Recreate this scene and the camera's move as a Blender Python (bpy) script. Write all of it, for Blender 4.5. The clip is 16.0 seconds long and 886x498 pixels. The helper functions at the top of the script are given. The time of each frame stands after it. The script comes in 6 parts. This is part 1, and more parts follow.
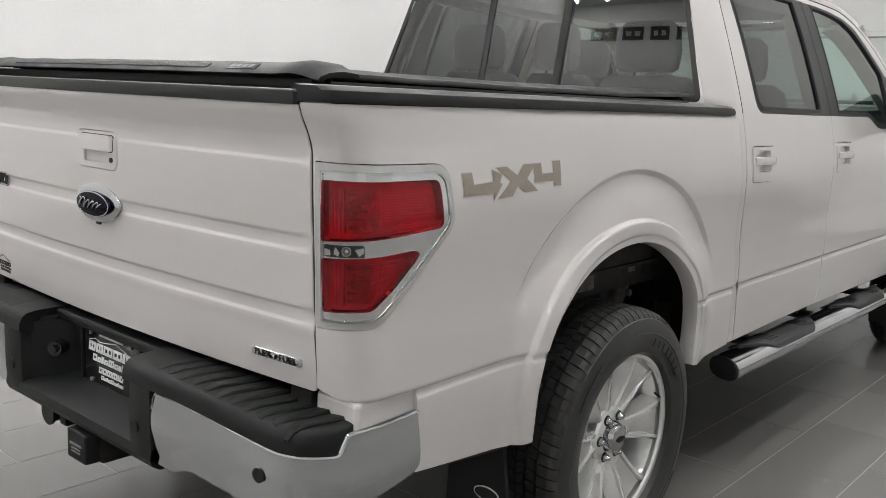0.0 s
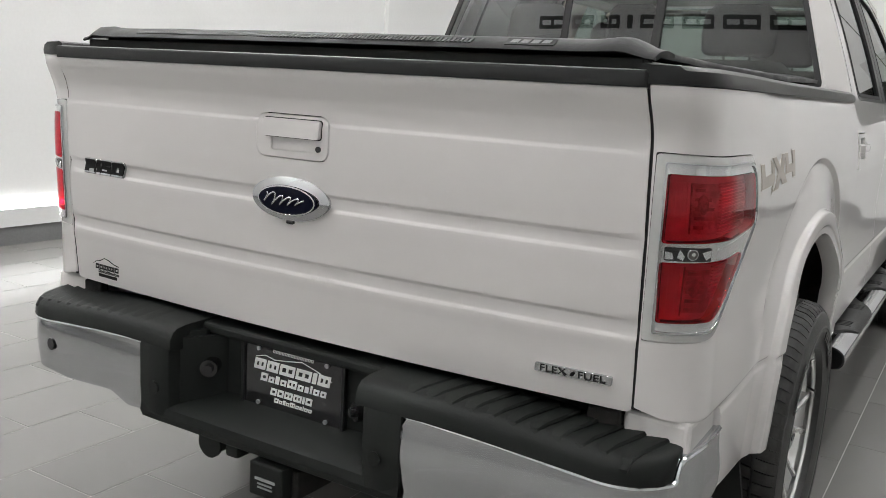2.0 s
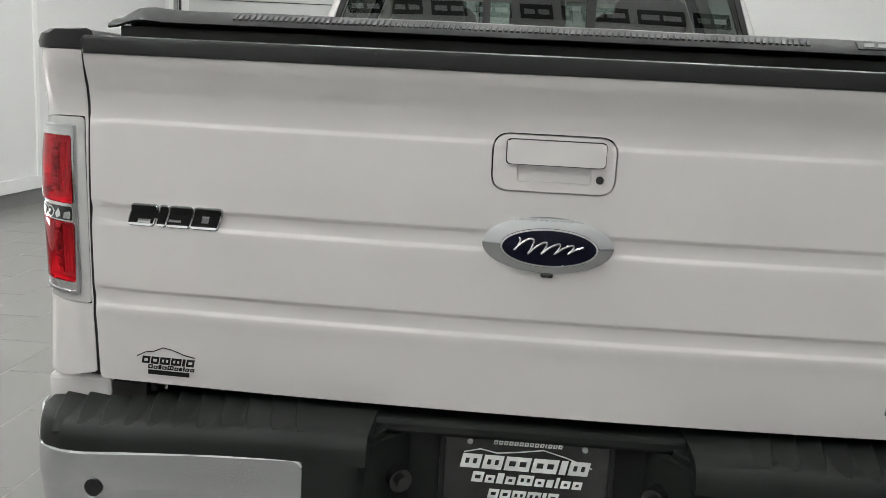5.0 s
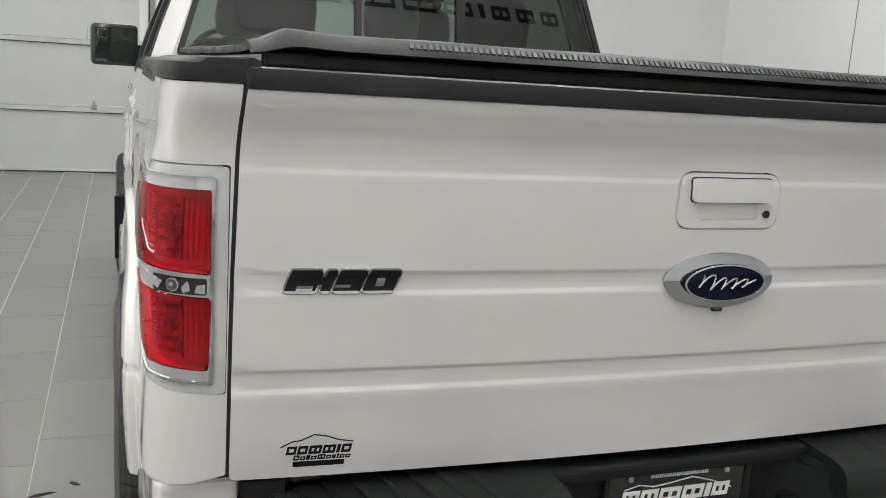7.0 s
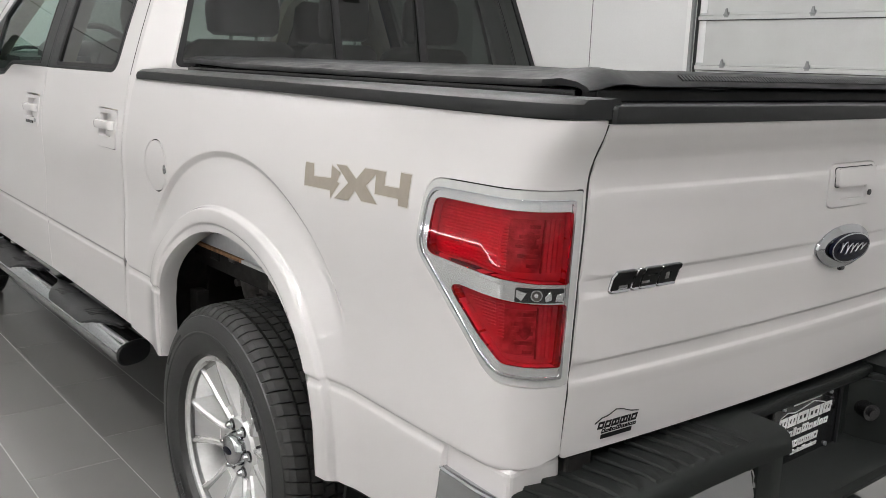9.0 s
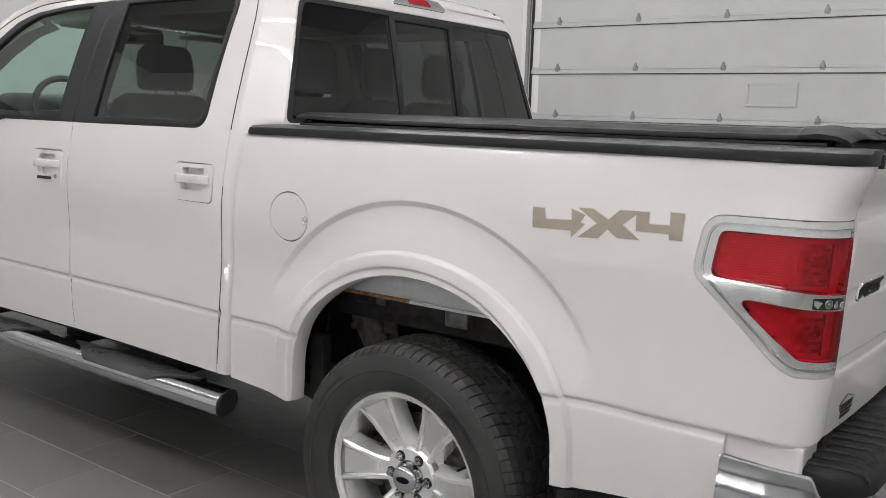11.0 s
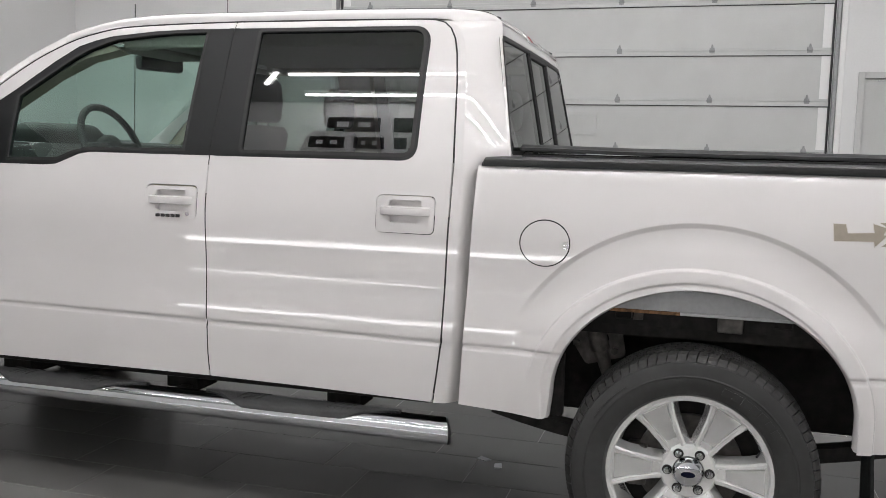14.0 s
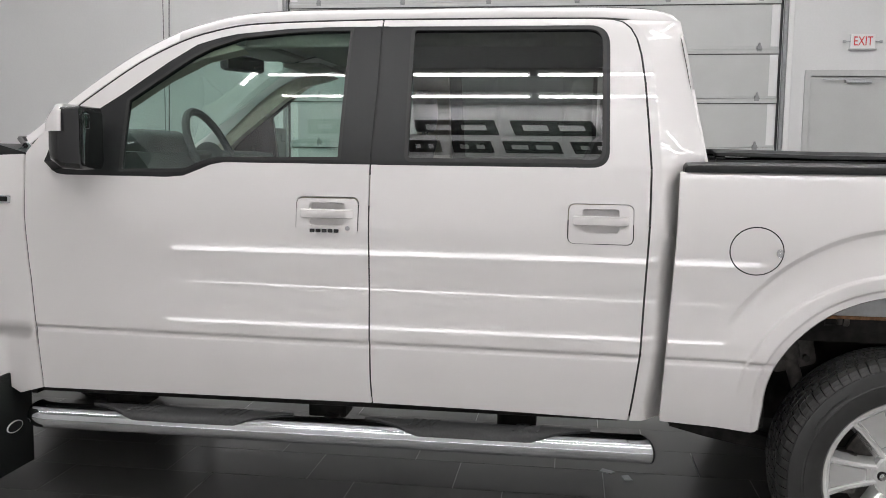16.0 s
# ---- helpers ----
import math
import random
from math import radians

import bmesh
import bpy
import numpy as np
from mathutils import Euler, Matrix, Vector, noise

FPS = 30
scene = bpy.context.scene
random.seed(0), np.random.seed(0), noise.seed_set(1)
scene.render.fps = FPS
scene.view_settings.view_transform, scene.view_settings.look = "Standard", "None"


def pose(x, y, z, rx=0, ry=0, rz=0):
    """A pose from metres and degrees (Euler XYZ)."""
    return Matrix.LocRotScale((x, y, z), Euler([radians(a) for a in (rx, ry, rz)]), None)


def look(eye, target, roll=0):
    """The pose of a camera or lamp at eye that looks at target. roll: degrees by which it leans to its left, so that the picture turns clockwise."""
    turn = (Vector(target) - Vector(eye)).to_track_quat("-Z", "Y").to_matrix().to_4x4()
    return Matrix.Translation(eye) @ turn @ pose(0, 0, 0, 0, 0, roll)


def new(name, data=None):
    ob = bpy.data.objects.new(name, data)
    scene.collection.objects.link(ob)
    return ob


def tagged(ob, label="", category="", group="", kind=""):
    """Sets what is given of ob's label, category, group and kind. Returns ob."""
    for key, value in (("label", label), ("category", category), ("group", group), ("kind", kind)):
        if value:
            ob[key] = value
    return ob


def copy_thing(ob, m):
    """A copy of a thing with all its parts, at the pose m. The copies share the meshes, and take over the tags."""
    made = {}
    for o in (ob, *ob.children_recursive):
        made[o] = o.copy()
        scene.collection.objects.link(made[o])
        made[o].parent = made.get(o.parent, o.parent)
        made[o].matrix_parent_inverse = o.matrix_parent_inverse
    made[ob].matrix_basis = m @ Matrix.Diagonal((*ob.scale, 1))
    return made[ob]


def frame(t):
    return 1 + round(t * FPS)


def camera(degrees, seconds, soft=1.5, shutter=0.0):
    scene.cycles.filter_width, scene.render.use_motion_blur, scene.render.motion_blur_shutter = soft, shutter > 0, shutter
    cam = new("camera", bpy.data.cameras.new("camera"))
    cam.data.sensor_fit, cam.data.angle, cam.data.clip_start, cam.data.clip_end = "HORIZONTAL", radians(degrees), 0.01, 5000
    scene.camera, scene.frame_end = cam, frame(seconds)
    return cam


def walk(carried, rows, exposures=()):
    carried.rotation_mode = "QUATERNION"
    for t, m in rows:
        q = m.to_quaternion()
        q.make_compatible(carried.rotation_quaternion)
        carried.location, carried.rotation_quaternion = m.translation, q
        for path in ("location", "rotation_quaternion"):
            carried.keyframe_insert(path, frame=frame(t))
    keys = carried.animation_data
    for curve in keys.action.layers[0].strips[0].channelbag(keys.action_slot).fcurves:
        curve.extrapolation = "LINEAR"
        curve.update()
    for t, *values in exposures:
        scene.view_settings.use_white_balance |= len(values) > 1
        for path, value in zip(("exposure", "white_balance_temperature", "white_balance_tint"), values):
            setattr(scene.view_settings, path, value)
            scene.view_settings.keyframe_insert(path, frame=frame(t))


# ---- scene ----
cam = camera(52.9, 16.0, soft=0.7)
PATH = [
    (0, (2.206, -1.193, 1.388), (0.918, 0.299, 1.048), 2.6),
    (0.5, (1.99, -1.291, 1.359), (0.72, 0.215, 1.018), 2.5),
    (1, (1.754, -1.325, 1.36), (0.54, 0.227, 1.017), 2.7),
    (1.5, (1.545, -1.414, 1.341), (0.415, 0.197, 0.987), 3.1),
    (2, (1.337, -1.552, 1.341), (0.316, 0.129, 0.98), 3.3),
    (2.5, (1.151, -1.632, 1.343), (0.266, 0.124, 0.976), 3.5),
    (3, (0.922, -1.656, 1.332), (0.169, 0.16, 0.965), 2.5),
    (3.5, (0.691, -1.645, 1.317), (0.063, 0.217, 0.945), 2.4),
    (4, (0.453, -1.608, 1.324), (-0.055, 0.291, 0.951), 2.3),
    (6.5, (-0.777, -1.399, 1.345), (-0.266, 0.505, 1.008), 3.7),
    (7, (-0.979, -1.3, 1.388), (-0.294, 0.541, 1.011), 3.6),
    (7.5, (-1.221, -1.263, 1.423), (-0.373, 0.5, 1.008), 3.8),
    (8, (-1.489, -1.234, 1.447), (-0.465, 0.434, 1.035), 3.7),
    (8.5, (-1.711, -1.137, 1.445), (-0.57, 0.453, 1.029), 2.1),
    (9, (-1.937, -1.005, 1.447), (-0.706, 0.516, 1.036), 1.9),
    (9.5, (-2.184, -0.882, 1.431), (-0.859, 0.567, 1.049), 1.9),
    (12, (-3.307, 0.04, 1.44), (-1.561, 0.983, 1.19), 1.8),
    (12.5, (-3.484, 0.316, 1.427), (-1.679, 1.144, 1.19), 1.8),
    (13, (-3.611, 0.564, 1.422), (-1.772, 1.315, 1.191), 1.6),
    (13.5, (-3.758, 0.857, 1.421), (-1.882, 1.512, 1.199), 1.5),
    (14, (-3.872, 1.138, 1.407), (-1.96, 1.686, 1.191), 1.4),
    (14.5, (-3.917, 1.422, 1.409), (-1.983, 1.884, 1.195), 1.2),
    (15, (-3.957, 1.703, 1.421), (-2.005, 2.082, 1.207), 1.0),
    (15.5, (-3.978, 1.95, 1.431), (-2.017, 2.284, 1.218), 0.7),
    (16, (-3.912, 2.235, 1.424), (-1.943, 2.512, 1.205), 0.7),
]
walk(cam, [(t, look(eye, target, roll)) for t, eye, target, roll in PATH], [(0, 0.08, 6520, 10), (2, 0.06, 6510, 8.5), (3.5, 0.03, 6500, 6), (7.5, 0.09, 6490, 7), (8.7, 0.07, 6500, 10), (9.5, -0.12, 6540, 10), (12, -0.24, 6470, 11.5), (16, -0.26, 6460, 11.5)])

# ---------------------------------------------------------------- light
world = bpy.data.worlds.new("world")
world.use_nodes = True
world.node_tree.nodes["Background"].inputs[0].default_value = (0.5, 0.52, 0.55, 1)
world.node_tree.nodes["Background"].inputs[1].default_value = 0.02
scene.world = world
TUBE_STRENGTH = 60.0
WALL_STRENGTH = 15.0


# ---------------------------------------------------------------- materials
def material(name, base=(0.5, 0.5, 0.5), rough=0.5, metal=0.0, coat=0.0, spec=0.5, grain=0.0, grain_scale=60.0,
             bump=0.0, bump_scale=200.0, stain=0.0, stain_scale=3.0, rand=0.0, coat_rough=0.03, rough_var=0.0):
    m = bpy.data.materials.new(name)
    m.use_nodes = True
    nt = m.node_tree
    p = nt.nodes["Principled BSDF"]
    p.inputs["Base Color"].default_value = (*base, 1)
    p.inputs["Roughness"].default_value = rough
    p.inputs["Metallic"].default_value = metal
    p.inputs["Coat Weight"].default_value = coat
    p.inputs["Coat Roughness"].default_value = coat_rough
    p.inputs["Specular IOR Level"].default_value = spec
    geo = nt.nodes.new("ShaderNodeNewGeometry")
    tex_in = geo.outputs["Position"]

    def noise_tex(scale, detail=4.0):
        n = nt.nodes.new("ShaderNodeTexNoise")
        n.inputs["Scale"].default_value = scale
        n.inputs["Detail"].default_value = detail
        nt.links.new(tex_in, n.inputs["Vector"])
        return n

    def ramp(src, lo, hi):
        r = nt.nodes.new("ShaderNodeMapRange")
        r.interpolation_type = "SMOOTHSTEP"
        r.inputs["From Min"].default_value, r.inputs["From Max"].default_value = 0.22, 0.78
        r.inputs["To Min"].default_value, r.inputs["To Max"].default_value = lo, hi
        nt.links.new(src, r.inputs["Value"])
        return r.outputs["Result"]

    value = None
    for amount, scale in ((grain, grain_scale), (stain, stain_scale)):
        if amount:
            v = ramp(noise_tex(scale).outputs["Fac"], 1 - amount, 1 + amount)
            if value is None:
                value = v
            else:
                mul = nt.nodes.new("ShaderNodeMath")
                mul.operation = "MULTIPLY"
                nt.links.new(value, mul.inputs[0])
                nt.links.new(v, mul.inputs[1])
                value = mul.outputs[0]
    if rand:
        info = nt.nodes.new("ShaderNodeObjectInfo")
        r = nt.nodes.new("ShaderNodeMapRange")
        r.inputs["To Min"].default_value, r.inputs["To Max"].default_value = 1 - rand, 1 + rand
        nt.links.new(info.outputs["Random"], r.inputs["Value"])
        if value is None:
            value = r.outputs["Result"]
        else:
            mul = nt.nodes.new("ShaderNodeMath")
            mul.operation = "MULTIPLY"
            nt.links.new(value, mul.inputs[0])
            nt.links.new(r.outputs["Result"], mul.inputs[1])
            value = mul.outputs[0]
    if value is not None:
        hsv = nt.nodes.new("ShaderNodeHueSaturation")
        hsv.inputs["Color"].default_value = (*base, 1)
        nt.links.new(value, hsv.inputs["Value"])
        nt.links.new(hsv.outputs["Color"], p.inputs["Base Color"])
    if rough_var:
        nt.links.new(ramp(noise_tex(stain_scale * 2.3).outputs["Fac"], rough - rough_var, rough + rough_var), p.inputs["Roughness"])
    if bump:
        b = nt.nodes.new("ShaderNodeBump")
        b.inputs["Strength"].default_value = bump
        b.inputs["Distance"].default_value = 0.002
        nt.links.new(noise_tex(bump_scale).outputs["Fac"], b.inputs["Height"])
        nt.links.new(b.outputs["Normal"], p.inputs["Normal"])
    return m


def glass(name, tint, rough=0.0, mirror_part=0.07):
    m = bpy.data.materials.new(name)
    m.use_nodes = True
    nt = m.node_tree
    nt.nodes.remove(nt.nodes["Principled BSDF"])
    out = nt.nodes["Material Output"]
    tr = nt.nodes.new("ShaderNodeBsdfTransparent")
    tr.inputs[0].default_value = (*tint, 1)
    gl = nt.nodes.new("ShaderNodeBsdfGlossy")
    gl.inputs["Roughness"].default_value = rough
    lw = nt.nodes.new("ShaderNodeLayerWeight")
    lw.inputs["Blend"].default_value = 0.5
    p5 = nt.nodes.new("ShaderNodeMath")
    p5.operation = "POWER"
    p5.inputs[1].default_value = 5.0
    nt.links.new(lw.outputs["Facing"], p5.inputs[0])
    fr = nt.nodes.new("ShaderNodeMapRange")
    fr.inputs["To Min"].default_value, fr.inputs["To Max"].default_value = mirror_part, 1.0
    nt.links.new(p5.outputs[0], fr.inputs["Value"])
    mix = nt.nodes.new("ShaderNodeMixShader")
    nt.links.new(fr.outputs[0], mix.inputs[0])
    nt.links.new(tr.outputs[0], mix.inputs[1])
    nt.links.new(gl.outputs[0], mix.inputs[2])
    nt.links.new(mix.outputs[0], out.inputs[0])
    return m


def emitter(name, colour, strength):
    m = bpy.data.materials.new(name)
    m.use_nodes = True
    p = m.node_tree.nodes["Principled BSDF"]
    p.inputs["Base Color"].default_value = (*colour, 1)
    p.inputs["Emission Color"].default_value = (*colour, 1)
    p.inputs["Emission Strength"].default_value = strength
    return m


PAINT = material("pearl_white_paint", (0.675, 0.652, 0.645), 0.34, coat=1.0, grain=0.012, grain_scale=900, stain=0.012, stain_scale=2.5, coat_rough=0.012)
# near-black laid in panel gaps for their shade; also on two black bars
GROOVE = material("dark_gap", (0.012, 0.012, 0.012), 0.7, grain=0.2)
BLACK_TRIM = material("satin_black_trim", (0.0105, 0.011, 0.0115), 0.36, spec=0.32, grain=0.06, bump=0.12, bump_scale=900, stain=0.08)
TEXTURED = material("textured_black_plastic", (0.0108, 0.0125, 0.0117), 0.50, spec=0.2, grain=0.12, grain_scale=300, bump=0.3, bump_scale=700, stain=0.15, stain_scale=6)
GLOSS_BLACK = material("gloss_black_plastic", (0.012, 0.012, 0.013), 0.12, coat=0.4, grain=0.05)
CHROME = material("chrome", (0.53, 0.54, 0.555), 0.10, metal=1.0, grain=0.008, grain_scale=200)
BRUSHED = material("silver_badge", (0.6, 0.61, 0.62), 0.22, metal=1.0, grain=0.03)
TREAD = material("dusty_tread_rubber", (0.026, 0.0257, 0.0245), 0.60, spec=0.4, grain=0.25, grain_scale=60, stain=0.25, stain_scale=12, bump=0.2, bump_scale=300)
PAD = material("worn_grey_tread_rubber", (0.034, 0.0345, 0.035), 0.62, spec=0.35, grain=0.2, grain_scale=120, bump=0.3, bump_scale=300, stain=0.2, stain_scale=9)
ALLOY = material("machined_alloy", (0.90, 0.90, 0.895), 0.26, metal=0.7, grain=0.04, grain_scale=120, stain=0.05, stain_scale=12)
ALLOY_PAINT = material("silver_painted_alloy", (0.63, 0.63, 0.625), 0.30, metal=0.6, coat=0.4, grain=0.015, grain_scale=200, stain=0.04, stain_scale=14)
RUBBER = material("tyre_rubber", (0.0175, 0.0175, 0.017), 0.38, spec=0.6, grain=0.2, grain_scale=40, stain=0.25, stain_scale=9, bump=0.2, bump_scale=400)
VINYL = material("black_vinyl", (0.008, 0.0085, 0.009), 0.52, spec=0.25, grain=0.15, grain_scale=25, bump=0.5, bump_scale=45, stain=0.25, stain_scale=5, rough_var=0.1)
LABEL_GREY = material("worn_grey_print", (0.11, 0.11, 0.11), 0.5, grain=0.3, grain_scale=200)
RIB_STRIP = material("grey_ribbed_rubber", (0.020, 0.021, 0.022), 0.4, grain=0.2, grain_scale=160, bump=0.4, bump_scale=160)
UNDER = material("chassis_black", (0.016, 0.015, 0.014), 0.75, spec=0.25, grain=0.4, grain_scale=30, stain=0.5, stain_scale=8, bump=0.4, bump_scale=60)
DUSTY = material("dusty_steel", (0.075, 0.069, 0.063), 0.7, grain=0.45, grain_scale=35, stain=0.5, stain_scale=9, bump=0.4, bump_scale=70)
LINER = material("grey_inner_liner", (0.50, 0.51, 0.52), 0.5, grain=0.06, stain=0.1, stain_scale=6)
RUST = material("surface_rust", (0.24, 0.12, 0.055), 0.85, grain=0.45, grain_scale=70, stain=0.4, stain_scale=15, bump=0.5, bump_scale=120)
RED = material("red_lens", (0.34, 0.0036, 0.011), 0.14, coat=1.0, spec=0.2, grain=0.10, grain_scale=55, stain=0.22, stain_scale=10, coat_rough=0.01)
BOWL = material("lamp_bowl", (0.62, 0.62, 0.62), 0.34, metal=0.25, grain=0.12, grain_scale=45, stain=0.1, stain_scale=14)
PRISM = material("lamp_prism", (0.88, 0.88, 0.88), 0.22, metal=0.35, grain=0.05, grain_scale=60)
WELL = material("dark_lamp_well", (0.44, 0.43, 0.43), 0.3, metal=0.3, grain=0.35, grain_scale=60, stain=0.3, stain_scale=22)
DEEP_WELL = material("deep_lamp_well", (0.29, 0.28, 0.28), 0.3, metal=0.3, grain=0.4, grain_scale=80, stain=0.3, stain_scale=30)
LAMP_EDGE = material("clear_lamp_edge", (0.56, 0.56, 0.55), 0.18, metal=0.1, coat=1.0, grain=0.06, grain_scale=30)
CLEAR = material("clear_lamp_reflector", (0.68, 0.69, 0.70), 0.12, metal=0.8, coat=1.0, grain=0.05, grain_scale=50)
NAVY = material("navy_enamel", (0.003, 0.004, 0.013), 0.15, coat=0.05, spec=0.12, grain=0.1)
WHITE_INK = material("white_ink", (0.75, 0.75, 0.74), 0.5, grain=0.03)
BLACK_INK = material("black_ink", (0.010, 0.010, 0.010), 0.5, spec=0.15, grain=0.05)
DECAL = material("tan_grey_decal", (0.30, 0.26, 0.21), 0.4, coat=0.5, grain=0.05)
DECAL_EDGE = material("pale_decal_edge", (0.55, 0.52, 0.48), 0.4, coat=0.5, grain=0.04)
MIRROR = material("dimming_mirror_glass", (0.125, 0.145, 0.135), 0.02, metal=1.0)
TAN = material("tan_interior_trim", (0.50, 0.45, 0.36), 0.7, grain=0.08, stain=0.1)
SEAT = material("grey_seat_leather", (0.046, 0.044, 0.040), 0.55, grain=0.12, bump=0.3, bump_scale=150, stain=0.12)
DASH = material("charcoal_dash", (0.05, 0.05, 0.05), 0.55, grain=0.1, bump=0.2, bump_scale=300)
HEADLINER = material("beige_headliner", (0.42, 0.40, 0.36), 0.85, grain=0.06)
REDGLASS = glass("red_clear_plastic", (0.80, 0.042, 0.105), 0.0, 0.045)
PRIVACY = glass("privacy_glass", (0.21, 0.24, 0.225), 0.0, 0.11)
REARGLASS = glass("tinted_rear_glass", (0.25, 0.281, 0.266), 0.0, 0.09)
SIDEGLASS = glass("green_tint_glass", (0.66, 0.81, 0.755))
SCREENGLASS = glass("windscreen_glass", (0.78, 0.93, 0.87))
WALL = material("white_painted_wall", (0.70, 0.70, 0.695), 0.55, grain=0.015, grain_scale=40, bump=0.08, bump_scale=180, stain=0.02, stain_scale=1.2)
CEIL = material("grey_white_ceiling", (0.45, 0.45, 0.45), 0.7, grain=0.02, stain=0.03)
BASE = material("grey_cove_base", (0.17, 0.17, 0.172), 0.5, grain=0.06, stain=0.06)
DOORPANEL = material("white_door_panel", (0.515, 0.522, 0.512), 0.4, grain=0.02, bump=0.1, bump_scale=120, stain=0.03)
HINGE = material("dull_zinc_hinge", (0.27, 0.275, 0.275), 0.5, metal=0.3, grain=0.15, grain_scale=80)
STEEL = material("galvanised_steel", (0.48, 0.49, 0.50), 0.38, metal=0.8, grain=0.15, grain_scale=60, stain=0.1)
SEAL = material("black_rubber_seal", (0.010, 0.010, 0.0105), 0.55, grain=0.1)
GROUT = material("pale_grout", (0.32, 0.312, 0.30), 0.75, grain=0.2, grain_scale=90)
TILE = material("grey_porcelain_tile", (0.182, 0.178, 0.170), 0.27, rand=0.06, bump=0.05, bump_scale=140)
EXIT_RED = material("exit_red", (0.62, 0.02, 0.03), 0.5, grain=0.02)
SIGN_WHITE = material("sign_white", (0.78, 0.78, 0.77), 0.45, grain=0.02)
LAMP_BODY = material("white_lamp_body", (0.7, 0.7, 0.7), 0.5, grain=0.02)
TUBE = emitter("lit_tube", (1.0, 0.99, 0.985), TUBE_STRENGTH)
WALL_TUBE = emitter("lit_wall_tube", (1.0, 0.99, 0.985), WALL_STRENGTH)


# ---------------------------------------------------------------- building tools
def smooth_curve(*pts):
    """A smooth function through points with rising abscissae, without overshoot."""
    xs = np.array([p[0] for p in pts], float)
    ys = np.array([p[1] for p in pts], float)
    h, d = np.diff(xs), np.diff(ys) / np.diff(xs)
    m = np.zeros(len(xs))
    m[0], m[-1] = d[0], d[-1]
    for i in range(1, len(xs) - 1):
        if d[i - 1] * d[i] > 0:
            w1, w2 = 2 * h[i] + h[i - 1], h[i] + 2 * h[i - 1]
            m[i] = (w1 + w2) / (w1 / d[i - 1] + w2 / d[i])

    def f(x):
        x = min(max(x, xs[0]), xs[-1])
        i = min(max(int(np.searchsorted(xs, x)) - 1, 0), len(h) - 1)
        t = (x - xs[i]) / h[i]
        return float((2 * t**3 - 3 * t**2 + 1) * ys[i] + (t**3 - 2 * t**2 + t) * h[i] * m[i]
                     + (-2 * t**3 + 3 * t**2) * ys[i + 1] + (t**3 - t**2) * h[i] * m[i + 1])
    return f


def step01(a, b, x):
    t = min(max((x - a) / (b - a), 0.0), 1.0)
    return t * t * (3 - 2 * t)


def rounded(pts, r=0.02, n=6):
    """A closed 2D outline with rounded corners; a point may carry its own radius."""
    out = []
    k = len(pts)
    for i in range(k):
        p = np.array(pts[i][:2], float)
        a = np.array(pts[i - 1][:2], float)
        b = np.array(pts[(i + 1) % k][:2], float)
        rad = pts[i][2] if len(pts[i]) > 2 else r
        u, v = a - p, b - p
        lu, lv = np.linalg.norm(u), np.linalg.norm(v)
        u, v = u / lu, v / lv
        cosang = float(np.clip(u @ v, -1, 1))
        half = math.acos(cosang) / 2
        if rad <= 0 or half > 1.5:
            out.append(tuple(p))
            continue
        t = min(rad / math.tan(half), 0.48 * lu, 0.48 * lv)
        p0, p1 = p + u * t, p + v * t
        for j in range(n + 1):
            s = j / n
            q = (1 - s) ** 2 * p0 + 2 * s * (1 - s) * p + s**2 * p1
            out.append((float(q[0]), float(q[1])))
    return out


def ellipse(cx, cy, rx, ry, n=32):
    return [(cx + rx * math.cos(2 * math.pi * i / n), cy + ry * math.sin(2 * math.pi * i / n)) for i in range(n)]


def dense(poly, step):
    out = []
    for i, p in enumerate(poly):
        q = poly[(i + 1) % len(poly)]
        n = max(1, int(math.ceil(math.dist(p, q) / step)))
        for j in range(n):
            out.append((p[0] + (q[0] - p[0]) * j / n, p[1] + (q[1] - p[1]) * j / n))
    return out


def inside(poly, pts):
    poly, pts = np.array(poly), np.array(pts)
    x, y = pts[:, 0], pts[:, 1]
    res = np.zeros(len(pts), bool)
    for i in range(len(poly)):
        x0, y0 = poly[i]
        x1, y1 = poly[i - 1]
        c = ((y0 > y) != (y1 > y)) & (x < (x1 - x0) * (y - y0) / (y1 - y0 + 1e-15) + x0)
        res ^= c
    return res


def clearance(poly, pts):
    a = np.array(poly)
    b = np.roll(a, -1, 0)
    pts = np.array(pts)
    best = np.full(len(pts), 1e9)
    for p, q in zip(a, b):
        d = q - p
        t = np.clip(((pts - p) @ d) / (d @ d + 1e-15), 0, 1)
        best = np.minimum(best, np.linalg.norm(pts - (p + t[:, None] * d), axis=1))
    return best


def obj(name, mesh, mat, parent=None, label=""):
    mesh.materials.append(mat)
    ob = new(name, mesh)
    if parent is not None:
        ob.parent = parent
    if label:
        ob["label"] = label
    return ob


def part(name, bm, mat, parent=None, label="", smooth=False):
    me = bpy.data.meshes.new(name)
    bmesh.ops.recalc_face_normals(bm, faces=bm.faces)
    bm.to_mesh(me)
    bm.free()
    if smooth:
        me.shade_smooth()
        me.set_sharp_from_angle(angle=radians(smooth if smooth is not True else 40))
    return obj(name, me, mat, parent, label)


from mathutils.geometry import delaunay_2d_cdt


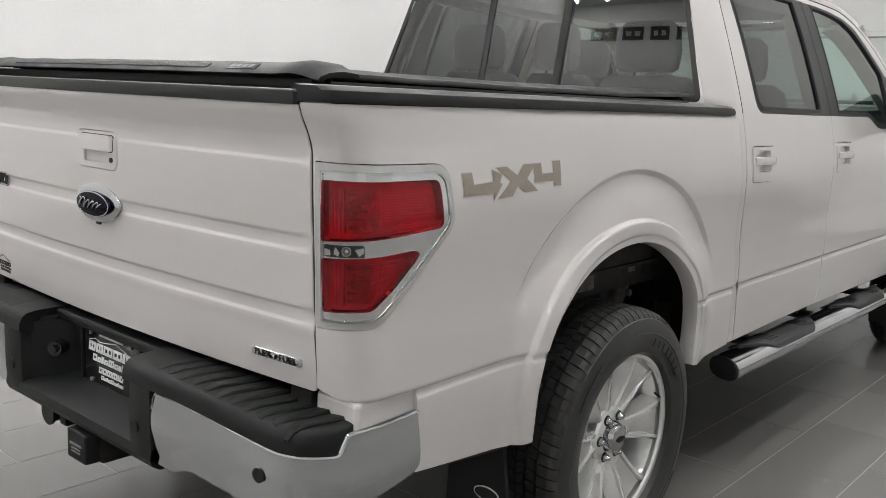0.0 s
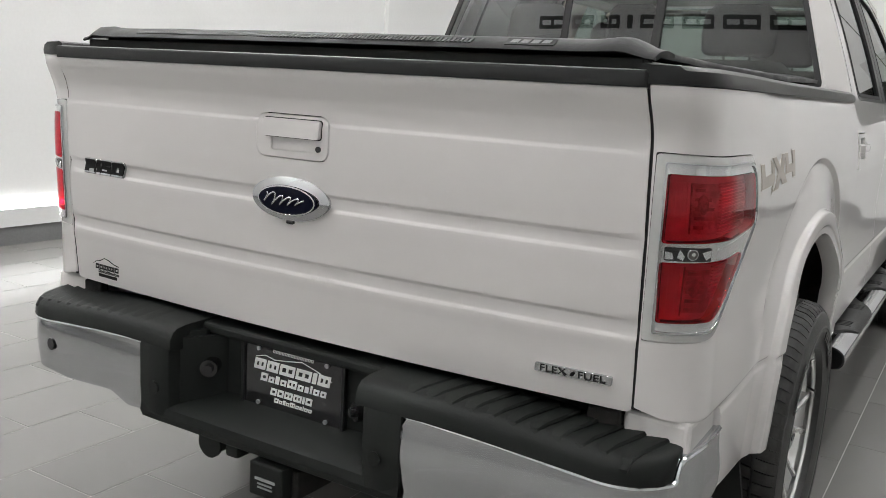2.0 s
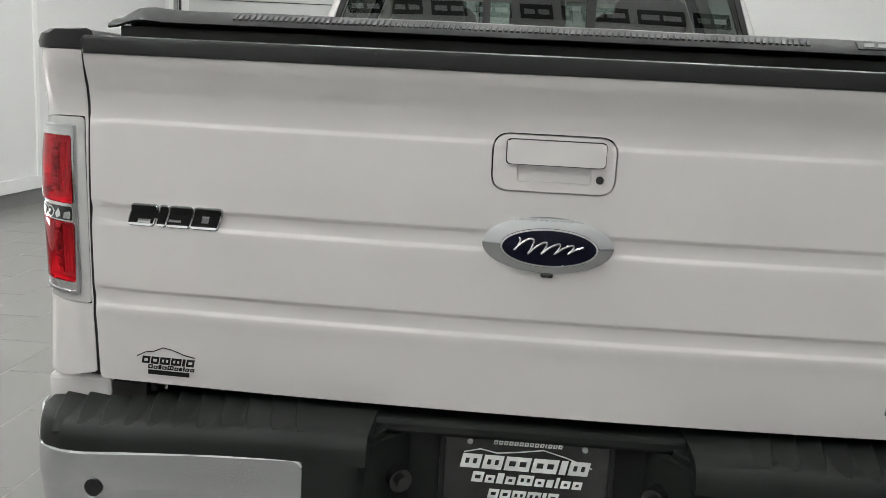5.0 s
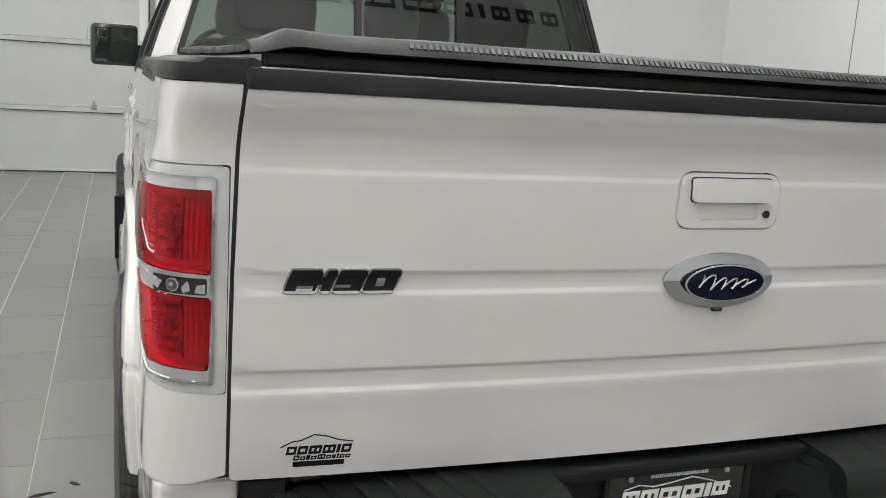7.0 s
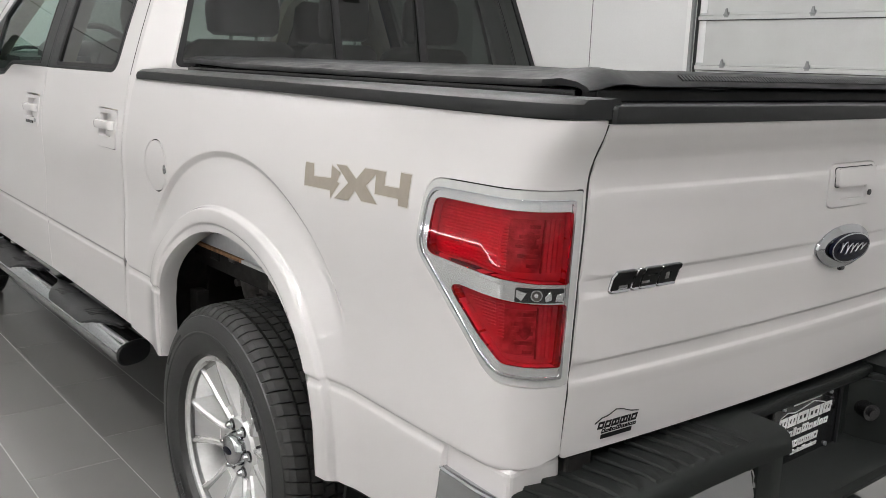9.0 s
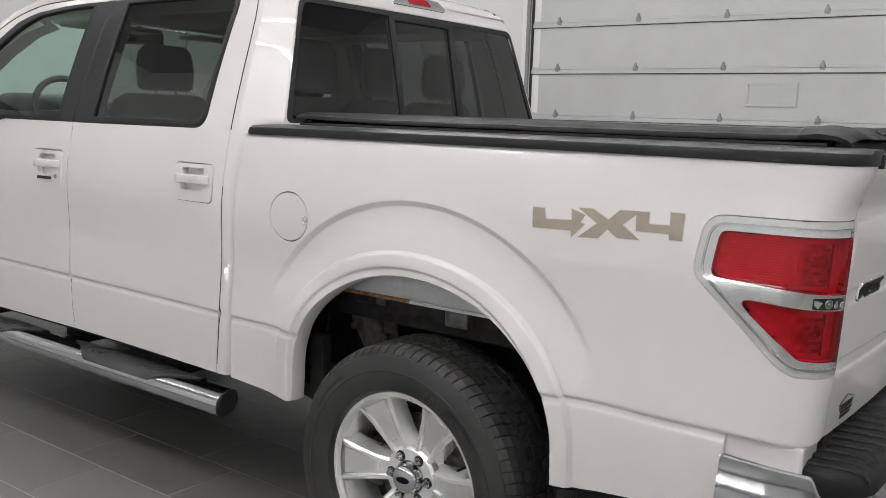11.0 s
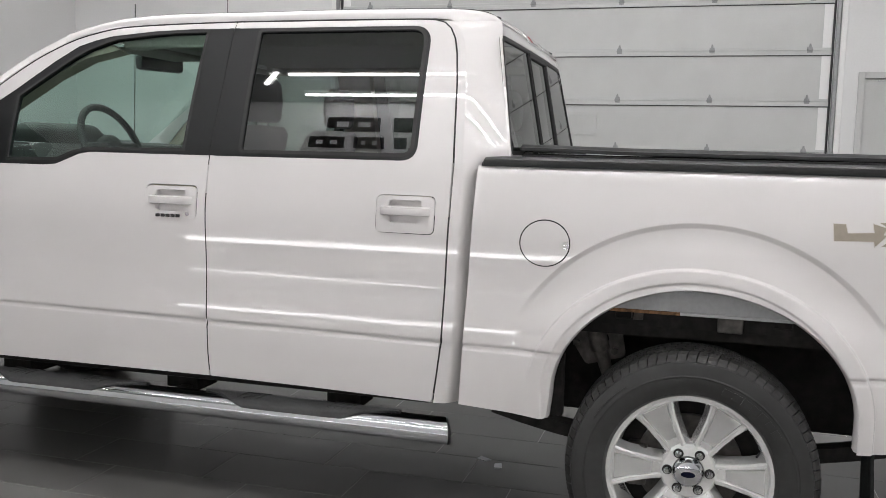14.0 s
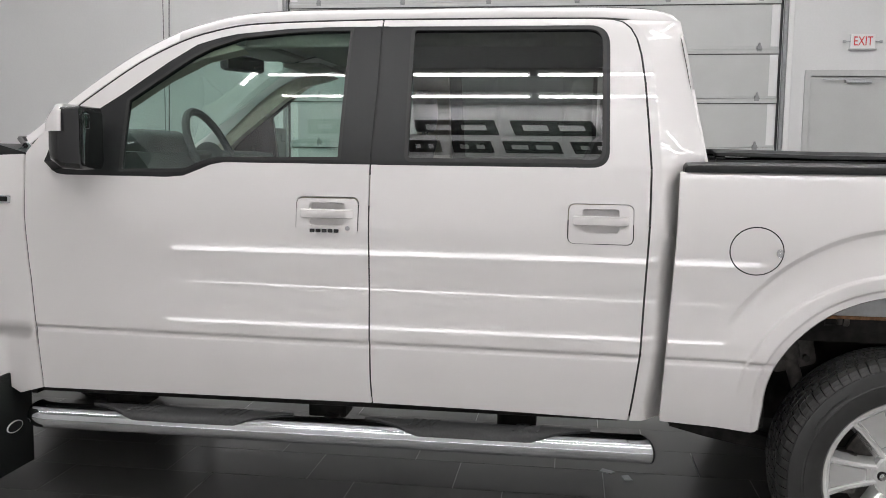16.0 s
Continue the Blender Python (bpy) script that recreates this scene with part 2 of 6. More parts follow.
def panel(name, outline, fn, mat, parent=None, holes=(), step=0.03, thick=0.015, ref=(0, -1, 0), label="", lift=0.0, steps=None, vrows=(), rails=()):
    """A curved sheet with thickness: the outline (u, v), less its holes, laid on the surface fn(u, v) that faces ref."""
    loops = [dense(outline, step)] + [dense(h, step) for h in holes]
    su, sv = steps or (step, step)
    arr = np.array(loops[0])
    lo, hi = arr.min(0), arr.max(0)
    gu = np.linspace(lo[0], hi[0], max(2, int(round((hi[0] - lo[0]) / su)) + 1))
    gv = np.linspace(lo[1], hi[1], max(2, int(round((hi[1] - lo[1]) / sv)) + 1))
    if len(vrows):
        gv = np.array(sorted([v for v in gv if min(abs(v - q) for q in vrows) > 0.45 * sv] + list(vrows)))
    pts = np.array([(u, v) for u in gu for v in gv])
    keep = inside(loops[0], pts)
    for lp in loops:
        keep &= clearance(lp, pts) > (0.002 if len(vrows) else 0.4 * min(su, sv))
    for lp in loops[1:]:
        keep &= ~inside(lp, pts)
    coords, edges = [], []
    for lp in loops:
        s = len(coords)
        coords += lp
        edges += [(s + i, s + (i + 1) % len(lp)) for i in range(len(lp))]
    pts = pts[keep]
    for line in rails:
        q = np.array(line)
        ok = inside(loops[0], q)
        for lp in loops:
            ok &= clearance(lp, q) > 0.003
        for lp in loops[1:]:
            ok &= ~inside(lp, q)
        if len(pts):
            pts = pts[clearance(line, pts) > 0.3 * min(su, sv)]
        last = None
        for p, good in zip(line, ok):
            if good:
                if last is not None:
                    edges.append((last, len(coords)))
                last = len(coords)
                coords.append(p)
            else:
                last = None
    coords += [tuple(p) for p in pts]
    vs, _, fs, _, _, _ = delaunay_2d_cdt([Vector(c) for c in coords], edges, [], 0, 1e-7)
    uv = np.array([(v.x, v.y) for v in vs])
    cen = np.array([uv[list(f)].mean(0) for f in fs])
    ok = inside(loops[0], cen)
    for lp in loops[1:]:
        ok &= ~inside(lp, cen)
    e = 1.5e-3

    def frame_at(u, v):
        p = Vector(fn(u, v))
        du = Vector(fn(u + e, v)) - Vector(fn(u - e, v))
        dv = Vector(fn(u, v + e)) - Vector(fn(u, v - e))
        n = du.cross(dv)
        return p, (n.normalized() if n.length > 1e-12 else Vector(ref))

    frames = [frame_at(*q) for q in uv]
    vote = sum(f[1].dot(Vector(ref)) for f in frames)
    sign = 1 if vote > 0 else -1
    verts = [p + n * sign * lift for p, n in frames]
    norms = [n * sign for p, n in frames]
    faces = []
    for f, good in zip(fs, ok):
        if good:
            a, b, c = (uv[i] for i in f)
            area = (b[0] - a[0]) * (c[1] - a[1]) - (b[1] - a[1]) * (c[0] - a[0])
            faces.append(tuple(f) if area * sign > 0 else tuple(reversed(f)))
    for li, lp in enumerate(loops):
        area = sum(p[0] * q[1] - q[0] * p[1] for p, q in zip(lp, lp[1:] + lp[:1]))
        fr = [frame_at(*q) for q in lp]
        s = len(verts)
        k = len(lp)
        for i in range(k):
            p, n = fr[i]
            n = n * sign
            tan = (fr[(i + 1) % k][0] - fr[i - 1][0])
            side = tan.cross(n)
            side = side.normalized() if side.length > 1e-12 else n
            if (area > 0) != (sign > 0):
                side = -side
            if li:
                side = -side
            verts += [p + n * lift, p + n * (lift - thick)]
            norms += [(n + side).normalized(), side]
        for i in range(k):
            j = (i + 1) % k
            q = (s + 2 * i, s + 2 * i + 1, s + 2 * j + 1, s + 2 * j)
            flip = ((area > 0) != (sign > 0)) != bool(li)
            if li:
                flip = (area > 0) == (sign > 0)
            faces.append(tuple(reversed(q)) if flip else q)
    me = bpy.data.meshes.new(name)
    me.from_pydata([tuple(v) for v in verts], [], faces)
    me.shade_smooth()
    me.normals_split_custom_set_from_vertices([tuple(n) for n in norms])
    return obj(name, me, mat, parent, label)


def loft(rings, closed=True, caps=True):
    """A skin over rings of equal numbers of points."""
    bm = bmesh.new()
    vs = [[bm.verts.new(p) for p in r] for r in rings]
    n = len(rings[0])
    for a, b in zip(vs, vs[1:]):
        for i in range(n if closed else n - 1):
            j = (i + 1) % n
            bm.faces.new((a[i], a[j], b[j], b[i]))
    if caps and closed:
        bm.faces.new(vs[0])
        bm.faces.new(list(reversed(vs[-1])))
    return bm


def box(bm, lo, hi, bevel=0.0, seg=2):
    c = [(a + b) / 2 for a, b in zip(lo, hi)]
    s = [abs(b - a) for a, b in zip(lo, hi)]
    m = Matrix.Translation(c) @ Matrix.Diagonal((*s, 1))
    r = bmesh.ops.create_cube(bm, size=1, matrix=m)
    if bevel:
        es = list({e for v in r["verts"] for e in v.link_edges})
        bmesh.ops.bevel(bm, geom=es, offset=bevel, segments=seg, affect="EDGES", profile=0.5)
    return bm


def boxes(*specs):
    bm = bmesh.new()
    for s in specs:
        box(bm, *s)
    return bm


def cylinder(bm, a, b, r, seg=16, r2=None):
    a, b = Vector(a), Vector(b)
    m = Matrix.Translation((a + b) / 2) @ (b - a).to_track_quat("Z", "Y").to_matrix().to_4x4()
    bmesh.ops.create_cone(bm, cap_ends=True, segments=seg, radius1=r, radius2=r if r2 is None else r2, depth=(b - a).length, matrix=m)
    return bm


def tube_along(path, r, seg=10):
    rings = []
    for i, p in enumerate(path):
        p = Vector(p)
        d = Vector(path[min(i + 1, len(path) - 1)]) - Vector(path[max(i - 1, 0)])
        q = d.to_track_quat("Z", "Y")
        rings.append([p + q @ Vector((r * math.cos(2 * math.pi * k / seg), r * math.sin(2 * math.pi * k / seg), 0)) for k in range(seg)])
    return loft(rings)


def revolve(profile, seg=48, axis="x"):
    """A ring turned about the x axis: profile points are (x, radius)."""
    rings = []
    for k in range(seg):
        a = 2 * math.pi * k / seg
        rings.append([(x, r * math.cos(a), r * math.sin(a)) for x, r in profile])
    rings.append(rings[0])
    bm = loft(rings, closed=False, caps=False)
    bmesh.ops.remove_doubles(bm, verts=bm.verts, dist=1e-6)
    return bm


def lettering(name, text, size, depth, m, mat, parent=None, label=""):
    cu = bpy.data.curves.new(name, "FONT")
    cu.body, cu.size, cu.extrude, cu.align_x, cu.align_y = text, size, depth, "CENTER", "CENTER"
    tmp = new(name, cu)
    me = bpy.data.meshes.new_from_object(tmp.evaluated_get(bpy.context.evaluated_depsgraph_get()))
    bpy.data.objects.remove(tmp)
    ob = obj(name, me, mat, parent, label)
    ob.matrix_local = m
    return ob


def thing(name, label, category, group="", at=(0, 0, 0)):
    ob = new(name)
    ob.location = at
    ob.empty_display_size = 0.1
    return tagged(ob, label, category, group)


# ---------------------------------------------------------------- the showroom
X0, X1, Y0, Y1, H = -4.75, 7.6, -5.0, 10.2, 5.4   # inner faces of the walls, ceiling height


def slab(name, lo, hi, mat, label, cat):
    return tagged(part(name, boxes((lo, hi)), mat), label, cat, kind="structure")


floor_ob = slab("floor", (X0 - 0.2, Y0 - 0.2, -0.12), (X1 + 0.2, Y1 + 0.2, -0.0012), GROUT, "grey porcelain tile floor with pale grout lines", "floor")
slab("ceiling", (X0 - 0.2, Y0 - 0.2, H), (X1 + 0.2, Y1 + 0.2, H + 0.15), CEIL, "plain pale grey showroom ceiling", "ceiling")
slab("wall_west", (X0 - 0.2, Y0 - 0.2, -0.12), (X0, Y1 + 0.2, H), WALL, "tall plain white painted wall with a grey base", "wall")
slab("wall_south", (X0, Y0 - 0.2, -0.12), (X1, Y0, H), WALL, "plain white painted wall", "wall")


def wall_with_openings(name, axis, at, lo, hi, openings, label):
    """A wall along one axis at a place on the other, 0.2 thick, with openings (from, to, top) that start at the floor."""
    bm = bmesh.new()
    edges = [lo]
    for a, b, top in sorted(openings):
        edges += [a, b]
    edges.append(hi)
    spans = [(edges[i], edges[i + 1]) for i in range(0, len(edges), 2)]

    def add(a, b, z0, z1):
        if axis == "y":
            box(bm, (at, a, z0), (at + 0.2, b, z1))
        else:
            box(bm, (a, at, z0), (b, at + 0.2, z1))
    for a, b in spans:
        add(a, b, -0.12, H)
    for a, b, top in openings:
        add(a, b, top, H)
    return tagged(part(name, bm, WALL), label, "wall", kind="structure")


G1 = (-0.28, 5.95, 3.91)          # big door in the east wall: from y, to y, height
M1 = (-1.62, -0.62, 2.40)        # man door in the east wall
G2 = (-4.57, -0.60, 3.93)        # big door in the north wall: from x, to x, height
M2 = (0.28, 1.34, 2.36)          # man door in the north wall
wall_with_openings("wall_east", "y", X1, Y0, Y1, [G1, M1], "white painted wall around a large sectional door")
wall_with_openings("wall_north", "x", Y1, X0, X1, [G2, M2], "white painted wall around a large sectional door")


def sectional_door(name, width, lines, hinge_x, label, m):
    """A closed sectional door in its own frame: x along the width, y towards the room is minus, z up; lines are the joints' heights."""
    t = tagged(new(name), label, "garage door", kind="structure")
    t.matrix_world = m
    height = lines[-1]
    for r, (z0, z1) in enumerate(zip(lines, lines[1:])):
        z0, z1 = z0 + 0.001, z1 - 0.001
        part("panel", boxes(((0.0, 0.02, z0), (width, 0.07, z1), 0.004)), DOORPANEL, t)
        part("rail", boxes(((0.02, -0.012, z1 - 0.054), (width - 0.02, 0.02, z1 - 0.001), 0.004)), DOORPANEL, t)
        # thin black strip stands in for the shadow under the rail
        part("joint_seal", boxes(((0.02, 0.004, z1 - 0.061), (width - 0.02, 0.0215, z1 - 0.0545), 0.001)), SEAL, t)
        part("rail", boxes(((0.02, 0.006, z0 + 0.001), (width - 0.02, 0.02, z0 + 0.03), 0.003)), DOORPANEL, t)
        for x in (0.024, width - 0.124):
            part("end_stile", boxes(((x, 0.0165, z0 + 0.032), (x + 0.10, 0.0205, z1 - 0.064), 0.001)), SIGN_WHITE, t)
        if r:
            for x in hinge_x:
                bm = boxes(((x - 0.03, -0.014, z0 - 0.03), (x + 0.03, 0.006, z0 + 0.035), 0.003))
                rings = [[(x + a * 0.024, -0.030 + b, z0 + 0.0) for a, b in ((-1, 0), (1, 0), (1, 0.02), (-1, 0.02))], [(x + a * 0.008, -0.026 + b, z0 + 0.075) for a, b in ((-1, 0), (1, 0), (1, 0.02), (-1, 0.02))]]
                me = bpy.data.meshes.new("tmp")
                lb = loft(rings)
                lb.to_mesh(me)
                lb.free()
                bm.from_mesh(me)
                bpy.data.meshes.remove(me)
                cylinder(bm, (x - 0.035, -0.02, z0), (x + 0.035, -0.02, z0), 0.009, 8)
                part("hinge", bm, HINGE, t)
    for x in (-0.055, width + 0.005):
        bm = boxes(((x, -0.06, 0), (x + 0.05, -0.054, height + 0.3)), ((x, -0.06, 0), (x + 0.004, 0.0, height + 0.3)), ((x + 0.046, -0.06, 0), (x + 0.05, -0.02, height + 0.3)))
        part("track", bm, HINGE, t)
    part("jamb_seal", boxes(((-0.10, -0.012, 0), (-0.06, 0.01, height + 0.05)), ((width + 0.06, -0.012, 0), (width + 0.10, 0.01, height + 0.05)), ((-0.10, -0.012, height), (width + 0.10, 0.01, height + 0.05))), SEAL, t)
    # dark edge seals in the reveal and white boards on the wall beside the tracks
    for x in (0.0, width - 0.022):
        part("edge_seal", boxes(((x, -0.024, 0.02), (x + 0.022, 0.016, height - 0.01), 0.004)), SEAL, t)
    for x in (-0.125, width + 0.060):
        part("jamb_board", boxes(((x, -0.052, 0.0), (x + 0.065, -0.0305, height + 0.1), 0.004)), SIGN_WHITE, t)
    part("bottom_seal", boxes(((0, 0.02, -0.004), (width, 0.06, 0.012))), SEAL, t)
    return t


# the east door looks towards minus x: its own x axis runs along minus y
east = sectional_door("sectional_door_1", G1[1] - G1[0], [0.01, 0.31, 0.91, 1.51, 2.11, 2.71, 3.31, 3.91], [0.42 + 1.11 * k for k in range(6)], "large white sectional garage door with steel hinges", pose(X1 + 0.03, G1[1], 0, 0, 0, -90))
part("vent_frame", boxes(((2.92, -0.004, 1.67), (3.50, 0.02, 1.70), 0.003), ((2.92, -0.004, 1.92), (3.50, 0.02, 1.95), 0.003), ((2.92, -0.004, 1.70), (2.95, 0.02, 1.92), 0.003), ((3.47, -0.004, 1.70), (3.50, 0.02, 1.92), 0.003), ((2.95, 0.008, 1.70), (3.47, 0.02, 1.92), 0.003)), DOORPANEL, east)
sectional_door("sectional_door_2", G2[1] - G2[0], [0.01, 0.78, 1.565, 2.35, 3.14, 3.93], [0.25, 1.15, 2.25, 3.33, 3.75], "white sectional garage door with steel hinges", pose(G2[0], Y1 + 0.03, 0, 0, 0, 0))


def man_door(name, width, height, label, m):
    t = tagged(new(name), label, "door", kind="structure")
    t.matrix_world = m
    part("leaf", boxes(((0.02, 0.03, 0.008), (width - 0.02, 0.075, height - 0.02), 0.004)), DOORPANEL, t)
    f = 0.055
    part("frame", boxes(((-f, -0.018, 0), (0.018, 0.09, height + f), 0.004), ((width - 0.018, -0.018, 0), (width + f, 0.09, height + f), 0.004), ((0.018, -0.018, height - 0.018), (width - 0.018, 0.09, height + f), 0.004)), DOORPANEL, t)
    bm = boxes(((width * 0.42, -0.035, height - 0.10), (width * 0.72, 0.03, height - 0.05), 0.008))
    box(bm, (width * 0.15, -0.05, height - 0.065), (width * 0.6, -0.035, height - 0.045), 0.003)
    part("door_closer", bm, STEEL, t)
    bm = cylinder(bmesh.new(), (width - 0.08, 0.03, 1.0), (width - 0.08, -0.03, 1.0), 0.025, 14)
    box(bm, (width - 0.2, -0.04, 0.985), (width - 0.07, -0.025, 1.015), 0.006)
    part("door_handle", bm, STEEL, t)
    return t


man_door("door_1", M1[1] - M1[0], M1[2], "white steel door with a closer beside the garage door", pose(X1, M1[1], 0, 0, 0, -90))
man_door("door_2", M2[1] - M2[0], M2[2], "white steel door with a closer in the far wall", pose(M2[0], Y1, 0, 0, 0, 0))

for nm, lo, hi in (("baseboard_1", (X0, Y0, 0), (X0 + 0.012, Y1, 0.14)), ("baseboard_2", (X0 + 0.012, Y0, 0), (X1, Y0 + 0.012, 0.14)),
                   ("baseboard_3", (X1 - 0.012, Y0 + 0.012, 0), (X1, M1[0] - 0.06, 0.14)), ("baseboard_4", (X1 - 0.012, G1[1] + 0.1, 0), (X1, Y1, 0.14)),
                   ("baseboard_5", (M2[1] + 0.06, Y1 - 0.012, 0), (X1 - 0.012, Y1, 0.14))):
    slab(nm, lo, hi, BASE, "dark grey rubber cove base", "baseboard")

# wall panel seams
for nm, lo, hi in (("trim_1", (X1 - 0.004, 7.66, 0.14), (X1 + 0.002, 7.672, H)), ("trim_2", (X0 - 0.002, 6.9, 0.14), (X0 + 0.02, 6.96, H))):
    slab(nm, lo, hi, BASE if nm == "trim_1" else SIGN_WHITE, "narrow vertical seam strip on the wall", "trim")

# exit sign by the man door
sign = thing("exit_sign", "white exit sign with red letters on the wall", "exit sign", at=(X1, -1.2, 2.79))
part("housing", boxes(((-0.05, -0.14, -0.085), (0.0, 0.14, 0.085), 0.008)), SIGN_WHITE, sign)
part("ledge", boxes(((-0.07, -0.155, -0.100), (0.0, 0.155, -0.085), 0.003)), DOORPANEL, sign)
lettering("letters", "EXIT", 0.155, 0.002, pose(-0.053, 0, -0.003, 90, 0, -90) @ Matrix.Diagonal((0.70, 1, 1, 1)), EXIT_RED, sign, "red letters")
for s in (-1, 1):
    bm = cylinder(bmesh.new(), (-0.03, s * 0.14, 0), (-0.03, s * 0.20, 0), 0.008, 10)
    cylinder(bm, (-0.03, s * 0.195, 0), (-0.03, s * 0.225, 0), 0.016, 14)
    part("lamp_head", bm, STEEL, sign, smooth=True)

LEDGE = 0.26                      # height of the ledge on the west wall

# large dark wall lettering opposite the truck: a company name, kept as plain shapes
def blocks(parent, fn, mat, x, z, h, widths, gap, slant=0.2, thick=0.002, lift=0.0, ref=(0, -1, 0), mixed=False):
    """A row of plain slanted blocks, one for each letter, the wider ones pierced by a slot or two."""
    for i, w in enumerate(widths):
        hh = h if not mixed or i in (0, 2, 4, 7) else 0.74 * h
        at = lambda u, v: (x + u + slant * v, z + v)
        t = 0.27 * h
        slots = []
        if w > 1.15 * h:
            m = (w - 3 * t) / 2
            slots = [(t, t + m), (2 * t + m, w - t)] if m > 0.12 * h else [(t, w - t)]
        elif w > 0.72 * h and w > 2.3 * t:
            slots = [(t, w - t)]
        holes = [[at(a, 0.30 * hh), at(b, 0.30 * hh), at(b, 0.70 * hh), at(a, 0.70 * hh)] for a, b in slots]
        panel("block", [at(0, 0), at(w, 0), at(w, hh), at(0, hh)], fn, mat, parent, holes=holes, step=2 * h, thick=thick, lift=lift, ref=ref)
        x += w + gap


def word_blocks(name, label, spec, mat, m, cat="wall sign"):
    """A wall sign of block rows; spec rows are (z, height, widths, gap)."""
    t = thing(name, label, cat)
    t.matrix_world = m
    for z, h, widths, gap in spec:
        blocks(t, lambda x, z_: (x, 0.0, z_), mat, -(sum(widths) + gap * (len(widths) - 1)) / 2, z, h, widths, gap, thick=0.012, lift=0.012)
    return t


word_blocks("wall_sign", "large dark letter shapes on the white wall", [(4.62, 0.36, [0.55, 0.6, 0.75, 0.75, 0.2, 0.55], 0.14), (4.22, 0.26, [0.4, 0.36, 0.3, 0.36, 0.5, 0.36, 0.3, 0.12, 0.3, 0.36], 0.1)],
          BLACK_INK, pose(X0 + 0.001, 2.6, 0, 0, 0, 90))
word_blocks("wall_sign", "large dark letter shapes on the white wall", [(4.89, 0.18, [0.3, 0.3, 0.3, 0.08, 0.45, 0.5, 0.65, 0.65, 0.15, 0.45, 0.5, 0.5, 0.45, 0.5, 0.08, 0.3, 0.35, 0.45], 0.12)],
          BLACK_INK, pose(0.3, Y0 + 0.001, 0, 0, 0, 180))


# long strip lights fixed to the ceiling
def strip_light(m, length=2.4):
    t = thing("strip_light", "white ceiling strip light with a lit tube", "ceiling light", "strip lights")
    t.matrix_world = m
    part("housing", boxes(((-0.06, -length / 2, 0.0), (0.06, length / 2, 0.06), 0.008)), LAMP_BODY, t)
    part("tube", boxes(((-0.024, -length / 2 + 0.02, -0.03), (0.024, length / 2 - 0.02, 0.001), 0.012)), TUBE, t, "glowing tube")
    return t


first = strip_light(pose(-4.45, -3.55, H - 0.06))
for i, x in enumerate((-4.45, -3.9, -1.6, 0.0, 1.6, 3.0)):
    for j in range(1 if x > 2 else 0, 4 if x < -3 else 6 if 1 < abs(x) < 2 else 5):
        if (i or j) and not (x == 0.0 and j == 0):
            copy_thing(first, pose(x, -3.55 + 2.45 * j, H - 0.06))
copy_thing(first, pose(4.6, 6.25, H - 0.06))
# a short lamp set across the end of the western rows
strip_light(pose(-4.0, 5.20, H - 0.06, 0, 0, 55), 0.42)


# a low ledge along the west wall, with a light strip washing the wall above it
slab("trim_7", (X0, Y0 + 0.012, 0.14), (X0 + 0.035, Y1 - 0.02, LEDGE), WALL, "low white ledge along the wall", "trim")


def wall_light(m, length):
    t = thing("wall_light_strip", "slim white light strip on the wall ledge", "wall light", "wall light strips")
    t.matrix_world = m
    part("housing", boxes(((0.0, -length / 2, 0.0), (0.034, length / 2, 0.012), 0.002)), LAMP_BODY, t)
    part("tube", boxes(((0.004, -length / 2 + 0.01, 0.012), (0.030, length / 2 - 0.01, 0.046), 0.006)), WALL_TUBE, t, "glowing tube")
    return t


first_bar = wall_light(pose(X0, 1.97, LEDGE), 2.32)
copy_thing(first_bar, pose(X0, 4.29, LEDGE))

# ---------------------------------------------------------------- the pickup truck
# x to its right, y forwards from the tailgate, z up from the floor
truck = thing("pickup_truck", "pearl white crew cab pickup truck with chrome trim, parked on tiles", "pickup truck")

def leaning(z_top, w_top, tilt, z_end):
    """A half width by height, from the lean of the sheet in degrees, summed downwards from a known width."""
    f = smooth_curve(*tilt)
    zs_ = np.arange(z_top, z_end, -0.004)
    ws_ = [w_top]
    for z in zs_[1:]:
        ws_.append(ws_[-1] + 0.004 * math.tan(radians(f(z))))
    return list(zip(zs_[::-1].tolist(), ws_[::-1]))


SIDE_TILT = [(0.741, -42.0), (0.747, -38.0), (0.751, -14.0), (0.755, 0.0), (0.760, 2.2), (0.766, 1.9), (0.778, 1.75), (0.79, 1.88), (0.812, 2.15), (0.84, 2.65), (0.88, 2.85), (0.90, 2.2), (0.915, 1.3), (0.924, 0.7), (0.93, -0.05), (0.936, -0.8), (0.945, -1.1), (0.97, -1.6), (1.03, -2.45), (1.06, -2.4), (1.085, -2.35), (1.10, -0.9), (1.11, 0.7), (1.125, 1.2), (1.14, 1.8), (1.165, 5.0), (1.20, 8.0), (1.28, 10.5), (1.35, 12.5)]


def with_sill(upper):
    """The panel below the crease: a small upward-facing ledge, then a sheet that draws in towards the bottom."""
    w = upper[0][1]
    b = w + 0.0048
    return [(0.48, b - 0.011), (0.53, b - 0.007), (0.60, b - 0.003), (0.70, b), (0.723, b), (0.729, w + 0.0032), (0.734, w + 0.0002), (0.738, w)] + upper


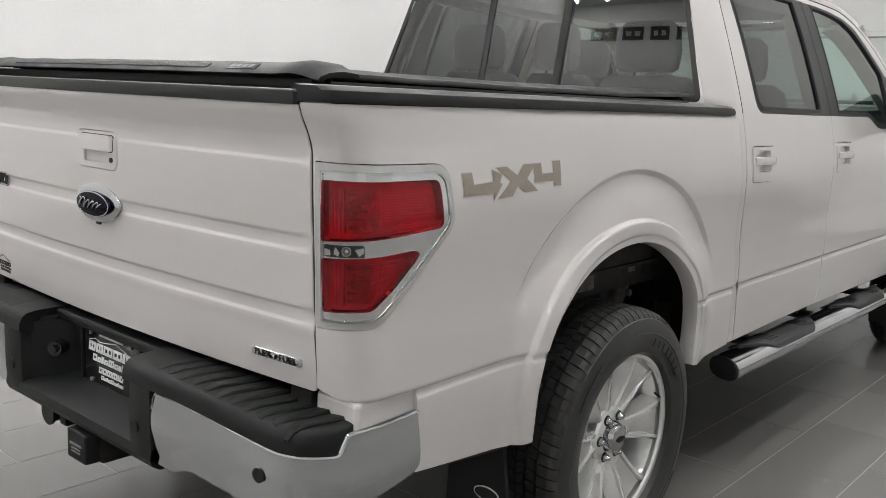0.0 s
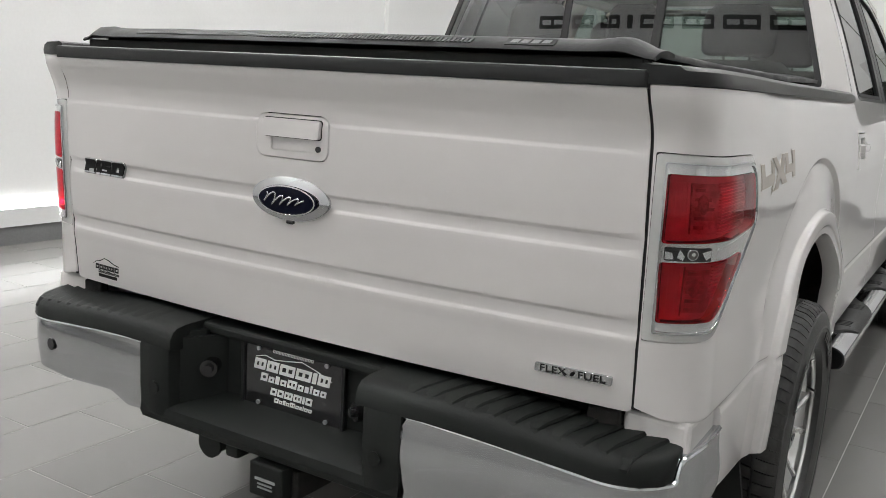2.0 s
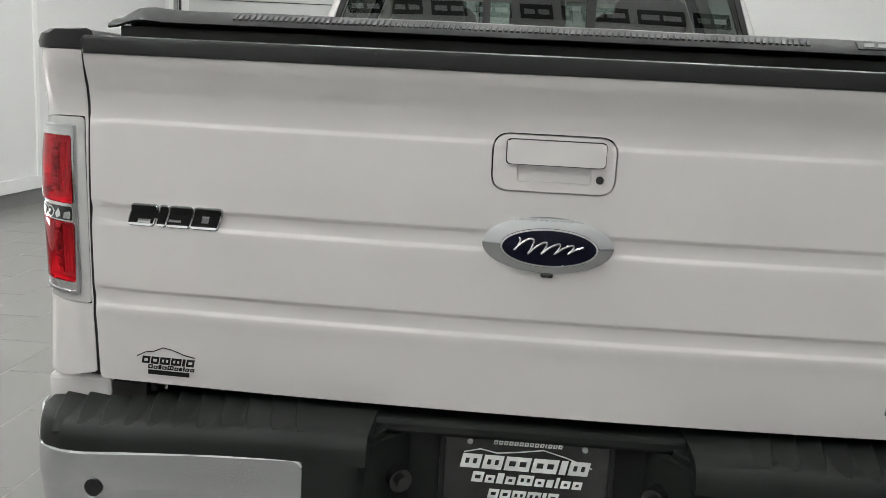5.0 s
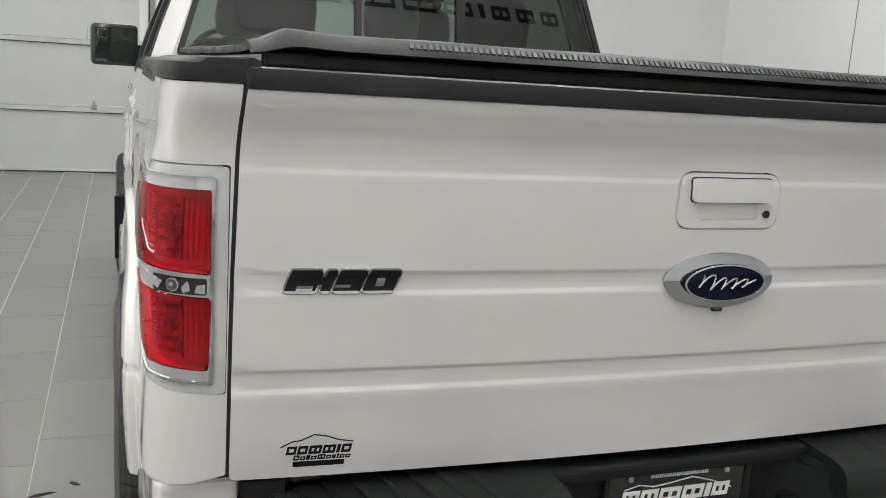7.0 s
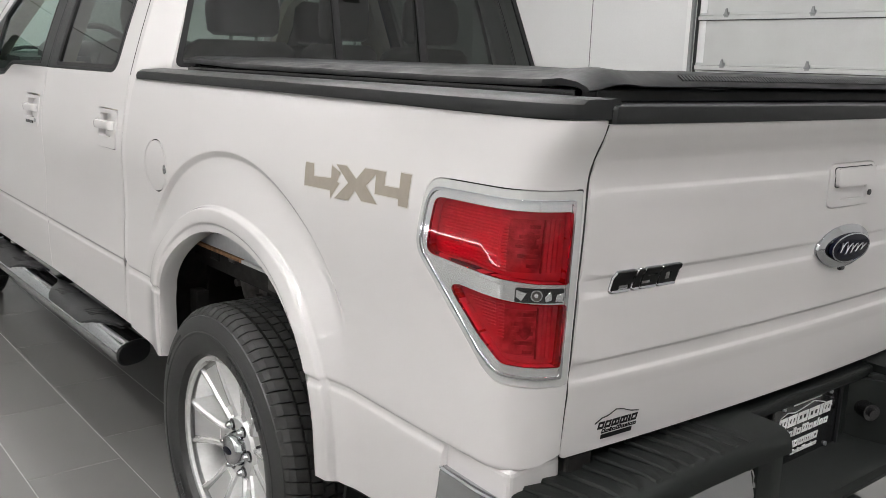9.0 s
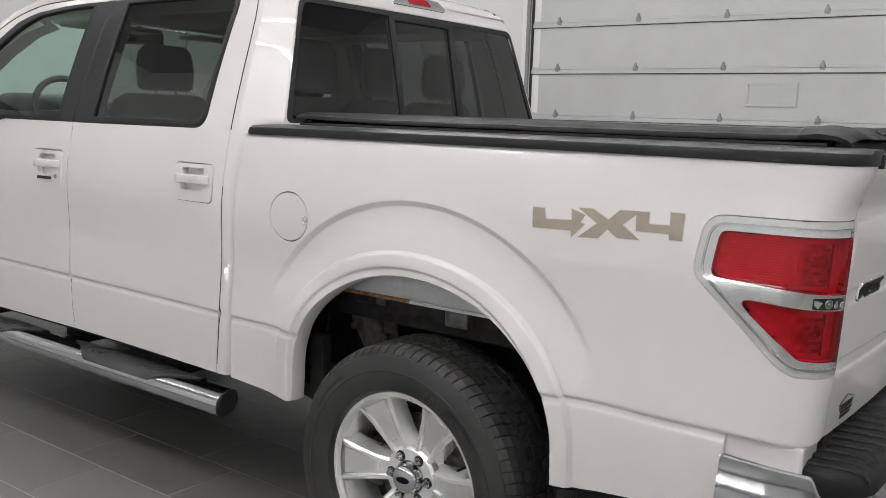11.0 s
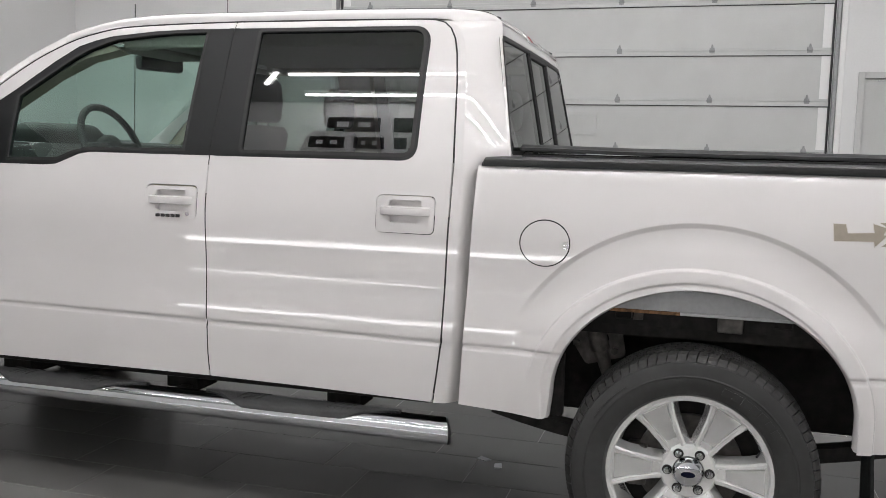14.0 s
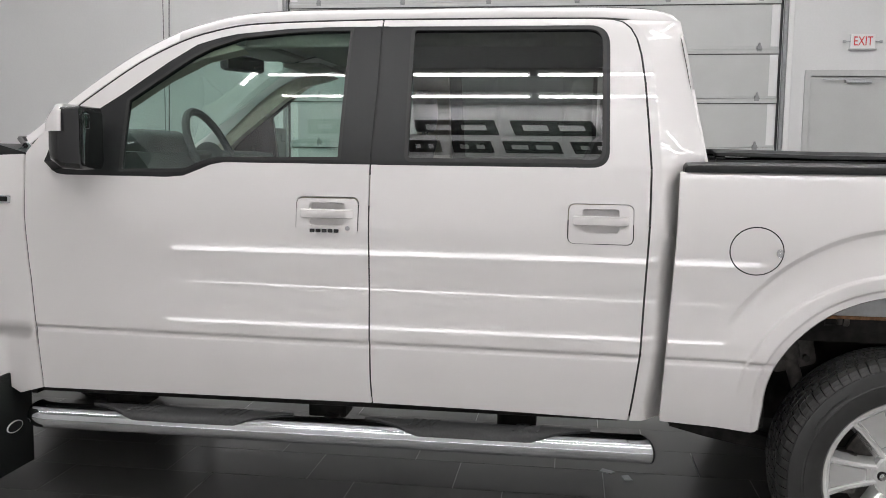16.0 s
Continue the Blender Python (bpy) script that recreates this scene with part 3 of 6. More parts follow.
door_prof = with_sill(leaning(1.35, 0.8835, SIDE_TILT, 0.742))
door_prof += [(1.36, 0.8813)] + leaning(1.87, 0.687, [(1.36, 17.0), (1.87, 25.0)], 1.375) + [(1.90, 0.664), (1.95, 0.62)]
door_curve = smooth_curve(*door_prof)
bed_rear = smooth_curve(*(with_sill(leaning(1.28, 0.927, SIDE_TILT, 0.742)) + [(1.33, 0.923), (1.37, 0.919), (1.40, 0.905)]))
bed_front = smooth_curve(*(with_sill(leaning(1.30, 0.912, SIDE_TILT, 0.742)) + [(1.34, 0.903), (1.37, 0.888), (1.40, 0.86)]))


def door_w(z):
    return door_curve(z)


def rake(y, z):
    """The creases rise a little towards the front."""
    return z - 0.009 * (y - 2.0) * (1 - step01(1.1, 1.36, z))


CREASE = (0.716, 0.723, 0.726, 0.729, 0.734, 0.738, 0.742, 0.745, 0.748, 0.751, 0.755, 0.760, 0.766)
WY, WZ = 1.127, 0.382             # rear wheel centre
AY, AZ, AH, AV = 1.13, 0.60, 0.496, 0.388   # wheel arch: centre and half axes
AF = 0.462                        # half axis towards the front


def ring_r(y, z, a, b):
    return math.hypot((y - AY) / a, max(z - AZ, 0) / b)


def bed_half(y, z):
    k = step01(0.22, 0.75, y)
    w = bed_rear(z) * (1 - k) + bed_front(z) * k
    # a field round the wheel, set back behind a step that fades out below
    wide = ring_r(y, z, 0.648, 0.601)
    fade = step01(0.84, 1.0, z)
    w += (0.024 * (1 - step01(0.70, 0.97, wide)) - 0.011 * fade * (1 - min(max((wide - 0.974) / 0.026, 0.0), 1.0))) * step01(0.40, 0.5, z)
    lip = ring_r(y, z, 0.548, 0.458)
    w += 0.018 * (1 - step01(0.980, 1.0, lip)) * (step01(0.62, 0.86, z) if y > AY else 1.0) - 0.007 * (1 - step01(0.884, 0.908, lip))
    return w


CY = 0.11                         # depth of the rounded rear corner
bed_front_y = smooth_curve((0.50, 1.914), (0.80, 1.899), (1.10, 1.882), (1.366, 1.873))
bed_edge_x = smooth_curve((0.70, 0.8255), (1.0, 0.826), (1.25, 0.8215), (1.30, 0.8195), (1.36, 0.8155))


def corner_power(z):
    return 2.3 + 1.5 * step01(1.22, 1.34, z)


def bed_side(sg):
    def fn(u, z):
        if u >= CY:
            return (sg * bed_half(u, z), u, z)
        w = bed_half(CY, z)
        x1 = 0.828
        th = (CY - u) / 0.18 * math.pi / 2
        # the corner leans in a little towards the top
        if th <= math.pi / 2:
            c, s, n = max(math.cos(th), 0.0), max(math.sin(th), 0.0), corner_power(z)
            return (sg * (x1 + (w - x1) * c ** (2 / n)), CY - CY * s ** (2 / n) + lip_y(z) * step01(0.0, 1.5, th), z)
        return (sg * (x1 - (th - math.pi / 2) / 0.096 * (x1 - bed_edge_x(z))), lip_y(z), z)
    return fn


lip_y = smooth_curve((0.5, 0.016), (0.75, 0.016), (0.9, 0.008), (1.0, 0.004), (1.1, 0.0), (1.2, -0.003), (1.245, -0.003), (1.27, -0.005), (1.30, -0.014), (1.345, -0.033), (1.37, -0.037), (1.42, -0.037))


def ring_line(a, b, k, z_end=0.785, n=360):
    top = [(AY - a * k * math.cos(math.pi * i / n), AZ + b * k * math.sin(math.pi * i / n)) for i in range(n + 1)]
    side = [AZ - 0.004 * i for i in range(1, 30) if AZ - 0.004 * i > z_end]
    line = [(AY - a * k, z) for z in reversed(side)] + top + [(AY + a * k, z) for z in side]
    return [p for p in line if p[1] > z_end]


RAILS = [ring_line(0.648, 0.601, k) for k in (0.968, 0.974, 0.978, 0.987, 0.996, 1.0, 1.004)] + [ring_line(0.548, 0.458, k, 0.52) for k in (0.876, 0.884, 0.896, 0.908, 0.972, 0.980, 0.987, 0.994, 1.0, 1.005)]


def arch_points(r=1.0, n=28, z_end=0.54):
    pts = [(AY - AH * r, z_end)]
    for i in range(n + 1):
        a = math.pi - math.pi * i / n
        pts.append((AY + (AH if math.cos(a) < 0 else AF) * r * math.cos(a), AZ + AV * r * math.sin(a)))
    pts.append((AY + AF * r + 0.01, z_end))
    return pts


LAMP_OUT = [(-0.072, 1.247, 0.006), (0.285, 1.243, 0.055), (0.306, 1.105, 0.055), (0.090, 0.905, 0.08), (-0.072, 0.897, 0.006)]


def inset(poly, d):
    a = np.array(poly)
    n = len(a)
    area = sum(a[i][0] * a[(i + 1) % n][1] - a[(i + 1) % n][0] * a[i][1] for i in range(n))
    out = []
    for i in range(n):
        e0, e1 = a[i] - a[i - 1], a[(i + 1) % n] - a[i]
        n0 = np.array([-e0[1], e0[0]]) / (np.linalg.norm(e0) + 1e-12)
        n1 = np.array([-e1[1], e1[0]]) / (np.linalg.norm(e1) + 1e-12)
        b = n0 + n1
        b /= max(float(b @ n0), 0.35)
        out.append(tuple(a[i] + b * d * (1 if area > 0 else -1)))
    return out


FOUR_A = [(0.0, 0.80), (0.085, 0.80), (0.10, 0.42), (0.285, 0.48), (0.275, 0.86), (0.37, 0.70), (0.345, 0.42), (0.37, 0.38), (0.29, -0.1), (0.285, 0.12), (0.01, 0.08)]
X_SHAPE = [(0.32, 0.92), (0.42, 0.94), (0.53, 0.62), (0.60, 0.98), (0.73, 1.0), (0.625, 0.50), (0.74, 0.06), (0.60, 0.04), (0.53, 0.30), (0.47, -0.04), (0.335, -0.08), (0.46, 0.46)]
FOUR_B = [(0.705, 0.98), (0.785, 1.0), (0.79, 0.62), (0.92, 0.64), (0.915, 1.06), (1.0, 1.06), (1.0, 0.18), (0.925, 0.18), (0.92, 0.36), (0.715, 0.34)]


def lamp_ring(d):
    """The lamp's outline, drawn in by d."""
    corners = inset([(p[0], p[1]) for p in LAMP_OUT], d)
    return rounded([(q[0], q[1], max(p[2] - 0.7 * d, 0.005)) for q, p in zip(corners, LAMP_OUT)], n=8)


def bed_assembly(sg):
    nm = "left" if sg < 0 else "right"
    ref = (sg, -0.15, 0)
    fn = bed_side(sg)
    outline = [(bed_front_y(z), z) for z in (0.531, 0.7, 0.85, 1.0, 1.15, 1.27, 1.366)] + [(-0.081, 1.362), (-0.081, 0.765), (-0.03, 0.752), (0.06, 0.745), (0.203, 0.748), (0.215, 0.548), (0.56, 0.512)] + arch_points(1.0, 40, 0.512)[:-1] + [(1.601, 0.526), (1.606, 0.517), (1.616, 0.513), (1.66, 0.516)]
    holes = [rounded(LAMP_OUT, n=8)]
    if sg < 0:
        holes.append(ellipse(1.628, 1.113, 0.0865, 0.080, 40))
    bed = panel("bed_side", outline, fn, PAINT, truck, holes=holes, rails=RAILS, vrows=CREASE, step=0.0095, thick=0.03, ref=ref, label="white bed side with a flared wheel arch")
    # closing sheet under the gaps, coloured near black for their shade
    panel("bed_inner", [(1.87, 0.56), (1.87, 1.33), (1.30, 1.33), (0.72, 1.33), (0.60, 0.58)] + arch_points(1.06, 16, 0.58), fn, GROOVE, bed, step=0.03, thick=0.005, ref=ref, lift=-0.012)
    # arch lip return
    rings = []
    for k, (y, z) in enumerate(arch_points(1.0, 40, 0.519)):
        x0 = fn(y, z)[0]
        rings.append([(x0, y, z), (x0 - sg * 0.012, AY + (y - AY) * 0.985, AZ + (z - AZ) * 0.985 if z > AZ else z), (x0 - sg * 0.05, AY + (y - AY) * 0.985, AZ + (z - AZ) * 0.985 if z > AZ else z)])
    part("arch_lip", loft(rings, closed=False, caps=False), PAINT, bed, smooth=True)
    if sg < 0:
        f = panel("fuel_door", ellipse(1.628, 1.113, 0.0818, 0.0755, 48), fn, PAINT, truck, step=0.02, thick=0.01, ref=ref, label="round white fuel filler door")
        panel("filler_gap", ellipse(1.628, 1.113, 0.090, 0.0835, 48), fn, GROOVE, bed, holes=[ellipse(1.628, 1.113, 0.078, 0.072, 48)], step=0.01, thick=0.003, ref=ref, lift=-0.004)
        panel("finger_notch", ellipse(1.556, 1.108, 0.011, 0.014, 16), fn, BRUSHED, f, step=0.01, thick=0.004, ref=ref, lift=0.001)
    # drive badge
    def dec(pts, grow=0.0):
        out = []
        for a, b in pts:
            y = 0.740 - 0.405 * a if sg < 0 else 0.330 + 0.405 * a
            out.append((y, 1.161 + 0.071 * b))
        return out
    badge = None
    for pts in (FOUR_A, X_SHAPE, FOUR_B):
        o = panel("drive_badge", dec(pts), fn, DECAL, truck if badge is None else badge, step=0.012, thick=0.0016, ref=ref, lift=0.0018, label="tan four-by-four decal" if badge is None else "")
        badge = badge or o
        panel("decal_edge", inset(dec(pts), -0.0022), fn, DECAL_EDGE, badge, step=0.015, thick=0.0012, ref=ref, lift=0.0009)
    # tail lamp
    up = rounded([(-0.050, 1.210, 0.006), (0.246, 1.208, 0.02), (0.262, 1.105, 0.02), (-0.052, 1.086, 0.006)], n=5)
    low = rounded([(-0.052, 1.050, 0.006), (0.205, 1.063, 0.015), (0.066, 0.944, 0.035), (-0.049, 0.938, 0.006)], n=6)
    lamp = panel("tail_lamp", lamp_ring(0.0025), fn, LAMP_EDGE, truck, holes=[up, low], step=0.02, thick=0.02, ref=ref, lift=0.001, label="red and clear tail lamp with a bright bezel")
    # bright frame around the lens, with a fine dark line outside it
    ring = lambda a, b: (lamp_ring(a), lamp_ring(b))
    o_, i_ = ring(0.0155, 0.0175)
    panel("shadow_line", o_, fn, STEEL, lamp, holes=[i_], step=0.015, thick=0.002, ref=ref, lift=0.0022)
    o_, i_ = ring(0.0175, 0.0225)
    panel("chrome_bezel", o_, fn, CHROME, lamp, holes=[i_], step=0.015, thick=0.006, ref=ref, lift=0.006)
    panel("reflector_field", lamp_ring(0.022), fn, CLEAR, lamp, holes=[inset(up, -0.001), inset(low, -0.001)], step=0.02, thick=0.003, ref=ref, lift=0.0035)
    for k, poly in enumerate((up, low)):
        lens = panel("red_lens", poly, fn, REDGLASS, lamp, step=0.015, thick=0.024, ref=ref, lift=0.007, label="clear red lens over a bright reflector")
        bowl = panel("bowl", inset(poly, 0.0015), fn, BOWL, lens, step=0.015, thick=0.004, ref=ref, lift=-0.014)
        zc = 1.15 if k == 0 else 0.997
        reach = lambda z: 0.247 if k == 0 else 0.046 + (z - 0.944) * 1.168
        # the side part carries fine level prisms, the rear part upright ones
        for i in range(17):
            z = zc + (i - 8) * 0.0058
            a = min(0.240 - 0.014 * (i % 3), reach(z) - 0.008)
            if a > 0.10:
                panel("level_prism", [(0.092, z - 0.0016), (a, z - 0.0016), (a, z + 0.0012), (0.092, z + 0.0012)], fn, PRISM, bowl, step=0.03, thick=0.004, ref=ref, lift=-0.010 + 0.002 * (i % 4 == 0))
            if reach(z) > 0.092:
                panel("comb_tooth", [(0.070, z - 0.0014), (0.082, z - 0.0014), (0.082, z + 0.0014), (0.070, z + 0.0014)], fn, PRISM, bowl, step=0.03, thick=0.006, ref=ref, lift=-0.007)
        for i in range(4):
            u = -0.042 + 0.0095 * i
            panel("upright_prism", [(u, zc - 0.046), (u + 0.006, zc - 0.046), (u + 0.006, zc + 0.046), (u, zc + 0.046)], fn, BOWL, bowl, step=0.03, thick=0.005, ref=ref, lift=-0.009)
        # the darker reflector round each bulb, bulging towards the side, and the seam at the corner
        bulge = [(0.064 + 0.020 * math.cos(math.pi * q / 16 - math.pi / 2), zc + (0.046 if k == 0 else 0.040) * math.sin(math.pi * q / 16 - math.pi / 2)) for q in range(17)]
        panel("dark_well", [(-0.002, bulge[0][1])] + bulge + [(-0.002, bulge[-1][1])], fn, WELL, bowl, step=0.02, thick=0.004, ref=ref, lift=-0.0115)
        for q in range(9):
            z = zc + (q - 4) * 0.0085
            panel("well_step", [(0.004, z - 0.003), (0.052 - 0.0016 * (q - 4) ** 2, z - 0.003), (0.052 - 0.0016 * (q - 4) ** 2, z + 0.003), (0.004, z + 0.003)], fn, WELL if q % 2 else DEEP_WELL, bowl, step=0.02, thick=0.003, ref=ref, lift=-0.0095 + 0.0008 * (q % 3))
        panel("bulb_well", ellipse(0.022, zc + 0.008, 0.013, 0.018, 20), fn, DEEP_WELL, bowl, step=0.012, thick=0.003, ref=ref, lift=-0.0070)
        panel("lens_seam", [(-0.0055, zc - 0.046), (-0.003, zc - 0.046), (-0.003, zc + 0.046), (-0.0055, zc + 0.046)], fn, DEEP_WELL, bowl, step=0.02, thick=0.006, ref=ref, lift=-0.008)
    rev = panel("reverse_lens", rounded([(-0.046, 1.080), (0.042, 1.082), (0.044, 1.057), (-0.046, 1.055)], 0.004, 3), fn, GLOSS_BLACK, lamp, step=0.012, thick=0.004, ref=ref, lift=0.005, label="clear reversing lamp with a dark inside")
    for a, b, r, q, mat_ in ((0.004, 1.069, 0.0105, 0.95, CLEAR), (0.004, 1.069, 0.0085, 1.0, DUSTY), (0.005, 1.070, 0.0035, 1.0, CLEAR)):
        panel("bulb", ellipse(a, b, r, r * q, 16), fn, mat_, rev, step=0.008, thick=0.002, ref=ref, lift=0.0085 - 0.2 * r)
    for quad in ([(-0.044, 1.0575), (-0.030, 1.059), (-0.033, 1.070), (-0.044, 1.072)], [(-0.024, 1.062), (-0.013, 1.058), (-0.011, 1.066), (-0.020, 1.077)], [(0.022, 1.073), (0.040, 1.078), (0.041, 1.066), (0.031, 1.060)]):
        panel("reflector_facet", quad, fn, CLEAR, rev, step=0.008, thick=0.002, ref=ref, lift=0.0066)
    panel("side_reflector", rounded([(0.06, 1.083), (0.255, 1.098), (0.222, 1.072), (0.06, 1.057)], 0.006, 3), fn, CLEAR, lamp, step=0.02, thick=0.003, ref=ref, lift=0.004)
    return bed


for sg in (-1, 1):
    bed_assembly(sg)

# bed floor, front wall and the dark space under the cover
for lo_, hi_ in (((-0.80, 0.03, 0.80), (0.80, 1.72, 0.84)), ((-0.79, 1.70, 0.84), (0.79, 1.735, 1.36)), ((-0.83, 0.03, 0.84), (-0.79, 1.735, 1.36)), ((0.79, 0.03, 0.84), (0.83, 1.735, 1.36))):
    part("bed_liner", boxes((lo_, hi_)), UNDER, truck)

# rail caps: they follow the bed side and turn round its rear corner
for sg in (-1, 1):
    rings = []
    for i, y in enumerate((1.860, 1.852, 1.80, 1.2, 0.75, 0.6, 0.45, 0.3, 0.2, CY, 0.08, 0.05, 0.03, 0.018, 0.009, 0.003, 0.0)):
        shr = {0: 0.012, 1: 0.003}.get(i, 0)
        xo, yy = bed_half(max(y, CY), 1.352) + 0.004 - shr, y
        if y < CY:
            sn = ((CY - y) / CY) ** 1.9
            xo = 0.822 + (xo - 0.822) * max(1 - sn * sn, 0.0) ** (0.5 / 1.9)
            yy = y - 0.040 * step01(0.0, 1.5, math.asin(min(sn, 1.0)))
        xi = 0.79
        q = min(0.04, 0.4 * (xo - xi))
        z0, z1 = 1.364, 1.397 - shr
        prof = [(xo, z0), (xo + 0.002, z0 + 0.010), (xo - 0.003, z1 - 0.009), (xo - 0.45 * q, z1 - 0.001), (xi + q, z1 + 0.002), (xi + 0.3 * q, z1 - 0.002), (xi, z1 - 0.015), (xi, z0)]
        rings.append([(sg * a, yy, b) for a, b in prof])
    part("rail_cap", loft(rings), BLACK_TRIM, truck, "black moulded bed rail cap", smooth=35)


# tailgate
GATE_ROWS = [(0.70, 0.006), (0.745, 0.004), (0.80, -0.001), (0.86, -0.0065), (0.892, -0.0106), (0.896, -0.0103), (0.900, -0.0075), (0.904, -0.0070), (0.926, -0.0080), (0.929, -0.0086), (0.933, -0.0126), (0.936, -0.0132), (0.940, -0.0134),
             (1.0, -0.0165), (1.050, -0.0187), (1.054, -0.0184), (1.058, -0.0156), (1.062, -0.0150), (1.083, -0.0152), (1.086, -0.0160), (1.0905, -0.0204), (1.0935, -0.0209), (1.098, -0.0211), (1.15, -0.0235), (1.236, -0.0254), (1.240, -0.0249),
             (1.244, -0.0226), (1.248, -0.0222), (1.262, -0.0228), (1.29, -0.028), (1.32, -0.042), (1.345, -0.055), (1.36, -0.058), (1.40, -0.058)]
tg_prof = smooth_curve(*GATE_ROWS)


def gate(x, z):
    return (x, tg_prof(z) - 0.014 + 0.030 * (x / 0.8) ** 2, z)


gate_edge = smooth_curve((0.70, 0.8195), (1.0, 0.820), (1.25, 0.8155), (1.30, 0.8135), (1.36, 0.8095))
zs = [0.752, 0.80, 0.9, 1.0, 1.1, 1.2, 1.24, 1.27, 1.30, 1.33, 1.356]
outline = rounded([(-0.8195, 0.750, 0.012)] + [(-gate_edge(z), z, 0) for z in zs[1:]] + [(gate_edge(z), z, 0) for z in reversed(zs[1:])] + [(0.8195, 0.750, 0.012)], n=4)
handle_hole = rounded([(-0.093, 1.257), (0.113, 1.257), (0.113, 1.163), (-0.093, 1.163)], 0.028, 8)
tailgate = panel("tailgate", outline, gate, PAINT, truck, holes=[inset(handle_hole, -0.003)], vrows=tuple(z for z, _ in GATE_ROWS if 0.77 < z < 1.345), steps=(0.05, 0.012), step=0.02, thick=0.03, label="closed white tailgate with two long creases")
# near-black sheet behind the gate skin supplies the shade in its gaps
panel("gate_inner", [(-0.79, 0.77), (0.79, 0.77), (0.79, 1.35), (-0.79, 1.35)], gate, GROOVE, tailgate, step=0.05, thick=0.01, lift=-0.02)
for sg in (-1, 1):
    # near-black strip set almost flush, in place of shade beside the gate
    panel("gap_seal", [(sg * 0.806, 0.756), (sg * 0.838, 0.756), (sg * 0.838, 1.355), (sg * 0.806, 1.355)], lambda x, z: (x, max(lip_y(z) + 0.0015, tg_prof(z) + 0.0192), z), GROOVE, truck, step=0.03, thick=0.006)

# tailgate handle: a moulded bezel with a pull and a recess
recess = rounded([(-0.052, 1.212), (0.074, 1.212), (0.074, 1.178), (-0.052, 1.178)], 0.008, 4)
hb = panel("gate_handle", handle_hole, gate, PAINT, tailgate, holes=[recess], step=0.012, thick=0.02, lift=0.002, label="body-coloured tailgate handle with a key lock")
panel("pull", rounded([(-0.070, 1.249), (0.095, 1.249), (0.095, 1.209), (-0.070, 1.209)], 0.009, 5), gate, PAINT, hb, step=0.012, thick=0.012, lift=0.012)
panel("pull_gap", rounded([(-0.072, 1.251), (0.097, 1.251), (0.097, 1.207), (-0.072, 1.207)], 0.009, 5), gate, GROOVE, hb, step=0.02, thick=0.004, lift=0.003)
part("recess", boxes(((-0.054, -0.035, 1.176), (0.076, 0.0, 1.214), 0.004)), PAINT, hb)
bm = cylinder(bmesh.new(), (0.088, -0.0435, 1.188), (0.088, -0.036, 1.188), 0.0068, 18)
part("key_lock", bm, GLOSS_BLACK, hb, smooth=True)

# oval emblem with a chrome surround
em = panel("oval_emblem", ellipse(0.009, 1.071, 0.113, 0.0495, 48), lambda x, z: (x, gate(x, 1.12)[1] - 0.016 + 0.012 * (((x - 0.009) / 0.113) ** 2 + ((z - 1.071) / 0.0495) ** 2), z), CHROME, tailgate, step=0.01, thick=0.016, label="chrome oval badge with a navy centre")
panel("navy_oval", ellipse(0.011, 1.069, 0.084, 0.034, 48), lambda x, z: (x, gate(x, 1.12)[1] - 0.022 + 0.003 * (((x - 0.009) / 0.09) ** 2 + ((z - 1.071) / 0.036) ** 2), z), NAVY, em, step=0.012, thick=0.008)
panel("oval_rim", ellipse(0.011, 1.069, 0.0835, 0.0335, 48), lambda x, z: (x, gate(x, 1.12)[1] - 0.0225 + 0.003 * (((x - 0.009) / 0.09) ** 2 + ((z - 1.071) / 0.036) ** 2), z), BRUSHED, em, holes=[ellipse(0.011, 1.069, 0.0800, 0.0305, 48)], step=0.012, thick=0.004)
scr = []
for k in range(80):
    q = k / 79
    scr.append((-0.050 + 0.112 * q + 0.0095 * math.sin(q * 31 + 1.2), gate(0, 1.12)[1] - 0.0238, 1.069 + 0.011 * math.cos(q * 31) * (1.25 - 0.7 * q) + 0.008 * math.exp(-((q - 0.12) / 0.09) ** 2)))
part("script_stroke", tube_along(scr, 0.0020, 6), BRUSHED, em, "silver brush stroke", smooth=True)
bm = boxes(((0.0, gate(0, 1.03)[1] - 0.010, 1.0135), (0.022, gate(0, 1.03)[1], 1.0235), 0.004))
part("camera_pod", bm, GLOSS_BLACK, tailgate, "small black reversing camera")


def gate_badge(name, x0, x1, z0, z1, back, front, marks, label, slant=0.0, rad=0.006):
    poly = rounded([(x0 + slant, z1), (x1 + slant, z1), (x1, z0), (x0, z0)], rad, 4)
    b = panel(name, poly, gate, back, tailgate, step=0.02, thick=0.006, lift=0.0055, label=label)
    for q in marks:
        panel("mark", q, gate, front, b, step=0.02, thick=0.002, lift=0.0072)
    return b


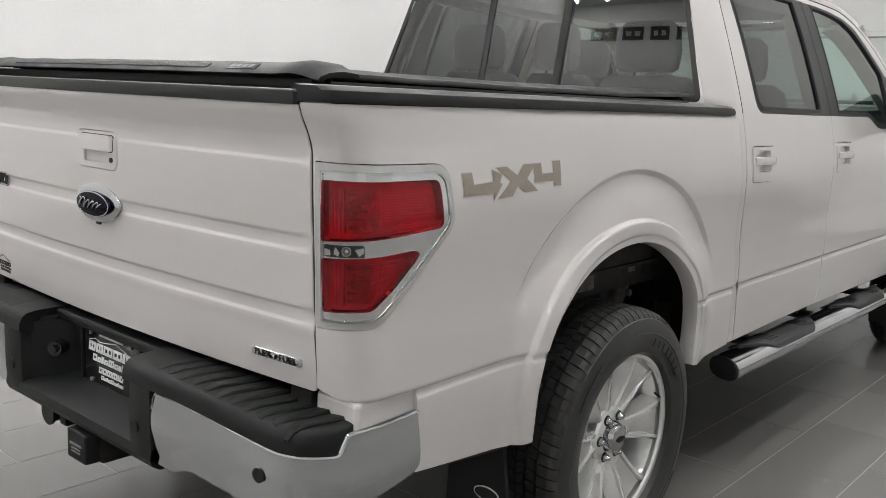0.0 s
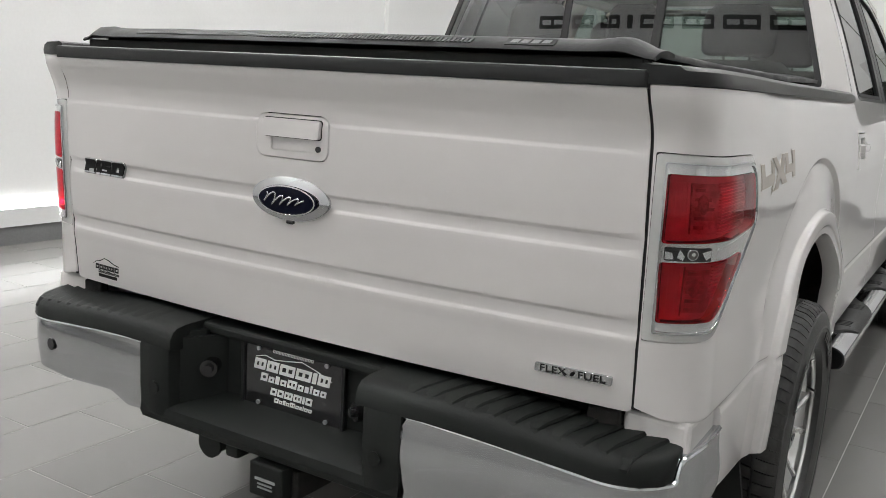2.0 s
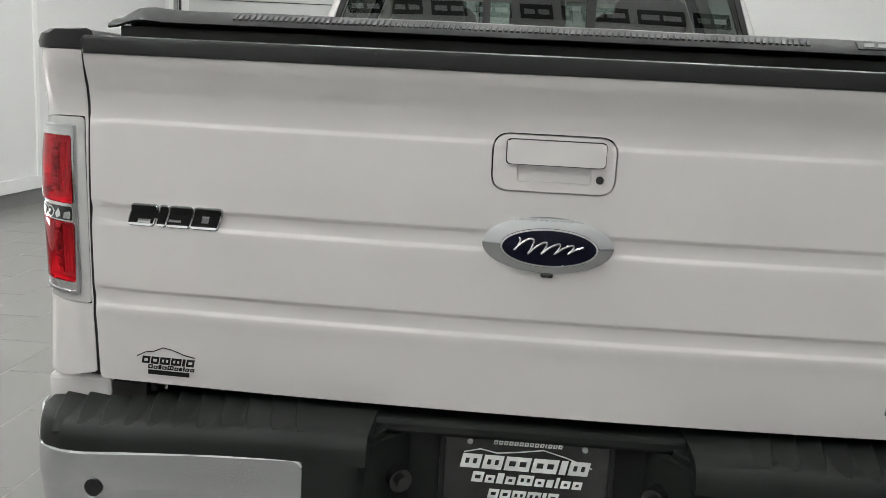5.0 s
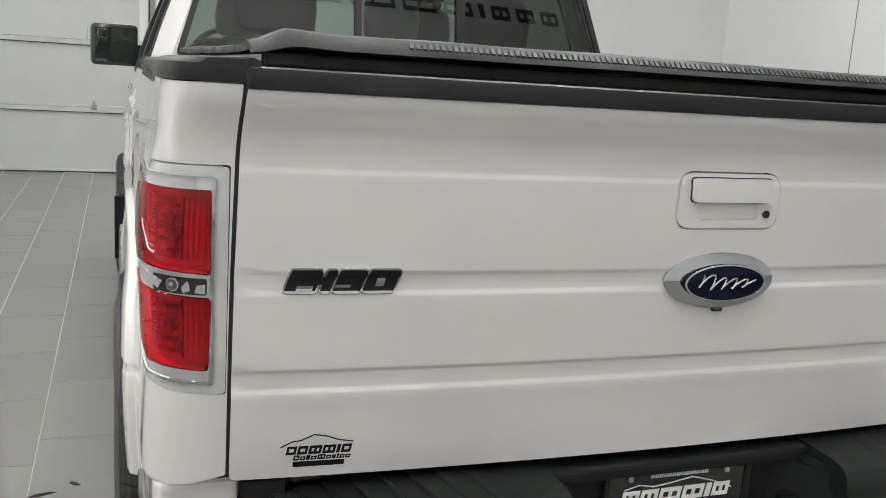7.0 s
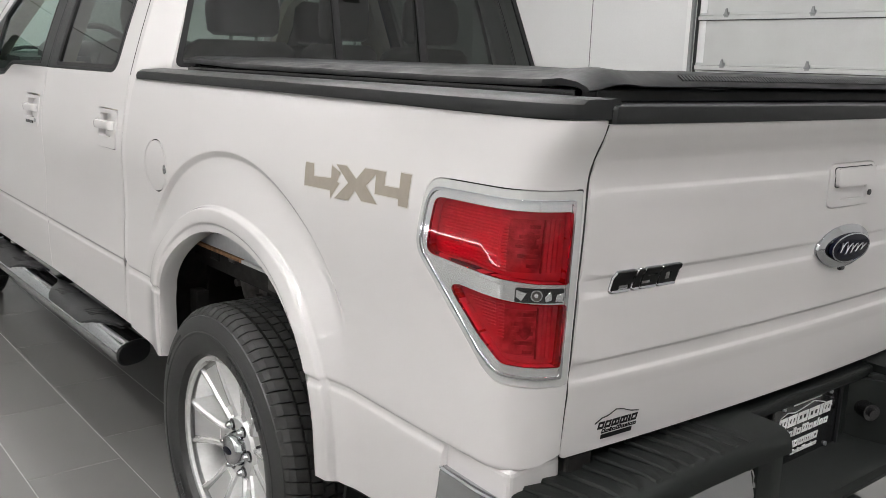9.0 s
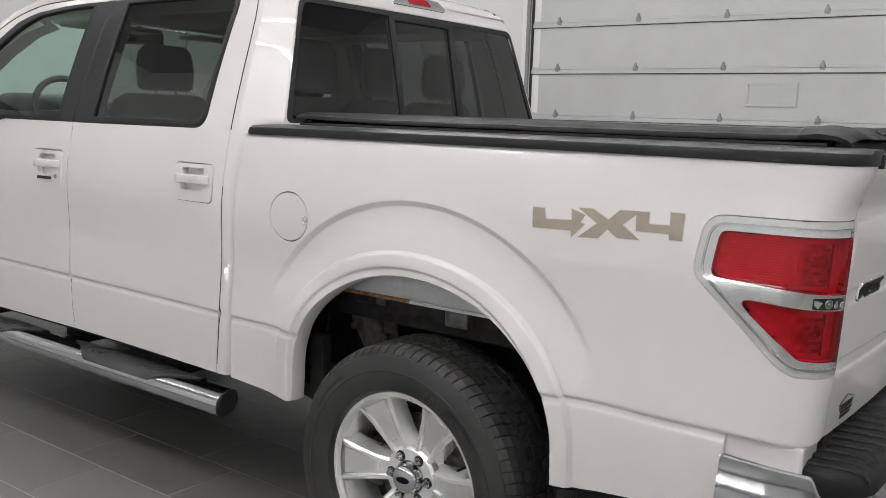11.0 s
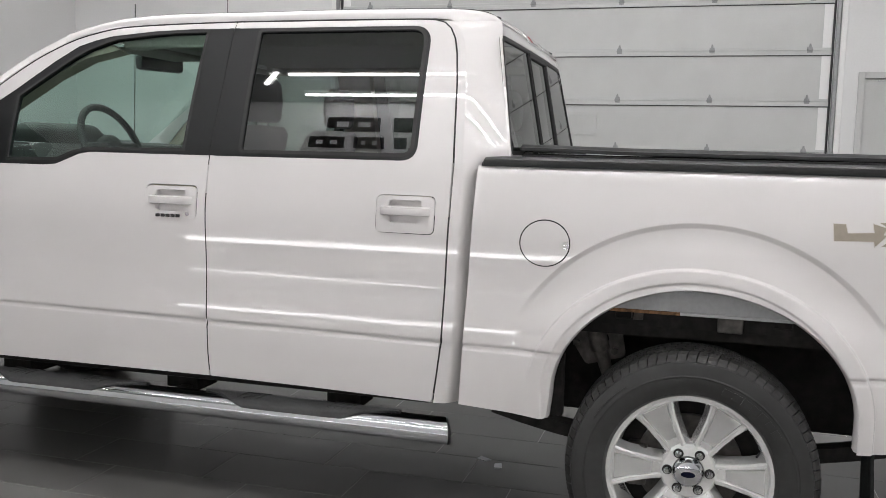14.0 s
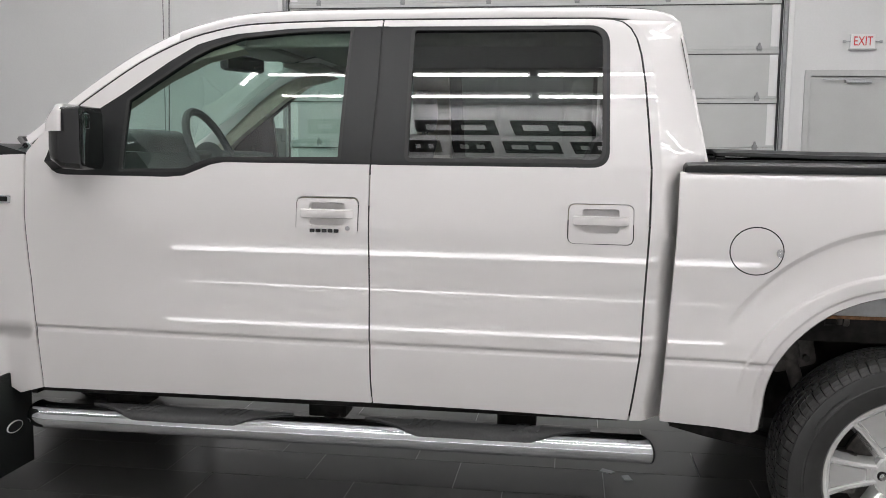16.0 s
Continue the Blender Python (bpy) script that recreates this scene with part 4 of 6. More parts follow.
# model badge: dark shapes on a bright plate
model = None
x = -0.748
for w, g, z0, z1 in ((0.046, -0.004, 1.057, 1.094), (0.016, -0.004, 1.071, 1.083), (0.015, 0.004, 1.057, 1.094), (0.042, 0.004, 1.057, 1.094), (0.048, 0.0, 1.057, 1.094)):
    q = [(x + 0.012 * (z1 - 1.057) / 0.037, z1), (x + w + 0.012 * (z1 - 1.057) / 0.037, z1), (x + w + 0.012 * (z0 - 1.057) / 0.037, z0), (x + 0.012 * (z0 - 1.057) / 0.037, z0)]
    o = panel("model_badge", inset(rounded(q, 0.004, 3), -0.0026), gate, CHROME, tailgate if model is None else model, step=0.01, thick=0.007, lift=0.006, label="model badge of black shapes edged in chrome" if model is None else "")
    model = model or o
    holes_ = [[(x + 0.020, 1.068), (x + 0.034, 1.068), (x + 0.037, 1.081), (x + 0.023, 1.081)]] if w > 0.047 else [[(x + 0.018, 1.061), (x + 0.043, 1.061), (x + 0.045, 1.069), (x + 0.020, 1.069)]] if w > 0.045 else [[(x + 0.004, 1.066), (x + 0.028, 1.066), (x + 0.029, 1.071), (x + 0.005, 1.071)], [(x + 0.020, 1.079), (x + 0.044, 1.079), (x + 0.045, 1.083), (x + 0.021, 1.083)]] if w > 0.04 else []
    panel("mark", rounded(q, 0.003, 3), gate, BLACK_INK, model, holes=holes_, step=0.01, thick=0.002, lift=0.0075)
    x += w + g
fb = gate_badge("fuel_badge", 0.622, 0.780, 0.797, 0.815, BRUSHED, BLACK_INK, [], "small silver badge reading flex fuel", 0.002, 0.004)
for word, xx in (("FLEX", 0.662), ("FUEL", 0.741)):
    o = lettering("letters", word, 0.0205, 0.0010, Matrix.Translation((xx, gate(xx, 0.806)[1] - 0.0065, 0.8055)) @ pose(0, 0, 0, 90, 0, 2) @ Matrix.Diagonal((1.28, 1, 1, 1)), BLACK_INK, fb)
panel("leaf_mark", [(0.697, 0.801), (0.703, 0.801), (0.708, 0.808), (0.705, 0.812), (0.699, 0.808)], gate, BLACK_INK, fb, step=0.02, thick=0.002, lift=0.007)

# dealer sticker: an outline of hills over bars
st = panel("dealer_sticker", rounded([(-0.722, 0.768), (-0.640, 0.768), (-0.640, 0.777), (-0.722, 0.777)], 0.001, 2), gate, BLACK_INK, tailgate, step=0.03, thick=0.0006, lift=0.0008, label="small black dealer decal with hill outline")
blocks(st, gate, BLACK_INK, -0.734, 0.7895, 0.0145, [0.0155, 0.0155, 0.020, 0.020, 0.0055, 0.0155], 0.0022, thick=0.0006, lift=0.0008)
blocks(st, gate, BLACK_INK, -0.722, 0.7795, 0.0085, [0.009, 0.008, 0.006, 0.009, 0.012, 0.008, 0.006, 0.003, 0.008, 0.008], 0.0016, thick=0.0006, lift=0.0008, mixed=True)
ridge = [(-0.742, 0.803), (-0.725, 0.812), (-0.710, 0.814), (-0.690, 0.823), (-0.672, 0.820), (-0.650, 0.812), (-0.628, 0.808)]
part("hill_line", tube_along([(a, gate(a, b)[1] - 0.0004, b) for a, b in ridge], 0.0011, 5), BLACK_INK, st)

# black cap along the top of the tailgate
rings = []
for x in (-0.813, -0.807, -0.6, -0.3, 0, 0.3, 0.6, 0.807, 0.813):
    y0 = gate(x, 1.356)[1]
    k = 0.005 if abs(x) > 0.81 else 0
    rings.append([(x, y0 - 0.004 + k, 1.357), (x, y0 - 0.0065 + k, 1.380), (x, y0 - 0.004 + k, 1.3855 - k), (x, y0 + 0.002, 1.388 - k), (x, 0.03, 1.388 - k), (x, 0.035, 1.357)])
part("gate_cap", loft(rings), BLACK_TRIM, tailgate, "black plastic cap on the tailgate", smooth=35)

# soft cover over the bed
cover = thing("tonneau_cover", "soft black vinyl bed cover, slightly wrinkled, on the truck", "bed cover")
top = smooth_curve((0.10, 1.436), (0.5, 1.432), (1.2, 1.434), (1.6, 1.440), (1.75, 1.442))


def cover_top(x, y):
    wr = 0.0025 * noise.noise((x * 2.2, y * 5.0, 0.3)) + 0.0015 * noise.noise((x * 6, y * 9, 2.1))
    edge = step01(0.69, 0.79, abs(x))
    return (x, y, top(y) + wr + 0.002 * (1 - (x / 0.79) ** 2) - 0.012 * edge * edge)


panel("vinyl_sheet", rounded([(-0.79, 0.095), (0.79, 0.095), (0.79, 1.752), (-0.79, 1.752)], 0.02, 4), cover_top, VINYL, cover, step=0.03, thick=0.012, ref=(0, 0, 1))
part("side_rail", boxes(((-0.775, 0.06, 1.386), (-0.745, 1.745, 1.410), 0.004)), GLOSS_BLACK, cover)
part("side_rail", boxes(((0.745, 0.06, 1.386), (0.775, 1.745, 1.410), 0.004)), GLOSS_BLACK, cover)
part("rear_bar", boxes(((-0.775, 0.03, 1.3885), (0.775, 0.085, 1.410), 0.004)), GROOVE, cover)
part("front_bar", boxes(((-0.75, 1.71, 1.386), (0.75, 1.745, 1.418), 0.004)), GLOSS_BLACK, cover)
# the rear flap: a sloping band that sags a little at both ends
rings = []
for k in range(90):
    x = -0.797 + 1.594 * k / 89
    w = 0.0016 * noise.noise((x * 7, 3.3, 0)) + 0.003 * noise.noise((x * 23, 1.3, 0)) * step01(0.62, 0.74, abs(x))
    e = step01(0.70, 0.797, abs(x))
    lift = 0.002 * (1 - (x / 0.79) ** 2) + 0.006 * math.exp(-((abs(x) - 0.735) / 0.035) ** 2) - 0.016 * e * e
    dy, thin = 0.024 * e, 0.0085 * e
    rings.append([(x, 0.14, 1.4385 + lift + w), (x, 0.07 + dy, 1.4425 + lift + w), (x, 0.032 + dy, 1.4375 + lift + w), (x, 0.008 + dy, 1.4225 + 0.6 * lift + w), (x, 0.003 + dy, 1.4165 + 0.6 * lift), (x, 0.008 + dy, 1.4135 + 0.6 * lift), (x, 0.035 + dy, 1.420 + lift + thin), (x, 0.14, 1.424 + lift + thin)])
part("rear_flap", loft(rings), VINYL, cover, smooth=50)


def on_flap(x, a, up):
    """A place on the flap's sloping face: a from its lower to its upper edge, raised by up."""
    lift = 0.002 * (1 - (x / 0.79) ** 2)
    return (x, 0.008 + 0.024 * a - 0.5 * up, 1.4225 + 0.6 * lift + (0.015 + 0.4 * lift) * a + 0.85 * up)


for k in range(96):
    x = -0.56 + 0.98 * k / 95
    quad = [(x - 0.0035, 0.22), (x + 0.0025, 0.22), (x + 0.0045, 0.80), (x - 0.0015, 0.80)]
    part("rib", loft([[on_flap(p, a, 0.0) for p, a in quad], [on_flap(p, a, 0.0026) for p, a in quad]]), RIB_STRIP, cover)
quad = [(0.50, 0.10), (0.605, 0.10), (0.605, 0.90), (0.50, 0.90)]
mark = part("brand_mark", loft([[on_flap(p, a, 0.0) for p, a in quad], [on_flap(p, a, 0.0022) for p, a in quad]]), VINYL, cover, "worn label with pale bars")
for k in range(4):
    x = 0.510 + 0.0225 * k
    quad = [(x, 0.28), (x + 0.016, 0.28), (x + 0.019, 0.72), (x + 0.003, 0.72)]
    part("bar", loft([[on_flap(p, a, 0.001) for p, a in quad], [on_flap(p, a, 0.0032) for p, a in quad]]), LABEL_GREY, mark)

# ---------------------------------------------------------------- rear bumper
def bumper_y(x):
    """The rear face of the bumper, seen from above."""
    a = abs(x)
    if a < 0.80:
        return -0.128 + 0.030 * (a / 0.80) ** 2
    t = min((a - 0.80) / 0.152, 1.0)
    return -0.098 + 0.20 * (1 - math.sqrt(max(1 - t ** 2.4, 0.0)))


bumper = part("rear_bumper", boxes(((-0.72, 0.03, 0.53), (0.72, 0.10, 0.64), 0.01)), UNDER, truck, "rear bumper of chrome corners and black step pads")


def pad_drop(a):
    """The bumper falls a little towards its ends."""
    return 0.028 * step01(0.42, 0.93, abs(a))


def bump_plan(sg):
    """u runs outwards along the bumper from its middle and round the corner."""
    pts = [(x, bumper_y(x)) for x in np.linspace(0.30, 0.9515, 60)] + [(0.953, y) for y in np.linspace(0.11, 0.215, 6)]
    acc = [0.30]
    for p, q in zip(pts, pts[1:]):
        acc.append(acc[-1] + math.dist(p, q))
    px_, py_ = [p[0] for p in pts], [p[1] for p in pts]

    def fn(u, z):
        x = float(np.interp(u, acc, px_))
        y = float(np.interp(u, acc, py_))
        k = 0.012 * (1 - step01(0.49, 0.60, z)) + 0.008 * step01(0.60, 0.68, z)
        nx = step01(0.80, 0.955, x)
        return (sg * (x - k * nx), y + k * (1 - nx), z)
    return fn, acc[-1]


for sg in (-1, 1):
    fn, ulen = bump_plan(sg)
    chrome = rounded([(0.385, 0.676, 0.025), (0.60, 0.664, 0), (0.80, 0.646, 0), (0.968, 0.645, 0.02), (0.990, 0.688, 0.015), (ulen - 0.005, 0.698, 0.018), (ulen, 0.56, 0.03), (1.0, 0.515, 0), (0.72, 0.500, 0.04), (0.53, 0.515, 0.02), (0.46, 0.49, 0.02), (0.385, 0.495, 0.008)], 0.01, 5)
    face = panel("chrome_corner", chrome, fn, CHROME, bumper, step=0.02, thick=0.025, ref=(sg * 0.5, -1, 0), label="chrome bumper corner")
    bead = rounded([(0.392, 0.60, 0), (0.392, 0.674, 0.025), (0.60, 0.663, 0), (0.80, 0.645, 0), (0.968, 0.644, 0.02), (0.990, 0.687, 0.015), (ulen - 0.02, 0.697, 0)], 0.01, 5)
    bead = dense(bead, 0.01)
    bead = [p for p in bead[:max(range(len(bead)), key=lambda i: bead[i][0]) + 1] if p[1] > 0.625]
    part("chrome_bead", tube_along([Vector(fn(u, z)) + Vector((0, 0.004, 0)) for u, z in bead], 0.006, 8), CHROME, face, smooth=True)
    # the top of the corner horn
    horn = lambda u, t: tuple(Vector(fn(u, 0.690 + 0.008 * step01(0.99, ulen, u))) + Vector((-sg * 0.055 * t * step01(0.90, 1.0, u), 0.055 * t * (1 - 0.6 * step01(0.95, 1.05, u)), 0)))
    panel("horn_top", [(0.99, 0.0), (ulen - 0.005, 0.0), (ulen - 0.005, 1.0), (0.99, 1.0)], horn, CHROME, face, steps=(0.015, 0.5), step=0.015, thick=0.004, ref=(0, 0, 1))
    bm = cylinder(bmesh.new(), (sg * 0.780, -0.1025, 0.585), (sg * 0.777, -0.075, 0.585), 0.0165, 20)
    part("parking_sensor", bm, BLACK_TRIM, face, smooth=True)
    # step pad: a thick moulding with slanted ribs
    rings = []
    for a in (0.280, 0.286, 0.36, 0.45, 0.55, 0.65, 0.75, 0.80, 0.84, 0.88, 0.900, 0.914, 0.922):
        yb = bumper_y(a) - 0.004 + {0.900: 0.003, 0.914: 0.010, 0.922: 0.022}.get(a, 0.0)
        z1 = 0.735 - pad_drop(a)
        zb = 0.672 - pad_drop(a)
        inn = max(0.06, yb + 0.05)
        rings.append([(sg * a, yb + 0.014, zb), (sg * a, yb, zb + 0.006), (sg * a, yb + 0.002, z1 - 0.034), (sg * a, yb + 0.010, z1 - 0.018), (sg * a, yb + 0.022, z1 - 0.009), (sg * a, yb + 0.05, z1 - 0.004), (sg * a, inn, z1), (sg * a, inn, zb)])
    pad = part("step_pad", loft(rings), TEXTURED, bumper, "black ribbed plastic step pad", smooth=40)
    # slanted saw-tooth ribs, low on their inner side
    for k in range(11):
        x = 0.385 + 0.0455 * k
        yb, dz = bumper_y(x), pad_drop(x)
        rings = []
        for out, y, z, h in ((0.0, yb + 0.004, 0.708, 0.0004), (0.004, yb + 0.018, 0.7235, 0.0030), (0.012, yb + 0.045, 0.7300, 0.0042), (0.036, 0.035, 0.7340, 0.0042)):
            rings.append([(sg * (x + out + c), y, z - dz + v) for c, v in ((-0.021, -0.006), (-0.021, 0.0), (0.012, h), (0.0165, h), (0.020, 0.0), (0.020, -0.006))])
        part("tread_rib", loft(rings), TEXTURED, pad, smooth=25)
    # black centre section beside the plate recess
    ringA = []
    for z, k in ((0.484, 0.022), (0.50, 0.004), (0.56, 0.0), (0.672, 0.0), (0.700, 0.012), (0.712, 0.03)):
        ringA.append([(sg * 0.295, -0.118 + k, z), (sg * 0.31, -0.127 + k, z), (sg * 0.36, -0.126 + k, z), (sg * 0.392, -0.122 + k, z), (sg * 0.392, 0.0, z), (sg * 0.262, 0.0, z), (sg * 0.258, -0.03, z)])
    blk = part("bumper_shoulder", loft(ringA), TEXTURED, bumper, smooth=35)
    bm = cylinder(bmesh.new(), (sg * 0.335, -0.131, 0.572), (sg * 0.335, -0.120, 0.572), 0.016, 18)
    part("cover_plug", bm, TEXTURED, blk, smooth=True)
    bm = cylinder(bmesh.new(), (sg * 0.225, -0.055, 0.625), (sg * 0.245, -0.02, 0.625), 0.022, 16)
    cylinder(bm, (sg * 0.219, -0.064, 0.625), (sg * 0.225, -0.055, 0.625), 0.011, 12)
    part("plate_lamp", bm, GLOSS_BLACK, bumper, smooth=True)

# plate recess: back, sloped floor and lower lip
bm = boxes(((-0.27, 0.005, 0.50), (0.27, 0.03, 0.715), 0.003))
part("plate_recess", bm, TEXTURED, bumper)
prof = [(-0.120, 0.483), (-0.127, 0.500), (-0.124, 0.522), (-0.108, 0.530), (-0.02, 0.545), (0.01, 0.556), (0.01, 0.47), (-0.10, 0.470)]
part("lower_lip", loft([[(x, y + (0.004 if abs(x) > 0.30 else 0), z) for y, z in prof] for x in (-0.392, -0.385, 0.385, 0.392)]), TEXTURED, bumper, smooth=30)
for sg in (-1, 1):
    part("recess_wall", loft([[(sg * 0.30, -0.115, z), (sg * 0.215, 0.008, z), (sg * 0.235, 0.012, z), (sg * 0.32, -0.10, z)] for z in (0.52, 0.70)]), TEXTURED, bumper)
part("pad_bridge", boxes(((-0.36, -0.02, 0.700), (0.36, 0.06, 0.728), 0.008)), TEXTURED, bumper)

plate = part("dealer_plate", boxes(((-0.156, -0.004, 0.540), (0.156, 0.004, 0.704), 0.003)), GLOSS_BLACK, bumper, "black dealer plate with white bars for lettering")
part("plate_frame", boxes(((-0.160, -0.010, 0.536), (-0.150, 0.002, 0.708), 0.002), ((0.150, -0.010, 0.536), (0.160, 0.002, 0.708), 0.002), ((-0.150, -0.010, 0.698), (0.150, 0.002, 0.708), 0.002), ((-0.150, -0.010, 0.536), (0.150, 0.002, 0.546), 0.002)), BLACK_TRIM, plate)


on_plate = lambda x, z: (x, -0.0040, z)
for z, h, x0, widths, gap, mixed in ((0.689, 0.008, -0.062, [0.0072] * 10 + [0.003] + [0.0072] * 3, 0.0022, False), (0.640, 0.027, -0.122, [0.036, 0.036, 0.046, 0.046, 0.012, 0.036], 0.0045, False),
                                     (0.613, 0.020, -0.100, [0.021, 0.017, 0.012, 0.018, 0.028, 0.017, 0.012, 0.006, 0.017, 0.017], 0.0042, True), (0.583, 0.018, -0.068, [0.019, 0.019, 0.025, 0.025, 0.007, 0.019], 0.003, False),
                                     (0.566, 0.0115, -0.055, [0.013, 0.010, 0.007, 0.010, 0.015, 0.010, 0.007, 0.003, 0.010, 0.010], 0.0024, True)):
    blocks(plate, on_plate, WHITE_INK, x0, z, h, widths, gap, thick=0.001, lift=0.0012, mixed=mixed)
hills = [(-0.115, 0.670), (-0.085, 0.678), (-0.055, 0.672), (-0.02, 0.676), (0.03, 0.684), (0.075, 0.672), (0.12, 0.655)]
part("hill_line", tube_along([(a, -0.005, b) for a, b in hills], 0.0012, 5), WHITE_INK, plate)
for x, z in ((-0.105, 0.692), (0.105, 0.692), (-0.105, 0.556), (0.105, 0.556)):
    part("plate_screw", cylinder(bmesh.new(), (x, -0.009, z), (x, 0.0, z), 0.0055, 10), STEEL, plate, smooth=True)

# hitch receiver, its cover and the trailer socket
part("hitch_receiver", boxes(((-0.035, -0.085, 0.385), (0.095, 0.25, 0.455), 0.006), ((-0.30, 0.02, 0.40), (0.30, 0.10, 0.47), 0.01)), UNDER, bumper)
hc = part("hitch_cover", boxes(((-0.018, -0.125, 0.388), (0.082, -0.085, 0.470), 0.005)), TEXTURED, bumper, "black hitch cover with pale bars")
for z, a, b in ((0.430, 0.002, 0.062), (0.420, 0.010, 0.054), (0.411, 0.010, 0.054)):
    part("bar", boxes(((a, -0.1275, z), (b, -0.124, z + (0.006 if z > 0.425 else 0.0035)))), STEEL, hc)
bm = cylinder(bmesh.new(), (-0.165, -0.10, 0.465), (-0.165, -0.02, 0.465), 0.030, 18)
box(bm, (-0.125, -0.095, 0.440), (-0.085, -0.03, 0.490), 0.006)
cylinder(bm, (-0.165, -0.108, 0.465), (-0.165, -0.10, 0.465), 0.036, 18)
part("trailer_socket", bm, TEXTURED, bumper, smooth=40)
for sg in (-1, 1):
    # small block coloured black for the shadow line under the gate
    part("gate_striker", boxes(((sg * 0.73, 0.022, 0.700), (sg * 0.80, 0.05, 0.746), 0.006)), UNDER, bumper)
    part("corner_filler", boxes(((sg * 0.80, 0.034, 0.640), (sg * 0.932, 0.212, 0.749), 0.012, 3)), PAINT, bumper)


# ---------------------------------------------------------------- cab
def cab_side(sg):
    return lambda y, z: (sg * door_w(rake(y, z)), y, z)


REAR_GAP = [(2.014, 0.522), (2.000, 0.62), (1.984, 0.75), (1.978, 0.906), (1.967, 1.185), (1.965, 1.372), (1.977, 1.54), (1.987, 1.66), (2.001, 1.76), (2.016, 1.818), (2.036, 1.855), (2.064, 1.878), (2.10, 1.888), (2.148, 1.891)]
FRONT_UP = [(2.918, 1.893), (3.171, 1.888), (3.406, 1.878), (3.595, 1.841), (3.758, 1.770), (4.053, 1.557), (4.125, 1.500), (4.190, 1.436), (4.213, 1.400)]
front_up_z = smooth_curve(*FRONT_UP)
FRONT_UP = [(y, front_up_z(y)) for y in np.linspace(2.918, 4.213, 34).tolist()]
FRONT_GAP = [(4.203, 1.25), (4.190, 1.0), (4.168, 0.77), (4.153, 0.530)]
MID_GAP = [(2.918, 1.893), (2.913, 1.655), (2.920, 1.373), (2.915, 0.968), (2.913, 0.76), (2.910, 0.62), (2.904, 0.536)]
WIN_R = rounded([(2.897, 1.868, 0.004), (2.108, 1.868, 0.075), (2.102, 1.374, 0.06), (2.898, 1.373, 0.004)], 0.03, 8)
GLASS_R = rounded([(2.799, 1.853, 0.012), (2.132, 1.853, 0.055), (2.127, 1.398, 0.04), (2.790, 1.397, 0.012)], 0.03, 8)
WIN_F = [(2.926, 1.374), (3.451, 1.375), (3.50, 1.366), (3.55, 1.345), (3.60, 1.325), (3.66, 1.320), (4.05, 1.322), (4.085, 1.326), (4.108, 1.339), (4.118, 1.362), (4.116, 1.395), (4.099, 1.443), (3.974, 1.548), (3.865, 1.622), (3.708, 1.740), (3.61, 1.804), (3.535, 1.828), (3.463, 1.844), (3.27, 1.862), (3.102, 1.868), (2.934, 1.868)]
GLASS_F = [(3.037, 1.397), (3.474, 1.391), (3.54, 1.374), (3.60, 1.349), (3.834, 1.345), (3.838, 1.594), (3.681, 1.708), (3.615, 1.755), (3.55, 1.790), (3.439, 1.828), (3.27, 1.846), (3.164, 1.852), (3.034, 1.853)]


def handle_outline(y0, y1, z0, z1):
    return rounded([(y0, z0), (y1, z0), (y1, z1), (y0, z1)], 0.022, 6)


def door_handle(sg, y0, y1, z0, z1, parent, keypad):
    fn = cab_side(sg)
    ref = (sg, 0, 0)
    bez = rounded([(y0, z0), (y1, z0), (y1, z1), (y0, z1)], 0.022, 6)
    cup = rounded([(y0 + 0.045, z0 + 0.036), (y1 - 0.045, z0 + 0.036), (y1 - 0.045, z1 - 0.014), (y0 + 0.045, z1 - 0.014)], 0.012, 5)
    b = panel("door_handle", bez, fn, PAINT, parent, holes=[cup], step=0.012, thick=0.024, ref=ref, lift=0.004, label="body-coloured pull handle in an oval bezel")
    zm = (z0 + z1) / 2 + 0.012
    panel("cup", inset(cup, -0.004), fn, PAINT, b, step=0.02, thick=0.004, ref=ref, lift=-0.020)
    rings = []
    for k in range(13):
        s = k / 12
        y = y0 + 0.014 + (y1 - y0 - 0.028) * s
        out = 0.006 + 0.013 * min(1.0, 2.5 * math.sin(math.pi * s)) ** 0.5
        xw = door_w(zm)
        h = 0.0165
        rings.append([(sg * (xw + out - 0.008), y, zm - h), (sg * (xw + out), y, zm - h * 0.8), (sg * (xw + out + 0.003), y, zm), (sg * (xw + out), y, zm + h * 0.8), (sg * (xw + out - 0.008), y, zm + h), (sg * (xw + out - 0.012), y, zm)])
    part("grip", loft(rings), PAINT, b, smooth=50)
    if keypad:
        for k in range(5):
            yy = y1 - 0.058 - 0.0215 * k
            panel("key_button", rounded([(yy - 0.0085, z0 + 0.012), (yy + 0.0085, z0 + 0.012), (yy + 0.0085, z0 + 0.024), (yy - 0.0085, z0 + 0.024)], 0.002, 2), fn, GLOSS_BLACK, b, step=0.02, thick=0.003, ref=ref, lift=0.008)
        panel("key_lock", ellipse(y0 + 0.033, z0 + 0.027, 0.008, 0.008, 14), fn, BRUSHED, b, step=0.02, thick=0.003, ref=ref, lift=0.008)
    return b




